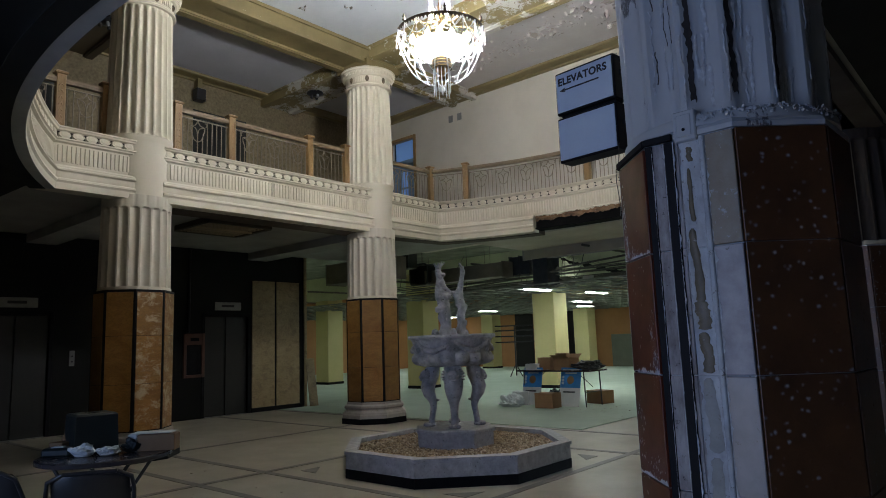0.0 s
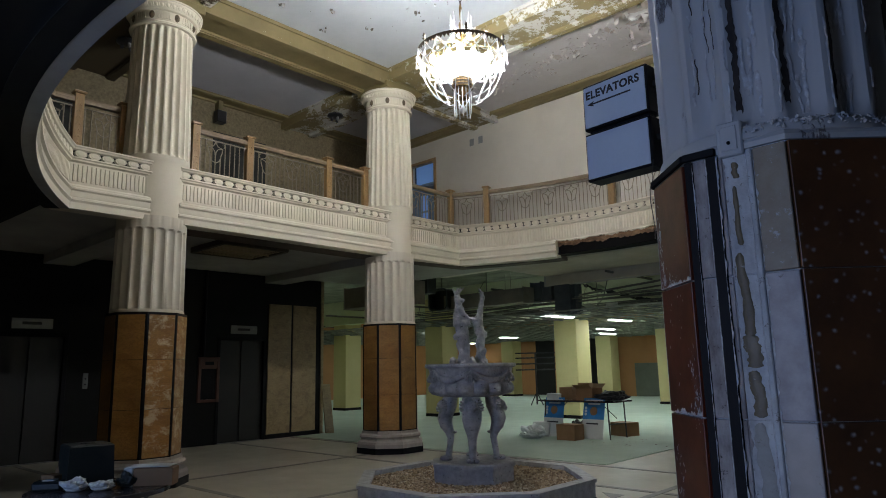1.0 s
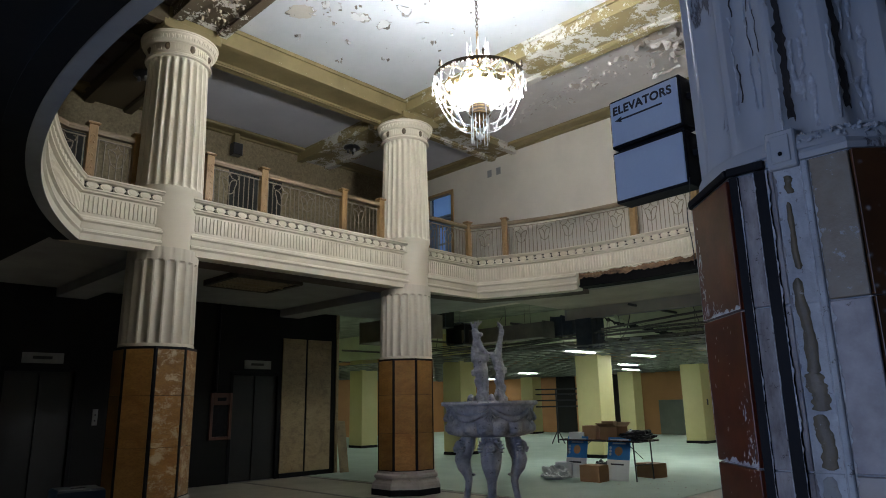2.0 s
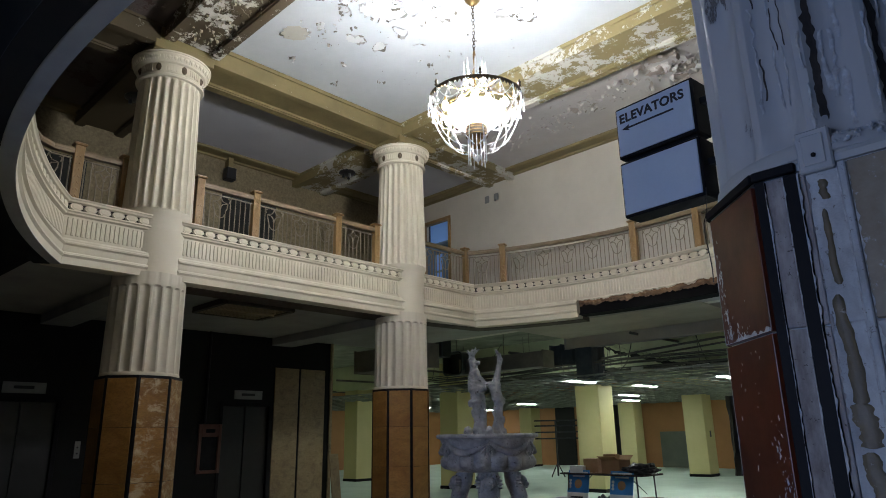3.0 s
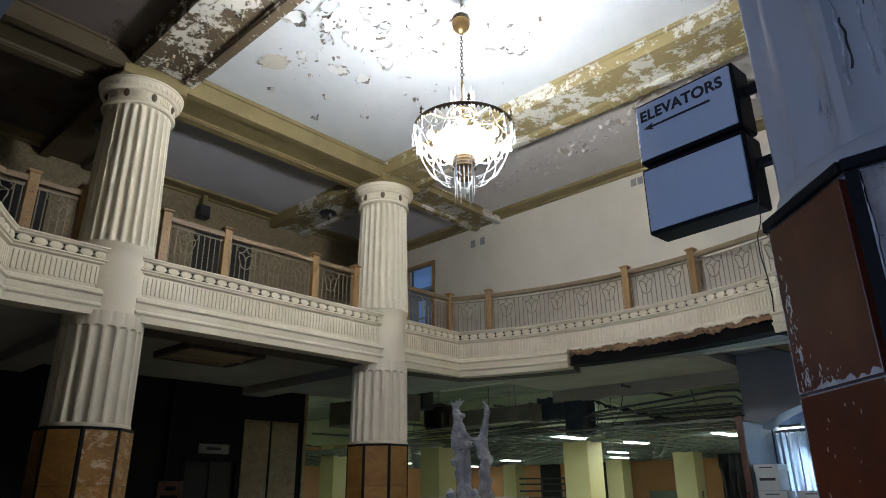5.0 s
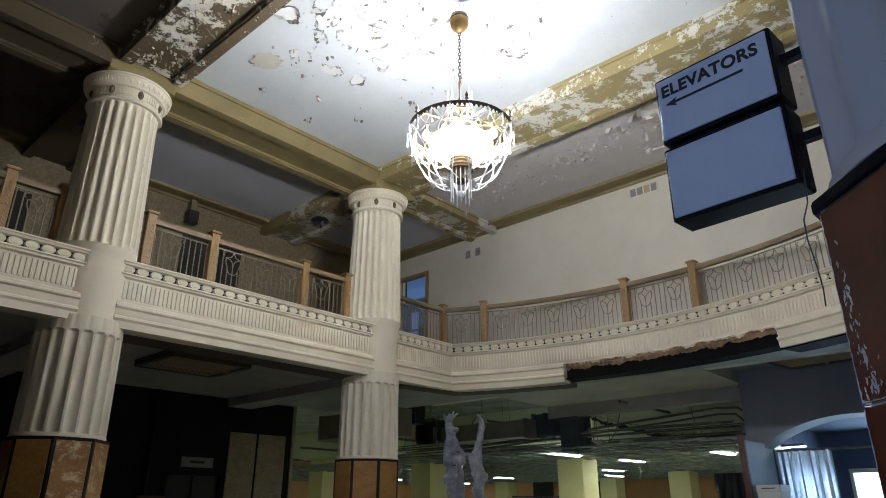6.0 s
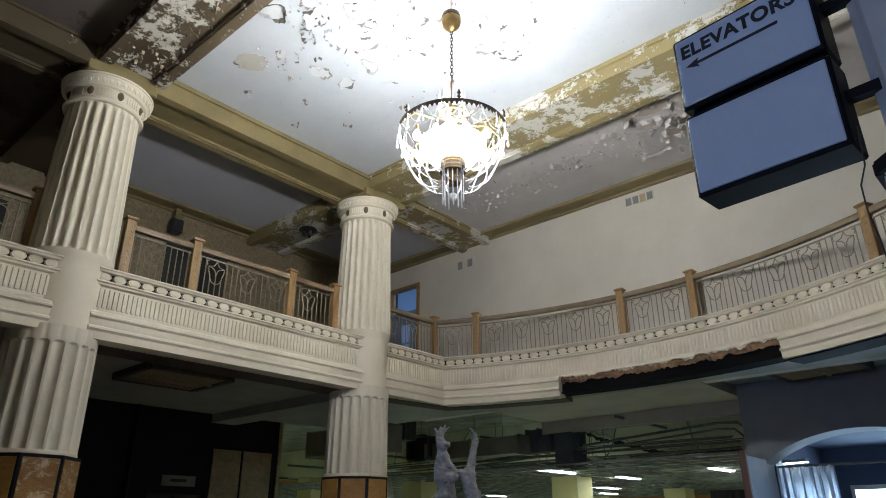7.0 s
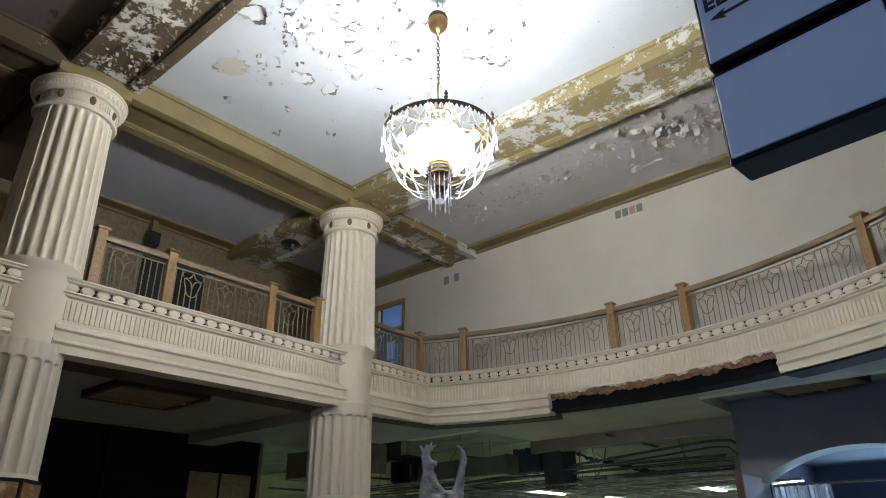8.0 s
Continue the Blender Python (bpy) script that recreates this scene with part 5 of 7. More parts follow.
def railing(path, posts, label="oak railing with carved posts and patterned iron bars"):
    """Posts at the ends and at the given lengths along the path, panels between them."""
    th = thing("railing", label, "railing", None, "balcony railings")
    seg = [(Vector(b) - Vector(a)).length for a, b in zip(path, path[1:])]
    total = sum(seg)

    def at(s):
        s = min(max(s, 0.0), total - 1e-6)
        j = 0
        while s > seg[j]:
            s -= seg[j]
            j += 1
        a, b = Vector(path[j]), Vector(path[j + 1])
        t = (b - a).normalized()
        return a + t * s, t

    ss = [p for p in posts]
    for s in ss:
        p, t = at(s)
        m = Matrix.Translation((p.x, p.y, LEDGE)) @ Matrix.Rotation(math.atan2(-t.x, t.y), 4, "Z")
        ob = shared("post", POST, th, m)
        shared("post_cap", CAP, ob, Matrix.Identity(4))
        shared("carving", CARVING, ob, Matrix.Identity(4))
    for a, b in zip(ss, ss[1:]):
        n = max(2, int((b - a) / 0.25))
        pl = [tuple(at(a + 0.05 + (b - a - 0.1) * i / n)[0]) for i in range(n + 1)]
        part("top_rail", sweep(pl, [(-0.036, LEDGE + 0.75), (0.036, LEDGE + 0.75), (0.045, LEDGE + 0.79), (0.036, LEDGE + 0.825), (-0.036, LEDGE + 0.825), (-0.045, LEDGE + 0.79)]), RAIL_WOOD, th)
        part("upper_bar", sweep(pl, [(-0.01, LEDGE + 0.685), (0.01, LEDGE + 0.685), (0.01, LEDGE + 0.7), (-0.01, LEDGE + 0.7)]), IRON, th)
        part("lower_bar", sweep(pl, [(-0.01, LEDGE + 0.05), (0.01, LEDGE + 0.05), (0.01, LEDGE + 0.065), (-0.01, LEDGE + 0.065)]), IRON, th)
        k = max(3, round((b - a - 0.1) / 0.085))
        for i in range(k):
            s = a + 0.05 + (b - a - 0.1) * (i + 0.5) / k
            p, t = at(s)
            m = Matrix.Translation((p.x, p.y, LEDGE)) @ Matrix.Rotation(math.atan2(-t.x, t.y), 4, "Z")
            if i % 6 == 3 and 1 < i < k - 1:
                shared("ornament", ORN, th, m)
            elif i % 6 not in (2, 4) or i < 2 or i > k - 3:
                shared("baluster", BAR, th, m)


RX = -9.65
railing([(RX, 4.83), (RX, 8.3)], [0.02, 0.95, 2.55, 3.42])
far_rail = arc(-6.05, 4.1, 7.5, RX, -1.4, 48, 1)
far_path = [(RX, 9.2)] + far_rail
L0 = far_rail[0][1] - 9.2
rail_len = lambda x: L0 + 7.5 * (math.acos((RX + 6.05) / 7.5) - math.acos((x + 6.05) / 7.5))
railing(far_path, [0.02, L0, rail_len(-8.92), rail_len(-6.28), rail_len(-5.05), rail_len(-2.5), rail_len(-1.75)])
near_rail = arc(-4.4, 10.62, 9.45, -2.0, RX, 48, -1)
near_path = near_rail + [(RX, 3.8)]
nl = sum((Vector(b) - Vector(a)).length for a, b in zip(near_path, near_path[1:]))
railing(near_path, [0.05, 2.2, 3.6, 5.6, nl - 2.3, nl - 0.62, nl - 0.02])

# ---------- balcony back walls: door, doorway, vents ----------
dr = tagged(thing("door_2", "blue lit open doorway with an oak frame on the balcony", "door"), kind="structure")
for x in (-12.1, -11.18):
    part("frame_side", boxed(x, Y1 - 0.03, LEDGE - 0.05, x + 0.08, Y1 + 0.1, 6.62, 0.005), OAK, dr)
part("frame_head", boxed(-12.02, Y1 - 0.03, 6.54, -11.18, Y1 + 0.1, 6.62, 0.005), OAK, dr)
part("transom", boxed(-12.02, Y1, 5.95, -11.18, Y1 + 0.08, 6.02), BLUE_DOOR, dr)
lf = part("leaf", boxed(-12.0, Y1 + 0.05, LEDGE - 0.04, -11.7, Y1 + 0.09, 5.94, 0.004), BLUE_DOOR, dr)
part("leaf_rail", boxed(-11.7, Y1 + 0.05, 5.75, -11.2, Y1 + 0.09, 5.94, 0.004), BLUE_DOOR, dr)
part("leaf_stile", boxed(-11.45, Y1 + 0.05, LEDGE - 0.04, -11.19, Y1 + 0.09, 5.94, 0.004), BLUE_DOOR, dr)
for z in (4.9, 5.3):
    part("glazing_bar", boxed(-11.7, Y1 + 0.055, z, -11.45, Y1 + 0.085, z + 0.04), BLUE_DOOR, dr)
setting("backdrop_door", boxed(-12.7, Y1 + 0.9, LEDGE - 0.3, -10.8, Y1 + 0.95, 7.1), WINDOW_SKY, "blue daylight behind the balcony door", "backdrop")
setting("wall_behind_door", boxed(-13.0, Y1 + 0.25, LEDGE - 0.3, -12.75, Y1 + 1.0, 7.1), ROOM_BLUE, "blue grey wall behind the balcony door", "wall")
# the shade inside these doorways is a thin dark sheet on the wall
setting("doorway_upper", boxed(UX, 6.75, LEDGE - 0.05, UX + 0.02, 8.0, 6.45), DARK, "dark sheet for the unlit doorway in the wallpapered wall", "doorway")
setting("doorway_upper_south", boxed(UX, 2.9, LEDGE - 0.05, UX + 0.02, 4.17, 6.3), DARK, "dark sheet for the unlit doorway in the wallpapered wall", "doorway")
wv = thing("wall_vent", "white register vent high on the cream wall", "vent")
part("frame", boxed(-6.08, Y1 - 0.014, 6.8, -5.54, Y1 - 0.002, 6.985, 0.003), WALL_CREAM, wv)
for i in range(4):
    part("slat", boxed(-6.065 + i * 0.132, Y1 - 0.018, 6.82, -5.96 + i * 0.132, Y1 - 0.0145, 6.965), GREY_PLATE if i != 2 else VENT_GRILLE, wv)
for x in (-9.99, -9.72):
    wp = thing("wall_plate", "small grey metal plate on the cream wall", "plate")
    part("plate", boxed(x, Y1 - 0.012, 6.62, x + 0.13, Y1 - 0.002, 6.79, 0.003), GREY_PLATE, wp)
sp = thing("loudspeaker", "small black loudspeaker on a bracket under the cornice", "loudspeaker")
part("bracket", boxed(UX + 0.005, 6.76, 6.86, UX + 0.16, 6.86, CEIL - 0.02), OLIVE, sp)
part("cabinet", boxed(UX + 0.06, 6.7, 6.6, UX + 0.24, 6.91, 6.86, 0.01), BLACK_PLASTIC, sp)
for x, y in ((-11.3, 8.82), (-11.1, 4.3)):
    fx = thing("ceiling_fixture", "broken black ceiling fixture with hanging sockets", "ceiling light", pose(x, y, CEIL - 0.186))
    part("plate", lathe([(0.17, 0.0), (0.18, -0.03), (0.13, -0.06), (0.03, -0.07)], 24), BLACK_PLASTIC, fx, "", True)
    for k in range(3):
        a = k * 2.1
        part("socket", lathe([(0.025, -0.14), (0.032, -0.12), (0.025, -0.05)], 12, 0.08 * math.cos(a), 0.08 * math.sin(a)), GREY_PLATE if k == 0 else BLACK_PLASTIC, fx, "", True)

# ---------- elevator wall ----------


def elevator(y0, y1, name):
    th = tagged(thing(name, "closed grey elevator doors in the black wall", "elevator door"), kind="structure")
    mid = (y0 + y1) / 2
    part("door_leaf", boxed(X0 - 0.12, y0, 0.0, X0 - 0.08, mid - 0.005, 2.14, 0.003), STEEL_DOOR, th)
    part("door_leaf", boxed(X0 - 0.1, mid + 0.005, 0.0, X0 - 0.06, y1, 2.14, 0.003), STEEL_DOOR, th)
    for y in (y0 - 0.07, y1):
        part("jamb", boxed(X0 - 0.1, y, 0, X0 + 0.012, y + 0.07, 2.22, 0.004), BLACK_TRIM, th)
    part("head", boxed(X0 - 0.1, y0, 2.15, X0 + 0.012, y1, 2.22, 0.004), BLACK_TRIM, th)
    part("shaft_back", boxed(X0 - 0.24, y0 - 0.02, 0, X0 - 0.14, y1 + 0.02, 2.2), BLACK_TRIM, th)
    part("sill", boxed(X0 - 0.1, y0, -0.01, X0 + 0.02, y1, 0.008), GREY_PLATE, th)
    ind = thing("floor_indicator", "grey floor indicator plate over the elevator", "indicator")
    part("plate", boxed(X0 + 0.002, y0 + 0.22, 2.28, X0 + 0.02, y0 + 0.86, 2.46, 0.004), GREY_PLATE, ind)
    part("display", boxed(X0 + 0.0205, y0 + 0.38, 2.35, X0 + 0.023, y0 + 0.68, 2.4), BLACK_PLASTIC, ind)


elevator(7.45, 8.5, "door_3")
elevator(3.35, 4.42, "door_4")
hc = thing("hose_cabinet", "empty red framed fire hose cabinet on the black wall", "cabinet")
for y in (6.96, 7.37):
    part("frame_side", boxed(X0 + 0.001, y, 0.86, X0 + 0.05, y + 0.06, 1.78, 0.004), RED_WOOD, hc)
for z, h in ((0.86, 0.06), (1.54, 0.24)):
    part("frame_rail", boxed(X0 + 0.001, 7.02, z, X0 + 0.05, 7.37, z + h, 0.004), RED_WOOD, hc)
part("back", boxed(X0 + 0.001, 7.02, 0.92, X0 + 0.006, 7.37, 1.54), BLACK_TRIM, hc)
part("label_slot", boxed(X0 + 0.05, 7.1, 1.62, X0 + 0.054, 7.29, 1.69), BLACK_TRIM, hc)
cp = thing("call_plate", "grey elevator call plate with two buttons", "switch")
part("plate", boxed(X0 + 0.001, 4.77, 1.22, X0 + 0.012, 4.86, 1.5, 0.003), GREY_PLATE, cp)
for z in (1.3, 1.4):
    part("button", lathe([(0.016, 0.0), (0.014, 0.008)], 12), BLACK_PLASTIC, cp).matrix_local = pose(X0 + 0.012, 4.815, z, 0, 90, 0)
bf = thing("plywood_boarding", "two tall stained plywood boards over an opening", "panel")
for y0, y1 in ((8.6, 9.2), (9.25, 9.9)):
    part("board", boxed(X0 + 0.003, y0, 0.1, X0 + 0.025, y1, 2.97, 0.003), PLY, bf)
    for z in (0.72, 1.28, 1.9, 2.35):
        part("batten_line", boxed(X0 + 0.0255, y0 + 0.02, z, X0 + 0.028, y1 - 0.02, z + 0.012), PLY, bf)
part("seam", boxed(X0 + 0.002, 9.2, 0.02, X0 + 0.012, 9.25, 3.0), BLACK_TRIM, bf)
part("kick_board", boxed(X0 + 0.003, 8.6, 0.0, X0 + 0.03, 9.95, 0.095), BLACK_TRIM, bf)
lb = thing("loose_board", "thin dark board leaning on the wall end", "board")
part("board", boxed(-0.01, -0.12, 0, 0.01, 0.12, 1.15), PLY, lb)
lb.matrix_world = pose(X0 + 0.2, 10.2, 0.0, 0, -9, 0)
# tall conduit on the black wall
tagged(part("wall_conduit", tube([(X0 + 0.04, 7.05, 1.8), (X0 + 0.04, 7.05, LOWC)], 0.035, 10), BLACK_TRIM, None, "", True), "black painted conduit up the wall", "pipe")

# ---------- arch wall with the daylit room behind ----------
AX0, AX1, AZ, ARISE = -5.0, -2.2, 2.5, 0.42
n = 20
r = ((AX1 - AX0) ** 2 / 4 + ARISE ** 2) / (2 * ARISE)
mx = (AX0 + AX1) / 2
half = math.asin((AX1 - AX0) / 2 / r)
arch = [(mx + r * math.sin(half * (1 - 2 * i / n)), AZ + ARISE - r + r * math.cos(half * (1 - 2 * i / n))) for i in range(n + 1)]
bm = bmesh.new()
low = [bm.verts.new((x, 13.25, z)) for x, z in arch]
top = [bm.verts.new((x, 13.25, 3.8)) for x, z in arch]
low2 = [bm.verts.new((x, 13.85, z)) for x, z in arch]
for i in range(n):
    bm.faces.new((low[i], low[i + 1], top[i + 1], top[i]))
    bm.faces.new((low[i], low2[i], low2[i + 1], low[i + 1]))
box(bm, AX0 - 0.2, 13.25, 0, AX0, 13.85, 3.8)
box(bm, AX1, 13.25, 0, X1, 13.85, 3.8)
setting("wall_north", bm, GREY_BLUE, "grey plaster wall with a segmental arch", "wall")
setting("wall_room_west", boxed(AX0 - 0.2, 13.86, 0, AX0 + 0.02, 17.3, 3.3), ROOM_BLUE, "blue grey wall of the daylit room", "wall")
setting("wall_room_east", boxed(1.0, 13.86, 0, 1.2, 17.3, 3.3), ROOM_BLUE, "blue grey wall of the daylit room", "wall")
setting("ceiling_room", boxed(AX0, 13.86, 3.0, 1.2, 17.3, 3.2), ROOM_BLUE, "dark ceiling of the daylit room", "ceiling")
bm = bmesh.new()
box(bm, AX0, 17.0, 0, -4.6, 17.2, 3.0)
box(bm, -0.4, 17.0, 0, 1.0, 17.2, 3.0)
box(bm, -4.6, 17.0, 2.3, -0.4, 17.2, 3.0)
box(bm, -4.6, 17.0, 0, -0.4, 17.2, 0.5)
setting("wall_room_north", bm, ROOM_BLUE, "blue grey wall with a wide shop window", "wall")
wn = tagged(thing("window_1", "wide shop window with daylight behind", "window"), kind="structure")
for x in (-4.6, -3.2, -1.8, -0.46):
    part("mullion", boxed(x, 17.02, 0.5, x + 0.06, 17.1, 2.3, 0.004), WALL_CREAM, wn)
part("transom", boxed(-4.6, 17.03, 2.22, -0.4, 17.09, 2.3, 0.004), WALL_CREAM, wn)
setting("backdrop_street", boxed(-5.5, 18.2, -0.2, 1.5, 18.25, 3.2), WINDOW_BRIGHT, "pale blue daylight outside the window", "backdrop")
# plastic sheet hung over the room's west part
bm = bmesh.new()
loops = []
for j in range(13):
    z = 2.45 * (1 - j / 12) + 0.02
    loops.append([(-4.98 + 0.82 * i / 30, 14.0 + 0.05 * math.sin(i * 1.3 + j * 0.15) + 0.03 * math.sin(i * 2.9), z) for i in range(31)])
rings(bm, loops, False)
tagged(part("plastic_sheet", bm, SHEET, None, "", True), "hanging cloudy plastic sheet lit from behind", "plastic sheet")
tagged(part("sheet_rail", tube([(-5.0, 14.0, 2.48), (-2.2, 14.0, 2.48)], 0.02, 8), PIPE, None, "", True), "thin rail that carries the plastic sheet", "rail")
th = thing("ceiling_light", "lit fluorescent strip beyond the arch", "ceiling light", pose(-4.78, 14.3, 2.56, 0, 0, 75))
part("housing", boxed(-0.05, -0.2, 0, 0.05, 0.2, 0.05), DUCT, th)
part("diffuser", boxed(-0.04, -0.19, -0.012, 0.04, 0.19, -0.001), TUBE_LIGHT, th)
part("hanger", tube([(0, 0, 0.04), (0, 0, 0.44)], 0.006, 5), PIPE, th)
# partition panels and boxes beside the arch
pn = thing("partition", "grey partition panel with a wooden edge beside the arch", "partition")
part("panel", boxed(-5.0, 12.32, 0.0, -4.93, 13.24, 2.55, 0.004), dull("grey_panel", (0.24, 0.25, 0.3), (0.2, 0.21, 0.25), 0.6, 2, 60, 0.05), pn)
part("edge", boxed(-5.02, 12.26, 0.0, -4.92, 12.32, 2.62, 0.004), RED_WOOD, pn, "dark wooden edge post")
for i, (x, y, z, w) in enumerate(((-4.68, 12.5, 0.0, 0.42), (-4.66, 12.52, 0.38, 0.4), (-4.68, 12.5, 0.76, 0.42), (-4.67, 12.53, 1.14, 0.4), (-4.69, 12.5, 1.52, 0.34), (-4.15, 12.7, 0.0, 0.4), (-4.17, 12.68, 0.38, 0.38), (-4.15, 12.7, 0.76, 0.4), (-4.16, 12.7, 1.14, 0.4))):
    ab = thing("archive_box", "white cardboard archive box stacked by the arch", "box", pose(x, y, z, 0, 0, rng.uniform(-5, 5)), "archive boxes")
    part("body", boxed(-w / 2, -0.18, 0.0, w / 2, 0.18, 0.3, 0.004), WHITE_CARD, ab)
    part("lid", boxed(-w / 2 - 0.008, -0.188, 0.28, w / 2 + 0.008, 0.188, 0.375, 0.004), WHITE_CARD, ab)
    part("print_bar", boxed(-0.1, -0.1885, 0.32, 0.1, -0.186, 0.335), INK, ab)
    part("print_bar", boxed(-0.12, -0.1815, 0.14, 0.12, -0.18, 0.18), INK, ab)

fe = thing("fire_extinguisher", "small red fire extinguisher hung on the partition's edge post", "fire extinguisher", pose(-4.97, 12.217, 1.2) @ Matrix.Diagonal((0.6, 0.6, 0.6, 1)))
RED_PAINT = dull("red_enamel", (0.16, 0.018, 0.016), (0.12, 0.014, 0.012), 0.35, 6, 60, 0.05)
part("cylinder", lathe([(0.04, 0.0), (0.055, 0.012), (0.055, 0.4), (0.045, 0.45), (0.02, 0.475)], 20), RED_PAINT, fe, "", True)
part("valve", lathe([(0.018, 0.47), (0.018, 0.52)], 10), BLACK_PLASTIC, fe)
part("lever", boxed(-0.012, -0.07, 0.515, 0.012, 0.03, 0.535, 0.003), GREY_PLATE, fe)
part("hose", tube([(0.02, 0, 0.49), (0.06, -0.02, 0.46), (0.075, -0.02, 0.35), (0.07, -0.02, 0.2)], 0.009, 6), BLACK_PLASTIC, fe, "", 80)
part("label_plate", boxed(-0.03, -0.0585, 0.16, 0.03, -0.05, 0.3, 0.002), WHITE_CARD, fe, "white label")
part("hanging_hook", boxed(-0.012, 0.05, 0.36, 0.012, 0.071, 0.44, 0.002), GREY_PLATE, fe)

# black sheet draped over an opening at the far end of the hall
bm = bmesh.new()
loops = []
for j in range(15):
    z = 2.64 * (1 - j / 14) + 0.014
    loops.append([(-10.15 + 1.1 * i / 26 + 0.05 * noise.noise((i * 0.4, j * 0.3, 2)), 24.6 + 0.07 * math.sin(i * 1.1 + j * 0.2) + 0.1 * noise.noise((i * 0.35, j * 0.45, 9)), z) for i in range(27)])
rings(bm, loops, False)
tagged(part("black_sheet", bm, BLACK_PLASTIC, None, "", True), "creased black plastic sheet hung from the ceiling grid", "plastic sheet")

# torn wires and ceiling strips hanging between the ducts
for i in range(16):
    x, y = rng.uniform(-13.0, -6.2), rng.uniform(12.6, 17.0)
    z0, z1 = rng.uniform(3.3, 3.9), rng.uniform(2.62, 2.95)
    dx, dy = rng.uniform(-0.9, 0.9), rng.uniform(-0.6, 0.6)
    pts = [(x + dx * u, y + dy * u, z0 + (z1 - z0) * u - 0.22 * math.sin(math.pi * u) + 0.02 * math.sin(9 * u)) for u in [k / 8 for k in range(9)]]
    if x < -9.4 or y > 13.9:
        tagged(part("loose_wire", tube(pts, rng.uniform(0.005, 0.011), 5), BLACK_PLASTIC if i % 3 else PIPE, None, "", 80), "loose wire sagging over the ceiling grid", "wire", "loose wires")

# ---------- fountain ----------
ft = thing("fountain", "grey cast stone fountain with lion legs in an octagonal gravel basin", "fountain", pose(CHX, CHY, 0))
bm = bmesh.new()
rings(bm, [octagon(a, z) for a, z in ((1.24, 0.0), (1.24, 0.1))])
part("basin_plinth", bm, BLACK_TRIM, ft, "black stone plinth")
w = 2 * 1.23 * math.tan(math.pi / 8)
for k in range(8):
    part("basin_slab", boxed(1.13, -w / 2 + 0.003, 0.1, 1.235, w / 2 - 0.003, 0.25, 0.002, m=face(k)), GREY_STONE, ft)
    bm = bmesh.new()
    q = Matrix.Rotation(k * math.pi / 4, 4, "Z")
    i0, i1, o0, o1 = 1.12 * math.tan(math.pi / 8), 1.12 * math.tan(math.pi / 8), 1.25 * math.tan(math.pi / 8), 1.25 * math.tan(math.pi / 8)
    poly(bm, [(1.12, -i0 + 0.001), (1.25, -o0 + 0.001), (1.25, o1 - 0.001), (1.12, i1 - 0.001)], 0.25, 0.285)
    bmesh.ops.transform(bm, matrix=q, verts=bm.verts)
    part("coping", bm, GREY_STONE, ft)
bm = bmesh.new()
rings(bm, [octagon(1.128, 0.05), octagon(1.128, 0.228)])
part("gravel_bed", bm, GRAVEL, ft, "tan gravel bed")
rng = random.Random(21)
verts, faces = [], []
cube = [(-1, -1, -1), (1, -1, -1), (1, 1, -1), (-1, 1, -1), (-0.6, -0.6, 1), (0.6, -0.6, 1), (0.6, 0.6, 1), (-0.6, 0.6, 1)]
for i in range(5200):
    a, rr = rng.uniform(0, 2 * math.pi), 1.18 * math.sqrt(rng.uniform(0.13, 1.0))
    x, y = rr * math.cos(a), rr * math.sin(a)
    if max(abs(x), abs(y), (abs(x) + abs(y)) * 0.7071) > 1.1:
        continue
    s = rng.uniform(0.007, 0.015)
    e = Euler((rng.uniform(-0.6, 0.6), rng.uniform(-0.6, 0.6), rng.uniform(0, 3))).to_matrix()
    b = len(verts)
    for c in cube:
        v = e @ Vector((c[0] * s * 1.2, c[1] * s, c[2] * s * 0.7))
        verts.append((x + v.x, y + v.y, 0.232 + v.z))
    for f in ((0, 3, 2, 1), (4, 5, 6, 7), (0, 1, 5, 4), (1, 2, 6, 5), (2, 3, 7, 6), (3, 0, 4, 7)):
        faces.append(tuple(b + k for k in f))
data = bpy.data.meshes.new("gravel")
data.from_pydata(verts, [], faces)
n = Nodes("loose_gravel")
isl = n.add("ShaderNodeNewGeometry").outputs["Random Per Island"]
data.materials.append(n.done(n.ramp(isl, (0.0, (0.17, 0.115, 0.07)), (0.45, (0.42, 0.3, 0.18)), (0.8, (0.56, 0.44, 0.29)), (1.0, (0.72, 0.62, 0.46))), 0.8))
gr = new("gravel", data)
gr.parent = ft
tagged(gr, "loose tan gravel", "", "", "stuff")

bm = bmesh.new()
rings(bm, [octagon(a, z) for a, z in ((0.43, 0.15), (0.43, 0.385), (0.445, 0.39), (0.445, 0.425), (0.43, 0.44))])
part("pedestal", bm, GREY_STONE, ft)


def lobed(profile, n=96, lobes=16):
    bm = bmesh.new()
    loops = []
    for r, z, amp in profile:
        loops.append([((r + amp * abs(math.sin(lobes * math.pi * i / n))) * math.cos(2 * math.pi * i / n), (r + amp * abs(math.sin(lobes * math.pi * i / n))) * math.sin(2 * math.pi * i / n), z) for i in range(n)])
    rings(bm, loops)
    return bm


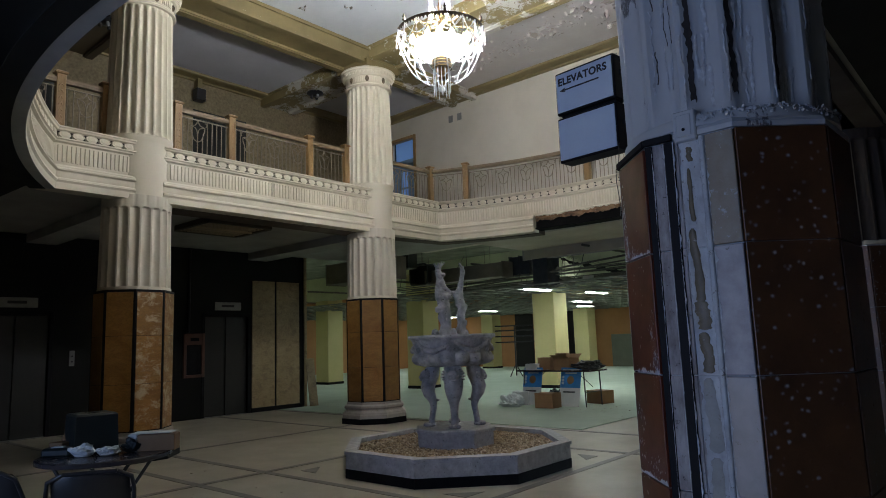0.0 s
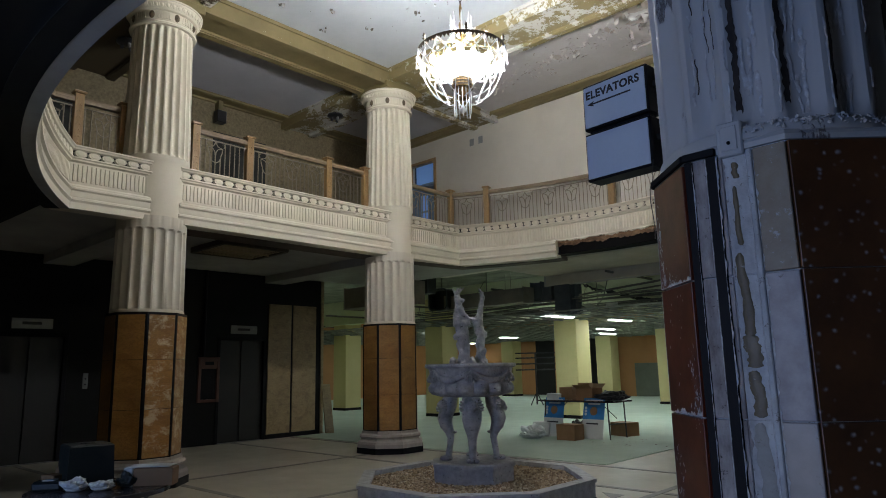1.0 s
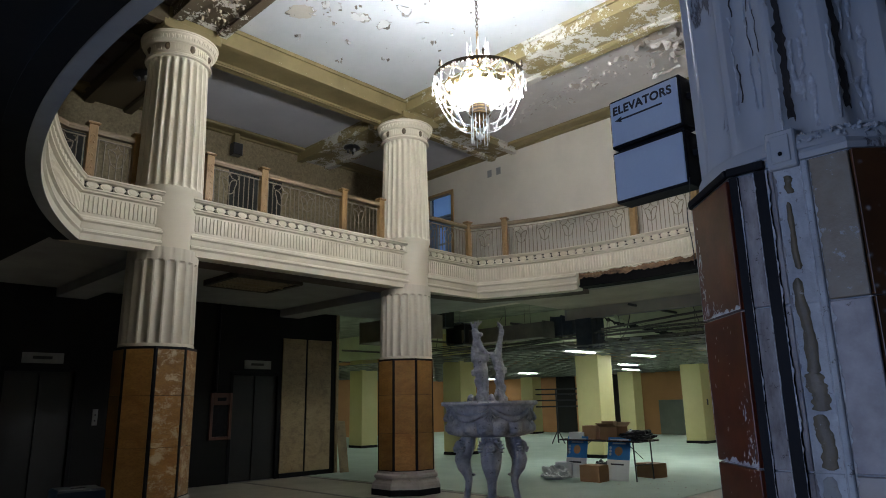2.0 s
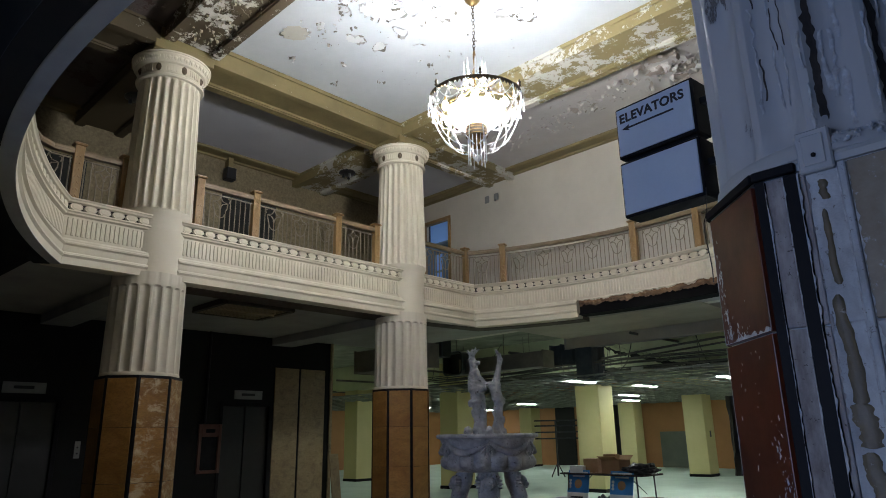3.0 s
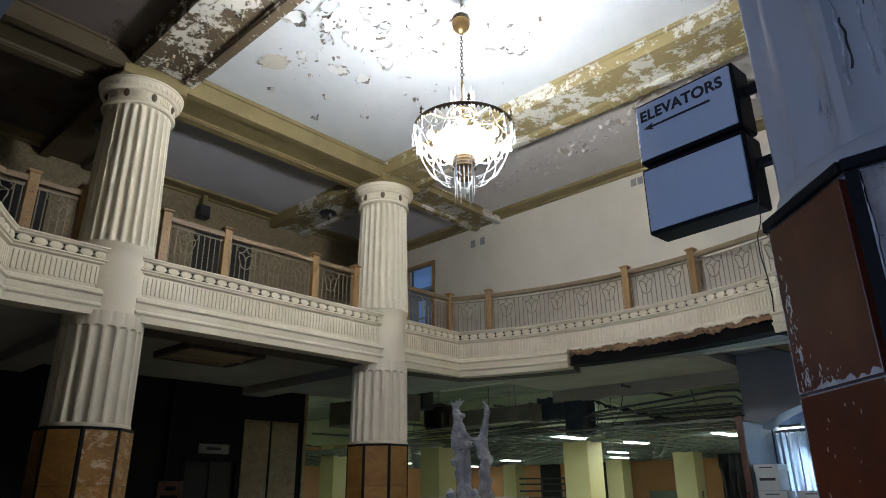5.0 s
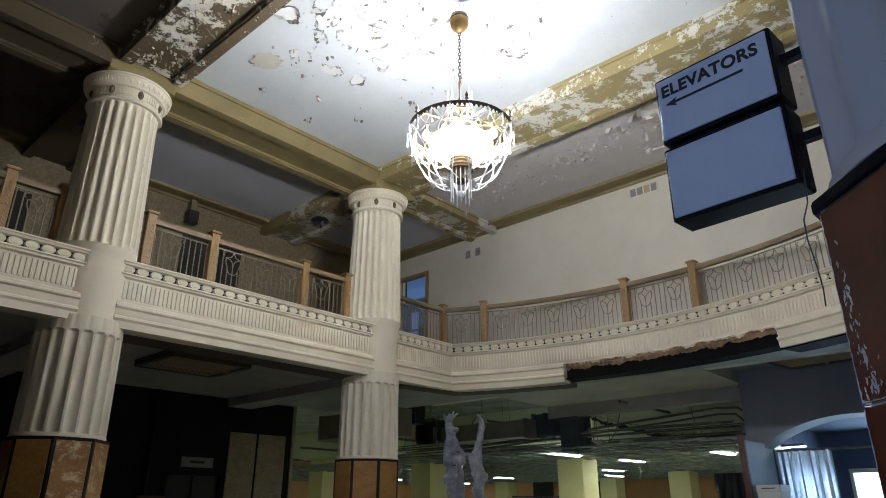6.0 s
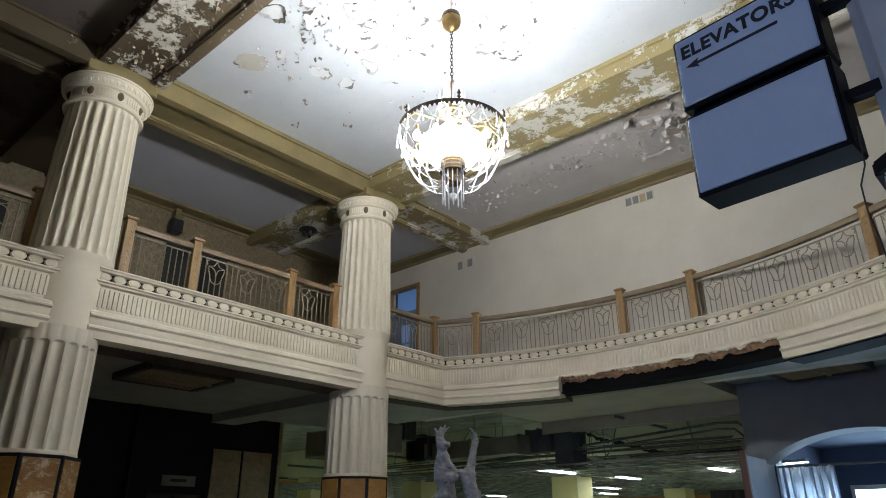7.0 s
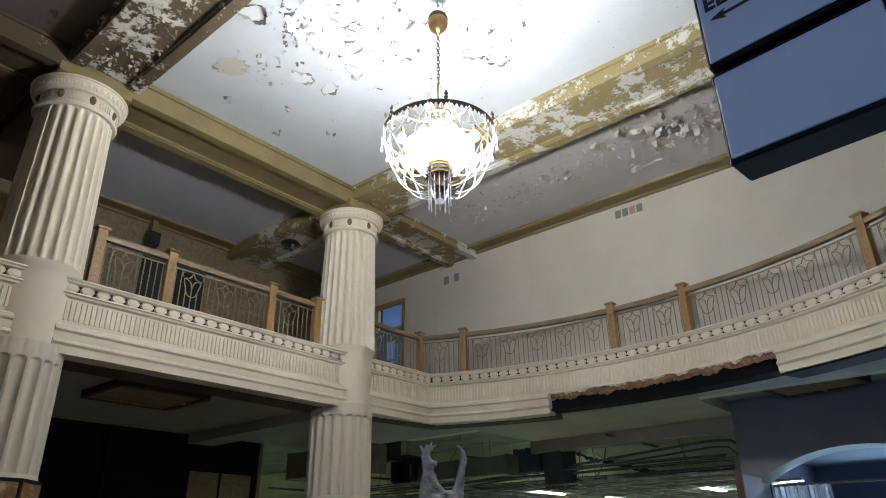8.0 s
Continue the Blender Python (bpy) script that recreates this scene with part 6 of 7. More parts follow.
part("bowl", lobed([(0.1, 1.13, 0), (0.22, 1.13, 0.01), (0.32, 1.14, 0.04), (0.4, 1.165, 0.055), (0.432, 1.2, 0.06), (0.438, 1.24, 0.056), (0.432, 1.275, 0.04), (0.44, 1.3, 0.012), (0.455, 1.36, 0.0), (0.475, 1.43, 0), (0.49, 1.452, 0), (0.52, 1.46, 0), (0.525, 1.48, 0), (0.515, 1.5, 0), (0.45, 1.49, 0), (0.35, 1.4, 0), (0.0, 1.35, 0)]), CARVED_STONE, ft, "lobed bowl with swags", True)
for k in range(6):
    a0 = k * math.pi / 3 + 0.2
    pts = []
    for i in range(13):
        u = i / 12
        a = a0 + u * math.pi / 3
        z = 1.43 - 0.11 * math.sin(math.pi * u)
        r = 0.477 - 0.008 * math.sin(math.pi * u)
        pts.append((r * math.cos(a), r * math.sin(a), z))
    part("swag", tube(pts, 0.014, 8, radii=[0.012 + 0.02 * math.sin(math.pi * i / 12) + 0.004 * (i % 2) for i in range(13)]), CARVED_STONE, ft, "", 80)
    bm = bmesh.new()
    for j in range(7):
        aa = radians(-60 + 20 * j)
        m = Matrix.Rotation(a0, 4, "Z") @ Matrix.Translation((0.478, 0.05 * math.sin(aa), 1.42 - 0.085 * math.cos(aa))) @ Matrix.Rotation(aa, 4, "X") @ Matrix.Diagonal((0.022, 0.014, 0.06, 1))
        bmesh.ops.create_icosphere(bm, subdivisions=1, radius=1.0, matrix=m)
    part("leaf_mask", bm, CARVED_STONE, ft, "", True)


def blob(bm, p, s, rot=(0, 0, 0), sub=2):
    m = Matrix.Translation(p) @ Euler([radians(a) for a in rot]).to_matrix().to_4x4() @ Matrix.Diagonal((*s, 1))
    bmesh.ops.create_icosphere(bm, subdivisions=sub, radius=1.0, matrix=m)


def lion_leg():
    """A paw, a shank that swells into a chest, and a maned head under the bowl; outward is +x."""
    bm = bmesh.new()
    line = [(0.33, 0.4), (0.325, 0.46), (0.31, 0.56), (0.3, 0.64), (0.31, 0.71), (0.345, 0.79), (0.36, 0.87), (0.34, 0.95), (0.31, 1.03), (0.29, 1.14)]
    rad = [0.04, 0.034, 0.034, 0.038, 0.05, 0.07, 0.082, 0.084, 0.085, 0.075]
    tube([(x, 0, z) for x, z in line], 0.05, 14, bm, rad)
    for y in (-0.035, 0.0, 0.035):
        blob(bm, (0.375, y, 0.41), (0.05, 0.02, 0.026))
    blob(bm, (0.335, 0, 0.405), (0.055, 0.06, 0.028))
    blob(bm, (0.385, 0, 1.02), (0.06, 0.055, 0.075))
    blob(bm, (0.43, 0, 0.995), (0.03, 0.03, 0.028))
    blob(bm, (0.43, 0, 0.965), (0.022, 0.026, 0.014))
    for sg in (-1, 1):
        blob(bm, (0.428, sg * 0.026, 1.035), (0.014, 0.016, 0.012))
        blob(bm, (0.37, sg * 0.05, 1.085), (0.02, 0.018, 0.022))
    for i in range(16):
        a = radians(-150 + 300 * i / 15)
        blob(bm, (0.355, 0.078 * math.sin(a), 1.015 + 0.085 * math.cos(a)), (0.035, 0.018, 0.034), (math.degrees(-a), 0, 0), 1)
    for sg in (-1, 1):
        for i in range(4):
            blob(bm, (0.35 + 0.006 * i, sg * (0.06 - 0.008 * i), 0.92 - 0.045 * i), (0.03, 0.02, 0.045), (sg * 12, 0, 0), 1)
    blob(bm, (0.27, 0, 0.71), (0.04, 0.03, 0.02))
    bmesh.ops.transform(bm, matrix=Matrix.Translation((-0.075, 0, 0.086)) @ Matrix.Diagonal((1.05, 1.3, 0.926, 1)), verts=bm.verts)
    return bm


leg = part("lion_leg", lion_leg(), CARVED_STONE, ft, "lion-headed leg", True)
for k in range(4):
    m = Matrix.Rotation(radians(-49 + 90 * k), 4, "Z")
    if k == 0:
        leg.matrix_basis = m
    else:
        shared("lion_leg", leg.data, ft, m)["label"] = "lion-headed leg"

# the broken figure group in the bowl, one plain shape
bm = bmesh.new()


def limb(*stops):
    """A rounded limb through (across, height, depth, radius)."""
    tube([at_side(u, z, d) for u, z, d, r in stops], 0.05, 14, bm, [r for u, z, d, r in stops])


side = Vector((math.cos(radians(41)), math.sin(radians(41)), 0))
front = Vector((math.sin(radians(41)), -math.cos(radians(41)), 0))


def at_side(u, z, d=0.0):
    v = side * u + front * d
    return (v.x, v.y, z)


# first figure: draped leg, knee, hip, bent torso, raised arm
limb((-0.07, 1.42, 0, 0.085), (-0.085, 1.55, 0, 0.068), (-0.085, 1.68, 0.01, 0.052), (-0.1, 1.76, 0.02, 0.05), (-0.105, 1.84, 0.03, 0.062), (-0.09, 1.91, 0.02, 0.056), (-0.1, 1.98, 0.01, 0.078), (-0.12, 2.05, 0.0, 0.07), (-0.13, 2.12, 0.0, 0.05), (-0.115, 2.2, 0, 0.045), (-0.115, 2.27, 0, 0.05), (-0.14, 2.34, 0, 0.036))
limb((-0.02, 1.45, 0.03, 0.05), (-0.035, 1.6, 0.03, 0.036), (-0.03, 1.74, 0.02, 0.038), (-0.045, 1.88, 0.0, 0.042), (-0.06, 1.97, 0.0, 0.05))
limb((-0.11, 2.0, 0.02, 0.055), (-0.04, 1.99, 0.04, 0.045), (0.01, 2.0, 0.03, 0.035))
limb((-0.1, 2.2, 0.02, 0.036), (-0.06, 2.1, 0.03, 0.032), (0.0, 2.045, 0.02, 0.026), (0.05, 2.035, 0.0, 0.034))
blob(bm, at_side(-0.135, 2.02, 0.0), (0.05, 0.05, 0.085), (0, 25, 0))
blob(bm, at_side(-0.075, 2.28, 0.02), (0.035, 0.03, 0.025))
blob(bm, at_side(-0.16, 1.83, 0.03), (0.03, 0.03, 0.045))
# its hand, the fingers spread
for du, dz, dd in ((-0.03, 0.09, 0.0), (0.01, 0.1, 0.02), (0.045, 0.115, 0.01), (0.07, 0.1, -0.01)):
    limb((-0.14, 2.34, 0, 0.022), (-0.14 + du * 0.6, 2.34 + dz * 0.55, dd, 0.013), (-0.14 + du * 1.25, 2.34 + dz, dd, 0.009))
# second figure: slimmer leg, knee, hip, thin raised arm bent at the wrist
limb((0.13, 1.42, 0, 0.08), (0.12, 1.53, 0, 0.06), (0.125, 1.68, 0, 0.046), (0.13, 1.8, 0.01, 0.046), (0.14, 1.85, 0.02, 0.052), (0.12, 1.95, 0, 0.044), (0.105, 2.03, 0, 0.058), (0.125, 2.1, 0, 0.042), (0.14, 2.18, 0, 0.03), (0.155, 2.27, 0, 0.028), (0.165, 2.32, 0, 0.032), (0.155, 2.37, 0, 0.022), (0.125, 2.42, 0, 0.011))
limb((0.16, 2.33, 0.01, 0.02), (0.14, 2.4, 0.02, 0.012), (0.115, 2.425, 0.02, 0.008))
limb((0.07, 2.03, 0.0, 0.042), (0.09, 1.94, 0.03, 0.034), (0.08, 1.86, 0.03, 0.026))
blob(bm, at_side(0.185, 1.85, 0.02), (0.022, 0.022, 0.04))
# folds of drapery up both legs and the rocks at their feet
for i in range(22):
    u0, z0 = (-0.09, 1.5 + 0.024 * i) if i % 2 else (0.125, 1.48 + 0.02 * i)
    a = i * 2.4
    blob(bm, at_side(u0 + 0.05 * math.cos(a), z0, 0.05 * math.sin(a)), (0.02, 0.02, 0.05), (12 * math.sin(a), 15 * math.cos(a), 0))
for i in range(15):
    a = i * 1.26
    blob(bm, at_side(-0.03 + 0.2 * math.cos(a), 1.47 + 0.022 * (i % 4), 0.13 * math.sin(a)), (0.05, 0.035, 0.045), (20, 10 * i, 30 * i))
statue = part("statue", bm, CARVED_STONE, None, "", True)
statue.modifiers.clear()
rm = statue.modifiers.new("fuse", "REMESH")
rm.mode, rm.voxel_size, rm.use_smooth_shade = "VOXEL", 0.0085, True
dp = statue.modifiers.new("chips", "DISPLACE")
tx = bpy.data.textures.new("chips", "CLOUDS")
tx.noise_scale = 0.03
dp.texture, dp.strength, dp.mid_level = tx, 0.016, 0.5
statue.location = (CHX, CHY, 0.105)
statue.scale = (1.0, 1.0, 0.93)
tagged(statue, "broken grey stone figure group standing in the fountain bowl", "statue")

# ---------- chandelier ----------
ch = thing("chandelier", "lit crystal chandelier with pierced brass rim hanging on a chain", "chandelier", pose(CHX, CHY, 0))
part("canopy", lathe([(0.015, 6.62), (0.05, 6.64), (0.095, 6.69), (0.11, 6.75), (0.108, 6.79)], 32), BRASS, ch, "brass canopy", True)
part("canopy_cap", lathe([(0.1, 6.79), (0.112, 6.8), (0.1, 6.85), (0.06, 6.88), (0.02, 6.89)], 32), DARK_BRASS, ch, "dark canopy cap", True)
part("hanging_rod", tube([(0, 0, 6.88), (0, 0, CEIL)], 0.008, 8), WALL_CREAM, ch, "white painted rod")
link = bmesh.new()
pts = [(0.016 * math.cos(a), 0, 0.03 * math.sin(a)) for a in [2 * math.pi * i / 12 for i in range(13)]]
tube(pts, 0.005, 6, link)
link = mesh("chain_link", link, DARK_BRASS)
z = 6.6
k = 0
while z > 5.98:
    shared("chain_link", link, ch, Matrix.Translation((0, 0, z)) @ Matrix.Rotation(radians(90 * (k % 2) + 20), 4, "Z"))
    z -= 0.046
    k += 1
part("stem", lathe([(0.012, 4.8), (0.012, 5.4), (0.05, 5.42), (0.03, 5.5), (0.012, 5.55), (0.03, 5.7), (0.012, 5.75), (0.02, 5.93), (0.008, 5.99)], 16), BRASS, ch, "brass stem", True)
ZR, RR = 5.31, 0.555


def hollow(r0, r1, z0, z1, n=64):
    bm = bmesh.new()
    loops = [[(r * math.cos(2 * math.pi * i / n), r * math.sin(2 * math.pi * i / n), z) for i in range(n)] for r, z in ((r0, z0), (r1, z0), (r1, z1), (r0, z1), (r0, z0))]
    rings(bm, loops, True, False)
    return bm


rim = part("rim", hollow(RR - 0.008, RR, ZR, ZR + 0.035), DARK_BRASS, ch, "pierced dark brass rim")
tooth = bmesh.new()
rings(tooth, [[(-0.003, -0.02, 0), (0.003, -0.02, 0), (0.003, 0.02, 0), (-0.003, 0.02, 0)], [(-0.002, -0.002, -0.035), (0.002, -0.002, -0.035), (0.002, 0.002, -0.035), (-0.002, 0.002, -0.035)]])
tooth = mesh("rim_tooth", tooth, DARK_BRASS)
for i in range(72):
    a = 2 * math.pi * i / 72
    shared("rim_tooth", tooth, rim, Matrix.Rotation(a, 4, "Z") @ Matrix.Translation((RR - 0.004, 0, ZR + 0.001)))
fin = mesh("finial", lathe([(0.006, 0.0), (0.022, 0.015), (0.012, 0.04), (0.02, 0.06), (0.003, 0.1)], 10), DARK_BRASS)
for i in range(6):
    a = 2 * math.pi * i / 6 + 0.3
    shared("finial", fin, rim, Matrix.Rotation(a, 4, "Z") @ Matrix.Translation((RR, 0, ZR + 0.035)))
for i in range(6):
    a = 2 * math.pi * i / 6
    part("arm", tube([(0.02 * math.cos(a), 0.02 * math.sin(a), 5.5), (0.2 * math.cos(a), 0.2 * math.sin(a), 5.44), (0.4 * math.cos(a), 0.4 * math.sin(a), 5.47), (RR * math.cos(a), RR * math.sin(a), ZR + 0.02)], 0.009, 6), BRASS, ch, "brass arm", 80)
# upper tier: slim glass candles round the stem
for i in range(8):
    a = 2 * math.pi * i / 8
    x, y = 0.13 * math.cos(a), 0.13 * math.sin(a)
    part("glass_rod", lathe([(0.008, 5.55), (0.011, 5.58), (0.011, 5.78), (0.003, 5.84)], 8, x, y), CRYSTAL, ch, "", 80)
part("upper_ring", hollow(0.122, 0.138, 5.53, 5.555, 32), BRASS, ch)
# glowing bowl added for the blown-out white core; it also dims the floor
CORE_GLOW = glow("chandelier_core_glow", (0.95, 0.98, 1.0), 22.0)
bm = bmesh.new()
rings(bm, [[(r * math.cos(2 * math.pi * i / 40), r * math.sin(2 * math.pi * i / 40), z) for i in range(40)] for r, z in ((0.12, 4.98), (0.24, 5.01), (0.31, 5.08), (0.34, 5.18), (0.335, 5.18), (0.3, 5.08), (0.23, 5.02), (0.12, 4.99))], True, False)
part("core_glow_bowl", bm, CORE_GLOW, ch, "glowing bowl added for the white core of the chandelier", True)
# bulbs
for i in range(12):
    a = 2 * math.pi * i / 12 + 0.15
    r = 0.3 if i % 2 else 0.4
    z = 5.2 if i % 2 else 5.17
    b = part("bulb", lathe([(0.008, z - 0.06), (0.035, z - 0.035), (0.04, z), (0.028, z + 0.035), (0.012, z + 0.055)], 14, r * math.cos(a), r * math.sin(a)), BULB, ch, "glowing bulb", True)
    part("bulb_holder", lathe([(0.013, z + 0.05), (0.016, z + 0.06), (0.012, z + 0.12)], 10, r * math.cos(a), r * math.sin(a)), BRASS, b)
# swags of beads between points of the rim, and long strands to the lower ring
bead = 0.0075


def strand(p, q, sag, name="bead_strand", n=14):
    p, q = Vector(p), Vector(q)
    pts = []
    for i in range(n + 1):
        u = i / n
        v = p.lerp(q, u)
        v.z -= sag * 4 * u * (1 - u)
        pts.append(v)
    rad = [bead * (1.0 if i % 2 else 0.6) for i in range(n + 1)]
    return part(name, tube(pts, bead, 6, radii=rad), CRYSTAL, ch, "", 80)


drop = mesh("crystal_drop", lathe([(0.002, 0.0), (0.006, -0.02), (0.014, -0.05), (0.011, -0.065), (0.002, -0.075)], 8), CRYSTAL)
NS = 18
for i in range(NS):
    a, b2 = 2 * math.pi * i / NS, 2 * math.pi * (i + 2) / NS
    c = 2 * math.pi * (i + 1) / NS
    strand(((RR + 0.005) * math.cos(a), (RR + 0.005) * math.sin(a), ZR), ((RR + 0.005) * math.cos(b2), (RR + 0.005) * math.sin(b2), ZR), 0.17)
    shared("crystal_drop", drop, ch, Matrix.Translation(((RR + 0.01) * math.cos(a), (RR + 0.01) * math.sin(a), ZR - 0.1)))
    strand(((RR + 0.01) * math.cos(a), (RR + 0.01) * math.sin(a), ZR), ((RR + 0.01) * math.cos(a), (RR + 0.01) * math.sin(a), ZR - 0.1), 0.0, n=6)
    # bowl strands
    p, q = Vector(((RR - 0.01) * math.cos(c), (RR - 0.01) * math.sin(c), ZR)), Vector((0.13 * math.cos(c), 0.13 * math.sin(c), 4.93))
    pts = []
    for j in range(17):
        u = j / 16
        ang = c + 0.35 * math.sin(u * math.pi) * (1 if i % 2 else -1)
        r = (RR - 0.01) * math.cos(u * math.pi / 2) ** 0.55 * (1 - u) + (RR * 0.9 * math.cos(u * 1.25) + 0.0) * u
        r = max(r, 0.13)
        zz = ZR - 0.62 * math.sin(u * math.pi / 2) ** 1.2
        pts.append((r * math.cos(ang), r * math.sin(ang), zz))
    part("bead_strand", tube(pts, bead, 6, radii=[bead * (1.0 if j % 2 else 0.65) for j in range(17)]), CRYSTAL, ch, "", 80)
cup = part("lower_ring", hollow(0.1, 0.125, 4.84, 4.97, 32), DARK_BRASS, ch, "dark brass cup")
for z in (4.845, 4.885, 4.925, 4.955):
    part("cup_band", hollow(0.124, 0.131, z, z + 0.01, 32), BRASS, cup)
part("lower_neck", hollow(0.06, 0.075, 4.72, 4.84, 24), BRASS, ch)
part("bottom_plate", lathe([(0.02, 4.83), (0.115, 4.84), (0.115, 4.85), (0.02, 4.86)], 24), BRASS, ch, "", True)
for i in range(14):
    a = 2 * math.pi * i / 14
    x, y = 0.105 * math.cos(a), 0.105 * math.sin(a)
    part("pendant_rod", lathe([(0.004, 4.84), (0.006, 4.8), (0.006, 4.53 + 0.03 * (i % 3)), (0.009, 4.5 + 0.03 * (i % 3)), (0.002, 4.47 + 0.03 * (i % 3))], 6, x, y), CRYSTAL, ch, "", 80)
part("bottom_ball", lathe([(0.004, 4.53), (0.03, 4.545), (0.04, 4.575), (0.03, 4.605), (0.004, 4.62), (0.004, 4.73)], 16), CRYSTAL, ch, "crystal ball", True)

# ---------- sign ----------
sg = thing("sign", "white double box sign with black frame reading ELEVATORS", "sign")
SW, SH = 0.42, 0.572
sg.matrix_world = pose(-2.139, 3.522, 2.476, 0, 0, -6)
for name, z0, z1 in (("upper_box", 0.302, SH), ("lower_box", 0.0, 0.28)):
    b = part(name, boxed(0, 0, z0, SW, 0.125, z1, 0.006), BLACK_TRIM, sg, "black sign box")
    part("sign_face", boxed(0.01, -0.006, z0 + 0.013, SW - 0.012, 0.002, z1 - 0.013, 0.003), SIGN, b, "white sign face")
part("joint", boxed(0.02, 0.03, 0.275, SW - 0.02, 0.1, 0.307), BLACK_TRIM, sg)
for z in (0.15, 0.45):
    part("bracket", boxed(SW - 0.01, 0.05, z, SW + 0.09, 0.08, z + 0.03), BLACK_TRIM, sg)
fc = bpy.data.curves.new("lettering", "FONT")
fc.body, fc.size, fc.extrude, fc.offset = "ELEVATORS", 0.064, 0.0008, 0.0022
fc.space_character = 1.06
fc.materials.append(INK)
lt = new("lettering", fc)
lt.parent = sg
lt.matrix_basis = Matrix.Translation((0.026, -0.0075, 0.484)) @ pose(0, 0, 0, 90, 0, 0)
bm = bmesh.new()
box(bm, 0.066, -0.0085, 0.4445, SW - 0.1, -0.0065, 0.4535)
for sg2 in (-1, 1):
    a = [(0.036, 0.449), (0.08, 0.449 + sg2 * 0.016), (0.07, 0.449)]
    rings(bm, [[(x, -0.0085, z) for x, z in a], [(x, -0.0065, z) for x, z in a]])
part("arrow", bm, INK, sg, "black arrow")
# loose cable hanging from the sign's bracket
tagged(part("cable", tube([(-1.7, 3.43, 2.49), (-1.707, 3.42, 2.38), (-1.726, 3.42, 2.331), (-1.727, 3.42, 2.266), (-1.718, 3.42, 2.186), (-1.715, 3.42, 2.125), (-1.718, 3.42, 2.075)], 0.0022, 6), BLACK_PLASTIC, None, "", 80), "loose black cable dangling below the sign", "cable")

# ---------- hall table with boxes ----------
tb = thing("folding_table", "black folding table with a brown top in the hall", "table", pose(-7.75, 12.55, 0, 0, 0, -3))
part("tabletop", boxed(-0.92, -0.36, 0.715, 0.92, 0.36, 0.745, 0.004), TABLE_TOP, tb)
for x in (-0.78, 0.78):
    for y in (-0.3, 0.3):
        part("leg", tube([(x, y, 0.0), (x * 0.97, y, 0.72)], 0.014, 8), BLACK_PLASTIC, tb, "", 80)
    part("crossbar", tube([(x, -0.3, 0.3), (x, 0.3, 0.3)], 0.01, 8), BLACK_PLASTIC, tb, "", 80)
    part("brace", tube([(x * 0.98, 0.0, 0.4), (x * 0.5, 0.0, 0.71)], 0.008, 6), BLACK_PLASTIC, tb, "", 80)
TABLE = pose(-7.75, 12.55, 0.745, 0, 0, -3)


def carton(x, y, z, w, d, h, turn, mat, label, flaps=False):
    th = thing("carton", label, "box", TABLE @ pose(x, y, z - 0.745, 0, 0, turn), "boxes at the table")
    t = 0.006
    part("base", boxed(-w / 2, -d / 2, 0, w / 2, d / 2, t), mat, th)
    for s in (-1, 1):
        part("side", boxed(s * (w / 2 - t), -d / 2, t, s * w / 2, d / 2, h), mat, th)
        part("side", boxed(-w / 2 + t, s * (d / 2 - t), t, w / 2 - t, s * d / 2, h), mat, th)
    if flaps:
        for s in (-1, 1):
            part("flap", boxed(-w / 2, 0, 0, w / 2, d * 0.42, 0.005), mat, th).matrix_local = pose(0, s * d / 2, h, 35 if s > 0 else 30, 0, 0 if s > 0 else 180)
    else:
        for s in (-1, 1):
            part("flap", boxed(-w / 2 + t, min(s * d / 2, s * 0.002), h - 0.006, w / 2 - t, max(s * d / 2, s * 0.002), h), mat, th)
    return th


carton(-0.38, 0.05, 0.745, 0.3, 0.3, 0.26, 8, CARD, "brown cardboard carton on the folding table")
carton(0.15, 0.0, 0.745, 0.42, 0.34, 0.24, -4, CARD, "open brown cardboard carton filled with papers", True)
carton(0.0, 0.1, 0.99, 0.25, 0.2, 0.1, 12, CARD, "flat brown carton on another box")
carton(-0.62, -0.1, 0.745, 0.3, 0.25, 0.13, 2, WHITE_CARD, "white plastic tray on the folding table")
carton(0.1, -0.66, 0.0, 0.42, 0.34, 0.31, 3, CARD, "closed brown carton on the carpet")
carton(0.55, 0.62, 0.0, 0.44, 0.36, 0.28, -12, CARD, "closed brown carton on the carpet")
carton(-0.8, -0.35, 0.0, 0.34, 0.3, 0.3, 20, WHITE_CARD, "white carton on the carpet")


def crumple(name, label, cat, m, s, mat, seed, sub=4, flat=1.0, rough=0.32):
    bm = bmesh.new()
    bmesh.ops.create_icosphere(bm, subdivisions=sub, radius=1.0)
    for v in bm.verts:
        k = 1 + rough * noise.noise(v.co * 1.7 + Vector((seed, 0, 0))) + rough * 0.6 * noise.noise(v.co * 4.1 + Vector((0, seed, 0)))
        v.co = Vector((v.co.x * s[0] * k, v.co.y * s[1] * k, max(0.0, (v.co.z * 0.5 + 0.45)) * s[2] * k * flat))
    ob = part(name, bm, mat, None, "", False)
    ob.matrix_world = m
    return tagged(ob, label, cat)


crumple("plastic_bag", "crumpled white plastic bag lying on the carpet", "bag", pose(-8.5, 11.72, 0.012, 0, 0, 10), (0.3, 0.2, 0.24), POLY, 3, 4, 1.0, 0.5)
crumple("trash_bag", "black trash bag slumped under the table", "bag", pose(-7.95, 12.6, 0.012), (0.2, 0.2, 0.3), BLACK_PLASTIC, 5)
crumple("jacket", "dark crumpled jacket thrown over the table end", "jacket", TABLE @ pose(0.68, 0.0, 0.0), (0.34, 0.26, 0.18), BLACK_PLASTIC, 12)


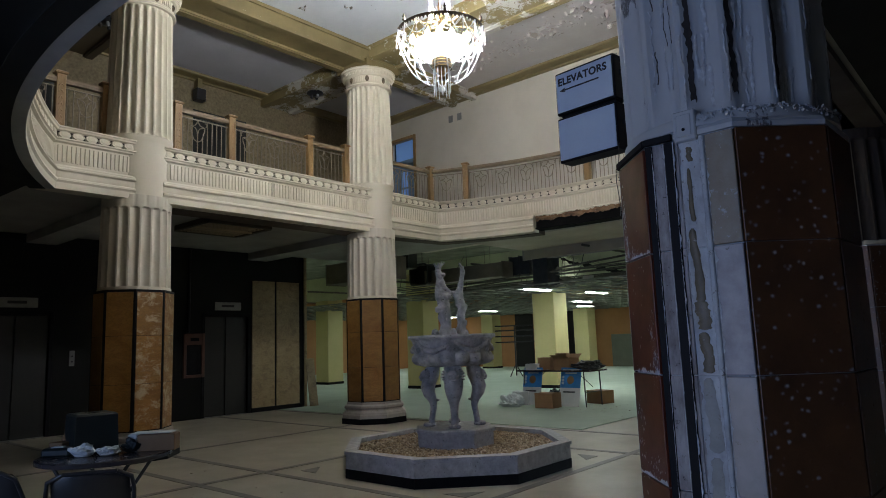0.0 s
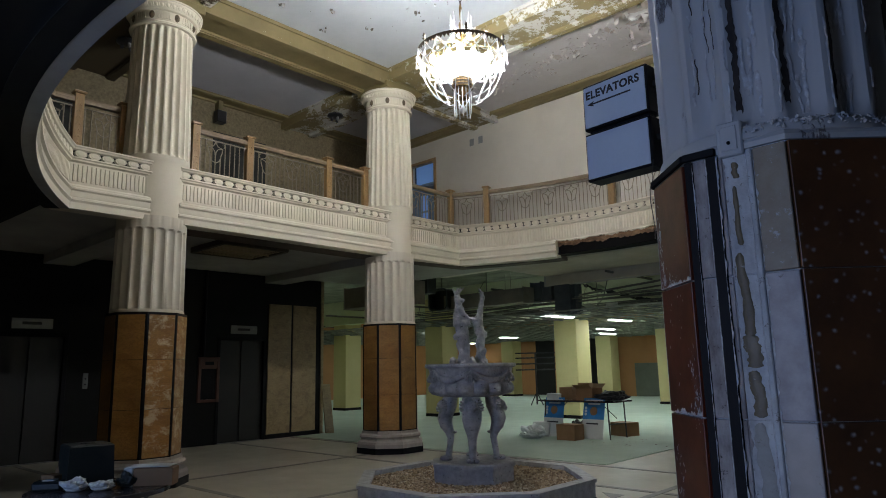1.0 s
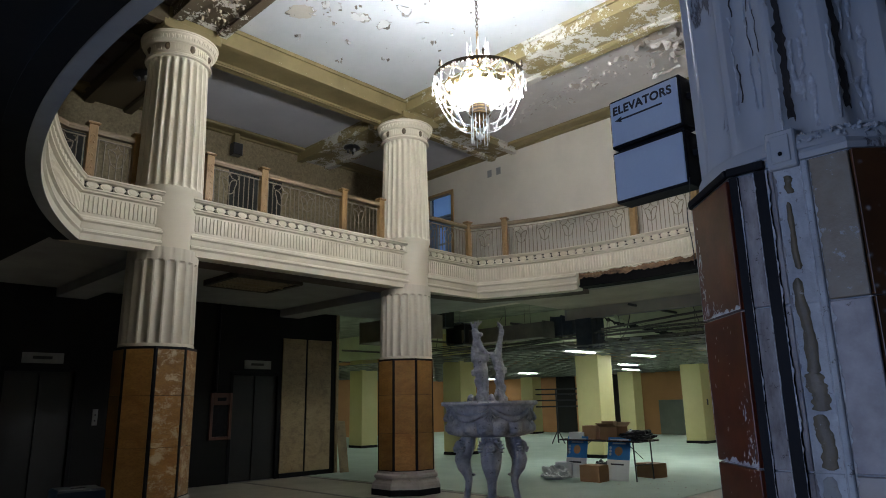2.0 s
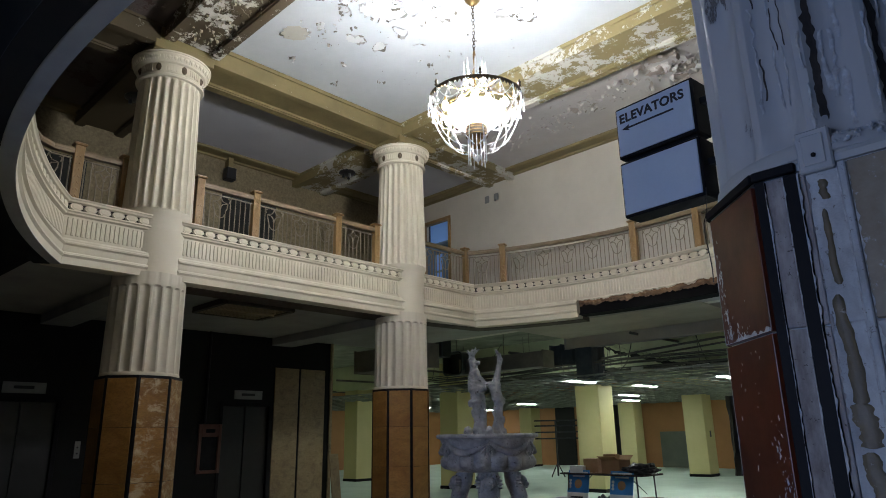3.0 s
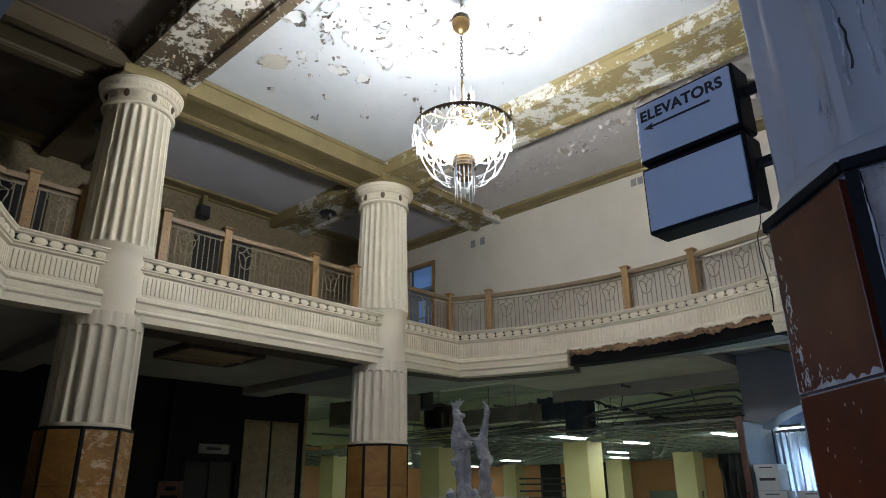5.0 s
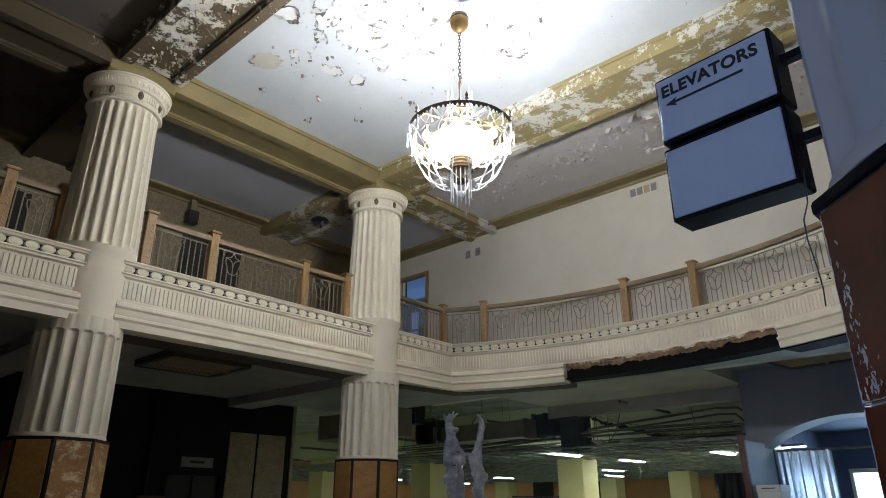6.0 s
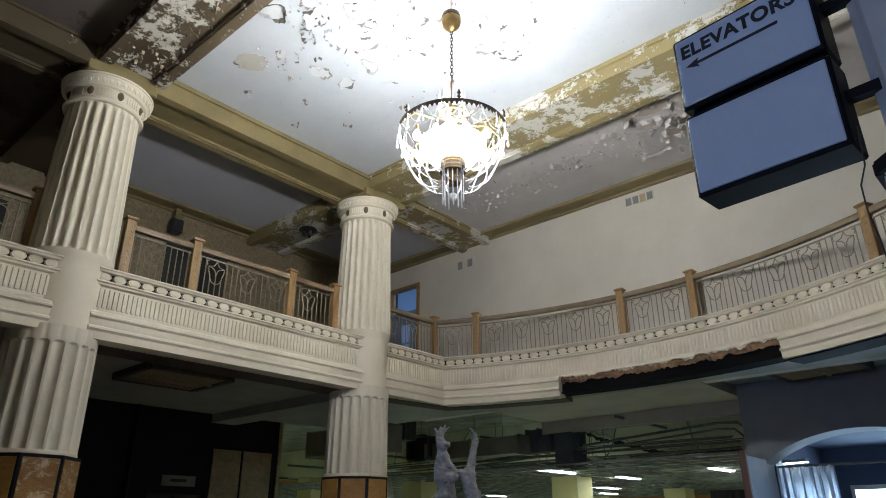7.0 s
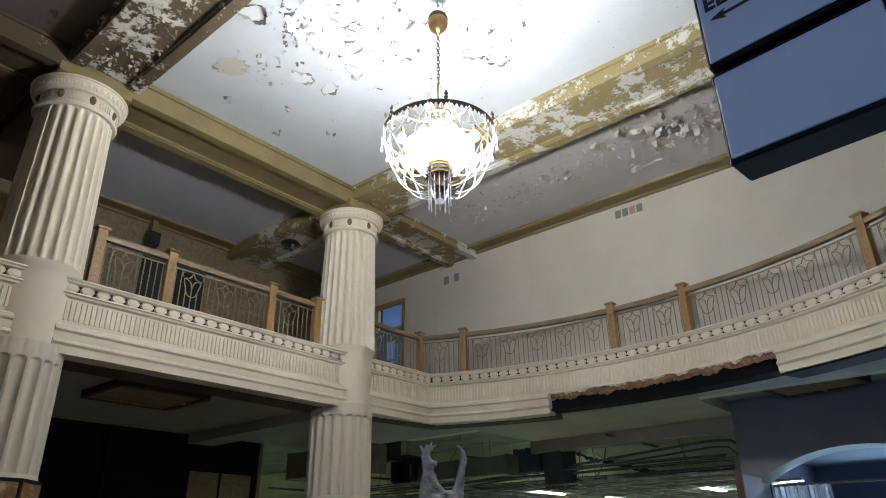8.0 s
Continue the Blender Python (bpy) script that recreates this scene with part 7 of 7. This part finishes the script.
def poster(x, label):
    th = thing("poster", label, "poster", TABLE @ pose(x, -0.4, -0.745, -14, 0, 2), "posters on the table front")
    part("sheet", boxed(-0.24, -0.004, 0.02, 0.24, 0.0, 0.4, 0), WHITE_CARD, th, "white lower half")
    b = part("blue_field", boxed(-0.24, -0.008, 0.4, 0.24, -0.001, 0.82), BLUE_PRINT, th, "blue printed upper half")
    part("title_bar", boxed(-0.2, -0.0095, 0.74, 0.2, -0.0085, 0.785), WHITE_CARD, b)
    part("title_bar", boxed(-0.14, -0.0095, 0.69, 0.14, -0.0085, 0.715), WHITE_CARD, b)
    part("picture", lathe([(0.085, -0.0012), (0.085, 0.0)], 20), CARD, b, "brown round picture").matrix_local = pose(0.0, -0.0085, 0.56, 90, 0, 0)
    for i in range(3):
        part("badge", lathe([(0.028, -0.0012), (0.028, 0.0)], 14), WHITE_CARD, b).matrix_local = pose(-0.18, -0.0085, 0.5 + 0.06 * i, 90, 0, 0)
    part("print_bar", boxed(-0.16, -0.0055, 0.3, 0.12, -0.0045, 0.33), INK, th)


poster(-0.55, "blue and white poster sheet hanging from the table edge")
poster(0.42, "blue and white poster sheet hanging from the table edge")
bt = thing("bottle", "small red capped bottle under the table", "bottle", pose(-8.05, 12.75, 0.012))
part("body", lathe([(0.04, 0), (0.042, 0.02), (0.042, 0.2), (0.016, 0.26), (0.016, 0.29)], 16), dull("amber_bottle", (0.24, 0.1, 0.04), (0.2, 0.08, 0.03), 0.25), bt, "", True)
part("cap", lathe([(0.018, 0.29), (0.018, 0.32)], 12), RED_WOOD, bt)
# rack with four arms on crossed feet
rk = thing("display_rack", "black metal display rack with four arms on crossed feet", "rack", pose(-15.0, 21.2, 0, 0, 0, 35))
part("pole", tube([(0, 0, 0.05), (0, 0, 1.95)], 0.03, 8), BLACK_PLASTIC, rk)
for z in (1.3, 1.52, 1.74, 1.92):
    part("arm", boxed(-0.75, -0.03, z, 0.9, 0.03, z + 0.05, 0.005), BLACK_PLASTIC, rk)
part("second_pole", tube([(0.8, 0, 1.3), (0.8, 0, 1.96)], 0.02, 8), BLACK_PLASTIC, rk)
for a in (0, 90, 180, 270):
    part("foot", tube([(0, 0, 0.5), (0.32 * math.cos(radians(a + 45)), 0.32 * math.sin(radians(a + 45)), 0.03)], 0.018, 6), BLACK_PLASTIC, rk)

# ---------- round table, bin and folding chairs in the dark corner ----------
RTX, RTY = -4.91, 2.015
rt = thing("round_table", "round dark tabletop on a folding frame", "table", pose(RTX, RTY, 0, 0, 0, 41))
part("tabletop", lathe([(0.4, 0.715), (0.42, 0.72), (0.42, 0.745), (0.41, 0.75)], 48), TABLE_TOP, rt)
for s in (-1, 1):
    for q in (-1, 1):
        part("leg", tube([(s * 0.27, q * 0.2, 0.0), (-s * 0.04, q * 0.2, 0.4), (-s * 0.26, q * 0.19, 0.72)], 0.012, 8), BLACK_PLASTIC, rt, "", 80)
T2 = 0.7505


def on_table(u, d, turn=0.0):
    """A pose on the round table: u along its width, d deeper into the room."""
    return pose(RTX + 0.75 * u - 0.66 * d, RTY + 0.66 * u + 0.75 * d, T2, 0, 0, 41 + turn)


bn = thing("bin", "dark teal plastic bin turned upside down on the table", "bin", on_table(-0.17, 0.13, 43))
rings(bm := bmesh.new(), [[(a, b, z), (-a, b, z), (-a, -b, z), (a, -b, z)] for a, b, z in ((0.14, 0.14, 0.0), (0.148, 0.148, 0.0), (0.148, 0.148, 0.025), (0.14, 0.14, 0.03), (0.132, 0.132, 0.25), (0.122, 0.122, 0.262))])
part("body", bm, TEAL_BIN, bn)
part("top_recess", boxed(-0.04, -0.03, 0.262, 0.04, 0.03, 0.267, 0.002), BLACK_PLASTIC, bn)
crumple("cloth", "crumpled white cloth on the round table", "cloth", on_table(-0.09, -0.12, 20), (0.075, 0.055, 0.075), POLY, 31)
crumple("paper", "crumpled white paper on the round table", "paper", on_table(0.07, -0.1, 50), (0.075, 0.05, 0.06), POLY, 17)
crumple("rag", "dark rag bundled on the round table", "cloth", on_table(0.17, 0.02, 10), (0.06, 0.05, 0.09), TEAL_BIN, 23)
bx = thing("carton", "long brown carton on the round table", "box", on_table(0.3, 0.08, 6))
part("body", boxed(-0.1, -0.06, 0, 0.15, 0.06, 0.11, 0.004), CARD, bx)
part("white_wrap", boxed(-0.16, -0.065, -0.0, -0.1, 0.065, 0.115, 0.006), WHITE_CARD, bx)
part("loose_sheet", boxed(-0.14, -0.07, 0.118, 0.13, 0.07, 0.122), WHITE_CARD, bx)
bx = thing("carton", "small open brown carton on the round table", "box", on_table(-0.33, 0.05, -20))
part("body", boxed(-0.06, -0.05, 0, 0.06, 0.05, 0.08, 0.004), CARD, bx)
part("flap", boxed(-0.06, 0, 0, 0.06, 0.12, 0.004), CARD, bx).matrix_local = pose(0, 0.05, 0.08, 62, 0, 0)
bg = thing("case", "low black case on the round table", "case", on_table(-0.28, -0.08, 10))
part("body", boxed(-0.09, -0.05, 0, 0.09, 0.05, 0.06, 0.015), TEAL_BIN, bg)
part("folded_paper", boxed(-0.03, -0.03, 0.0605, 0.04, 0.03, 0.066), WHITE_CARD, bg)


def folding_chair(m):
    th = thing("folding_chair", "black folding chair with a padded back by the round table", "chair", m, "folding chairs")
    for s in (-1, 1):
        part("back_frame", tube([(s * 0.2, 0.3, 0.0), (s * 0.2, 0.05, 0.42), (s * 0.21, -0.12, 0.7), (s * 0.2, -0.15, 0.77), (s * 0.13, -0.165, 0.805)], 0.011, 8), BLACK_PLASTIC, th, "", 80)
        part("leg", tube([(s * 0.19, -0.2, 0.0), (s * 0.19, 0.22, 0.44)], 0.011, 8), BLACK_PLASTIC, th, "", 80)
    part("top_bar", tube([(-0.13, -0.165, 0.805), (0.13, -0.165, 0.805)], 0.011, 8), BLACK_PLASTIC, th, "", 80)
    part("seat", boxed(-0.19, -0.1, 0.43, 0.19, 0.28, 0.46, 0.012), BLACK_PLASTIC, th)
    bm = bmesh.new()
    loops = []
    for j, (z, y) in enumerate(((0.58, -0.06), (0.6, -0.085), (0.7, -0.13), (0.77, -0.158), (0.795, -0.162))):
        w = 0.19 if 0 < j < 4 else 0.165
        loops.append([(w * math.cos(a) if abs(math.cos(a)) > 0.2 else w * math.cos(a), y + 0.03 * math.sin(a) - 0.03 * math.cos(a) ** 2 * -1, z) for a in [2 * math.pi * i / 20 for i in range(20)]])
    rings(bm, loops)
    part("backrest", bm, BLACK_PLASTIC, th, "", True)
    part("cross_bar", tube([(-0.19, -0.13, 0.08), (0.19, -0.13, 0.08)], 0.008, 6), BLACK_PLASTIC, th, "", 80)
    return th


fcx = folding_chair(pose(-4.02, 1.6, 0, 0, 0, 60))
copy_thing(fcx, pose(-4.52, 1.3, 0, 0, 0, 35))

# ---------- floor inlays ----------


def inlay(pts, label="dark band inlaid in the terrazzo"):
    bm = bmesh.new()
    poly(bm, pts, -0.001, 0.0035)
    return tagged(new("floor_inlay", mesh("floor_inlay", bm, DARK_STRIP)), label, "floor inlay", "", "structure")


def band(x0, y0, x1, y1, w=0.09):
    d = Vector((x1 - x0, y1 - y0)).normalized() * 1.0
    nx, ny = -d.y * w / 2, d.x * w / 2
    inlay([(x0 + nx, y0 + ny), (x1 + nx, y1 + ny), (x1 - nx, y1 - ny), (x0 - nx, y0 - ny)])


for x in (-9.45, -6.93, -3.9, -2.6):
    band(x, 0.8, x, 9.25)
for y in (3.8, 4.62, 7.75, 9.2):
    for a, b in ((-13.3, -9.5), (-9.4, -6.98), (-6.88, -3.95), (-3.85, -2.65)):
        band(a, y, b, y)
for (x, y, s) in ((-6.62, 4.9, 1), (-4.15, 4.9, 2), (-6.62, 7.4, 3), (-4.15, 7.4, 4)):
    c = 0.28
    sx, sy = {1: (1, 1), 2: (-1, 1), 3: (1, -1), 4: (-1, -1)}[s]
    inlay([(x, y), (x + sx * c, y), (x, y + sy * c)] if sx * sy > 0 else [(x, y), (x, y + sy * c), (x + sx * c, y)], "dark triangle inlaid in the terrazzo")

# ---------- window behind the camera ----------
wn = tagged(thing("window_2", "wide shop window in the south wall", "window"), kind="structure")
for x in (-4.6, -3.38, -2.16):
    part("mullion", boxed(x, Y0 - 0.14, 0.6, x + 0.06, Y0 - 0.06, 3.2, 0.004), BLACK_TRIM, wn)
part("sill", boxed(-4.6, Y0 - 0.2, 0.6, -2.1, Y0 + 0.03, 0.63, 0.004), BLACK_TRIM, wn)

# ---------- paint coming off the ceilings ----------
def mixed_flake(name, *stops):
    n = Nodes(name)
    isl = n.add("ShaderNodeNewGeometry").outputs["Random Per Island"]
    col = n.mix(n.math("MULTIPLY", n.noise(30, 4, 0.7), 0.5), n.ramp(isl, *stops), (0.2, 0.17, 0.14))
    return n.done(col, 0.75)


FLAKE = mixed_flake("curled_paint_flake", (0.0, (0.1, 0.085, 0.07)), (0.45, (0.22, 0.19, 0.16)), (0.6, (0.36, 0.35, 0.33)), (1.0, (0.5, 0.5, 0.49)))
FLAKE_GREY = mixed_flake("curled_grey_flake", (0.0, (0.34, 0.3, 0.26)), (0.4, (0.54, 0.5, 0.46)), (1.0, (0.68, 0.65, 0.61)))
FLAKE_OLIVE = dull("curled_olive_flake", (0.2, 0.16, 0.08), (0.5, 0.45, 0.36), 0.7, 14, 60, 0.1)
BARE = dull("bare_ceiling_plaster", (0.45, 0.41, 0.34), (0.41, 0.37, 0.3), 0.8, 3, 60, 0.2)
BARE_PALE = dull("lower_paint_coat", (0.54, 0.54, 0.52), (0.5, 0.5, 0.47), 0.75, 3, 60, 0.1)
BARE_GREY = dull("bare_grey_plaster", (0.44, 0.38, 0.33), (0.39, 0.33, 0.28), 0.8, 3, 60, 0.2)
rg = random.Random(77)


class Peel:
    """Gathers curls and lips of one ceiling into one mesh."""

    def __init__(self):
        self.v, self.f = [], []

    def curl(self, x, y, z, s, w, a, bend):
        b, n = len(self.v), 4
        px, pz, t = 0.0, 0.0, 0.05
        for i in range(n + 1):
            for sg in (-1, 1):
                ly = sg * w / 2 * (1 - 0.5 * i / n * rg.random()) + rg.uniform(-0.12, 0.12) * w
                self.v.append((x + px * math.cos(a) - ly * math.sin(a), y + px * math.sin(a) + ly * math.cos(a), z - pz))
            t += bend / n
            px += s / n * math.cos(t)
            pz += s / n * math.sin(t)
        for i in range(n):
            self.f.append((b + 2 * i, b + 2 * i + 1, b + 2 * i + 3, b + 2 * i + 2))

    def lip(self, pts, c, z, h, lean):
        """A strip standing down along an edge, leaning away from the middle c."""
        b = len(self.v)
        m = len(pts)
        for i, (x, y) in enumerate(pts):
            k = math.sin(math.pi * (i + 0.35) / (m - 0.3)) * rg.uniform(0.55, 1.1)
            d = Vector((x - c[0], y - c[1])).normalized()
            self.v.append((x, y, z))
            self.v.append((x + d.x * lean * k * 0.6, y + d.y * lean * k * 0.6, z - h * k * 0.7))
            self.v.append((x + d.x * lean * k * 1.3, y + d.y * lean * k * 1.3, z - h * k))
        for i in range(m - 1):
            for j in (0, 1):
                self.f.append((b + 3 * i + j, b + 3 * i + j + 1, b + 3 * i + 3 + j + 1, b + 3 * i + 3 + j))

    def done(self, mat, label):
        data = bpy.data.meshes.new("paint_flakes")
        data.from_pydata(self.v, [], self.f)
        data.materials.append(mat)
        return tagged(new("paint_flakes", data), label, "paint flakes", "", "stuff")


def outline(x, y, rx, ry, seed, n=36):
    pts = []
    turn = seed * 1.7
    for i in range(n):
        a = 2 * math.pi * i / n
        k = 1 + 0.45 * noise.noise((math.cos(a) * 1.3 + seed, math.sin(a) * 1.3, seed)) + 0.28 * noise.noise((math.cos(a) * 5 + seed, math.sin(a) * 5, 0))
        u, v = rx * k * math.cos(a), ry * k * math.sin(a)
        pts.append((x + u * math.cos(turn) - v * math.sin(turn), y + u * math.sin(turn) + v * math.cos(turn)))
    return pts


def shed(peel, x, y, rx, ry, z, seed, mat, h, share, lean):
    """A place where a sheet of paint has let go: the bare patch and the lips along parts of its edge."""
    pts = outline(x, y, rx, ry, seed)
    if mat:
        bm = bmesh.new()
        poly(bm, pts, z - 0.003, z + 0.002)
        tagged(new("bare_patch", mesh("bare_patch", bm, mat)), "bare patch where the ceiling paint has fallen", "patch", "", "structure")
    i = rg.randrange(6)
    n = len(pts)
    end = i + n
    while i < end:
        m = rg.randint(3, 9)
        if rg.random() < share:
            peel.lip([pts[(i + j) % n] for j in range(m + 1)], (x, y), z, h * rg.uniform(0.5, 1.2), lean * rg.choice((1, 1, -1)))
        i += m


main = Peel()
for k, (x, y, rx, ry, mat, h, share) in enumerate((
        (-8.0, 5.33, 0.21, 0.16, BARE, 0.035, 0.8), (-7.59, 5.47, 0.09, 0.06, BARE_PALE, 0.035, 0.6), (-7.02, 4.95, 0.16, 0.1, BARE_PALE, 0.08, 0.9),
        (-6.75, 5.35, 0.2, 0.13, BARE_PALE, 0.06, 0.8), (-7.5, 6.03, 0.17, 0.1, BARE_PALE, 0.045, 0.7), (-6.55, 5.15, 0.16, 0.1, None, 0.06, 0.8),
        (-6.3, 5.7, 0.22, 0.14, None, 0.05, 0.65), (-6.72, 6.02, 0.2, 0.12, BARE_PALE, 0.05, 0.7), (-6.92, 6.38, 0.14, 0.08, None, 0.05, 0.7),
        (-5.95, 6.1, 0.22, 0.14, None, 0.05, 0.65), (-5.6, 5.6, 0.26, 0.16, None, 0.05, 0.65), (-5.1, 5.9, 0.24, 0.13, None, 0.05, 0.6),
        (-5.9, 5.1, 0.2, 0.12, None, 0.06, 0.8), (-5.3, 5.15, 0.2, 0.13, None, 0.06, 0.7), (-4.7, 5.5, 0.22, 0.13, None, 0.05, 0.6), (-4.6, 6.5, 0.24, 0.14, None, 0.05, 0.55),
        (-5.2, 6.8, 0.2, 0.12, None, 0.04, 0.55), (-4.1, 6.0, 0.2, 0.13, None, 0.05, 0.6), (-7.42, 6.41, 0.12, 0.07, BARE_PALE, 0.045, 0.7), (-7.05, 5.45, 0.1, 0.07, None, 0.06, 0.8), (-7.02, 6.83, 0.1, 0.06, None, 0.03, 0.5), (-6.2, 6.5, 0.18, 0.1, None, 0.045, 0.6),
        (-5.52, 7.12, 0.16, 0.1, None, 0.05, 0.7), (-5.22, 7.06, 0.14, 0.09, None, 0.045, 0.7), (-5.42, 7.42, 0.15, 0.08, None, 0.045, 0.7), (-6.85, 5.7, 0.14, 0.1, BARE_PALE, 0.05, 0.7), (-6.5, 6.12, 0.16, 0.09, None, 0.04, 0.7), (-6.38, 5.86, 0.12, 0.08, None, 0.05, 0.8), (-5.6, 6.2, 0.2, 0.12, None, 0.05, 0.6))):
    shed(main, x, y, rx, ry, CEIL, k + 2.3, mat, h * 0.9, share, 0.02)
for cx, cy, n, sp in ((-8.72, 6.55, 7, 0.06), (-8.17, 6.31, 4, 0.04), (-8.17, 7.04, 4, 0.05), (-7.2, 7.3, 5, 0.06), (-8.58, 5.66, 4, 0.06), (-6.9, 5.5, 22, 0.3), (-5.5, 5.5, 26, 0.6), (-6.2, 6.0, 14, 0.5), (-6.9, 5.0, 6, 0.2), (-7.6, 5.6, 14, 0.2), (-6.7, 7.4, 10, 0.4), (-5.4, 6.9, 12, 0.5)):
    for i in range(n):
        x, y = rg.gauss(cx, sp), rg.gauss(cy, sp * 0.7)
        if -9.0 < x < -1.7 and 4.8 < y < 8.3:
            main.curl(x, y, CEIL, rg.uniform(0.025, 0.075), rg.uniform(0.02, 0.06), rg.uniform(0, 6.3), rg.uniform(1.4, 3.0))
for i in range(220):
    x, y = rg.uniform(-8.9, -1.8), rg.uniform(4.85, 8.25)
    main.curl(x, y, CEIL, rg.uniform(0.006, 0.022), rg.uniform(0.005, 0.015), rg.uniform(0, 6.3), rg.uniform(0.5, 2.0))
main.done(FLAKE, "lips and curls of white paint hanging from the ceiling")

north = Peel()
ZN = CEIL - 0.02
for k, (x, y, rx, ry, mat, h, share) in enumerate((
        (-4.55, 9.72, 0.28, 0.14, BARE_GREY, 0.07, 0.5), (-4.95, 9.7, 0.2, 0.1, BARE_GREY, 0.06, 0.6), (-4.75, 10.1, 0.22, 0.14, BARE_GREY, 0.08, 0.7),
        (-4.3, 10.25, 0.18, 0.12, BARE_GREY, 0.09, 0.8), (-4.6, 10.5, 0.14, 0.1, BARE_GREY, 0.09, 0.8), (-4.0, 10.05, 0.16, 0.09, None, 0.09, 0.7),
        (-3.75, 10.4, 0.2, 0.12, BARE_GREY, 0.09, 0.7), (-4.1, 10.75, 0.16, 0.08, None, 0.08, 0.8), (-3.5, 10.0, 0.15, 0.1, None, 0.1, 0.7),
        (-3.3, 10.6, 0.2, 0.12, BARE_GREY, 0.08, 0.7), (-5.3, 10.05, 0.12, 0.07, BARE_GREY, 0.05, 0.6), (-5.1, 10.9, 0.25, 0.04, None, 0.06, 0.7),
        (-6.5, 10.25, 0.12, 0.08, BARE_GREY, 0.04, 0.6), (-6.2, 10.1, 0.08, 0.05, None, 0.04, 0.6))):
    shed(north, x, y, rx, ry, ZN, k + 40.7, mat, h, share, 0.045)
for cx, cy, n, sp in ((-4.4, 10.2, 80, 0.4), (-3.6, 10.3, 70, 0.4), (-5.6, 10.1, 60, 0.35), (-8.3, 10.3, 50, 0.4), (-6.9, 10.3, 50, 0.4), (-6.4, 10.25, 40, 0.22), (-7.1, 10.35, 26, 0.18), (-7.9, 10.45, 22, 0.15), (-5.2, 10.7, 16, 0.2), (-3.4, 10.4, 30, 0.4), (-2.6, 10.2, 30, 0.4)):
    for i in range(n):
        x, y = rg.gauss(cx, sp), rg.gauss(cy, sp * 0.6)
        if -8.9 < x < -1.8 and 9.4 < y < 11.6:
            north.curl(x, y, ZN, rg.uniform(0.025, 0.09), rg.uniform(0.02, 0.06), rg.uniform(0, 6.3), rg.uniform(0.3, 1.3))
# long sheets hanging by one edge
for i in range(64):
    x, y = rg.gauss(-4.1, 0.85), rg.gauss(10.3, 0.45)
    if -8.9 < x < -1.8 and 9.45 < y < 11.35:
        north.curl(x, y, ZN, rg.uniform(0.08, 0.2), rg.uniform(0.05, 0.14), rg.uniform(0, 6.3), rg.uniform(0.5, 2.2))
north.done(FLAKE_GREY, "lips and curls of grey paint hanging from the ceiling")

beams = Peel()
for i in range(420):
    beams.curl(rg.uniform(-8.9, -1.8), rg.uniform(4.02, 4.56), CEIL - 0.18, rg.uniform(0.02, 0.08), rg.uniform(0.015, 0.05), rg.uniform(0, 6.3), rg.uniform(0.8, 2.8))
for i in range(150):
    beams.curl(rg.uniform(-8.9, -1.8), rg.uniform(8.55, 9.1), CEIL - 0.18, rg.uniform(0.015, 0.06), rg.uniform(0.01, 0.035), rg.uniform(0, 6.3), rg.uniform(0.8, 2.6))
for i in range(70):
    beams.curl(rg.uniform(-12, -10.1), rg.uniform(8.55, 9.1), CEIL - 0.18, rg.uniform(0.015, 0.06), rg.uniform(0.01, 0.035), rg.uniform(0, 6.3), rg.uniform(0.8, 2.6))
for i in range(90):
    x = BX + 0.36 + rg.uniform(-0.05, 0.06)
    beams.curl(x, rg.uniform(4.8, 11.6), CEIL - 0.26, rg.uniform(0.008, 0.03), rg.uniform(0.006, 0.02), rg.uniform(0, 6.3), rg.uniform(0.8, 2.6))
beams.done(FLAKE_OLIVE, "curls of olive paint hanging from the beams")

# crumbs of plaster on the carpet's edge and the terrazzo
cm = bmesh.new()
for i in range(60):
    x, y = rg.gauss(-6.3, 0.8), rg.gauss(12.0, 0.5)
    if i % 3 == 0:
        x, y = rg.uniform(-9.0, -5.0), rg.uniform(3.2, 4.6)
    s = rg.uniform(0.006, 0.02)
    m = Matrix.Translation((x, y, (0.012 if y > 9.3 else 0.0) + s * 0.2)) @ Matrix.Rotation(rg.uniform(0, 3), 4, "Z") @ Matrix.Diagonal((s, s * 0.7, s * 0.3, 1))
    bmesh.ops.create_icosphere(cm, subdivisions=1, radius=1.0, matrix=m)
tagged(new("plaster_crumbs", mesh("plaster_crumbs", cm, BARE)), "small crumbs of fallen plaster on the floor", "crumbs", "", "stuff")
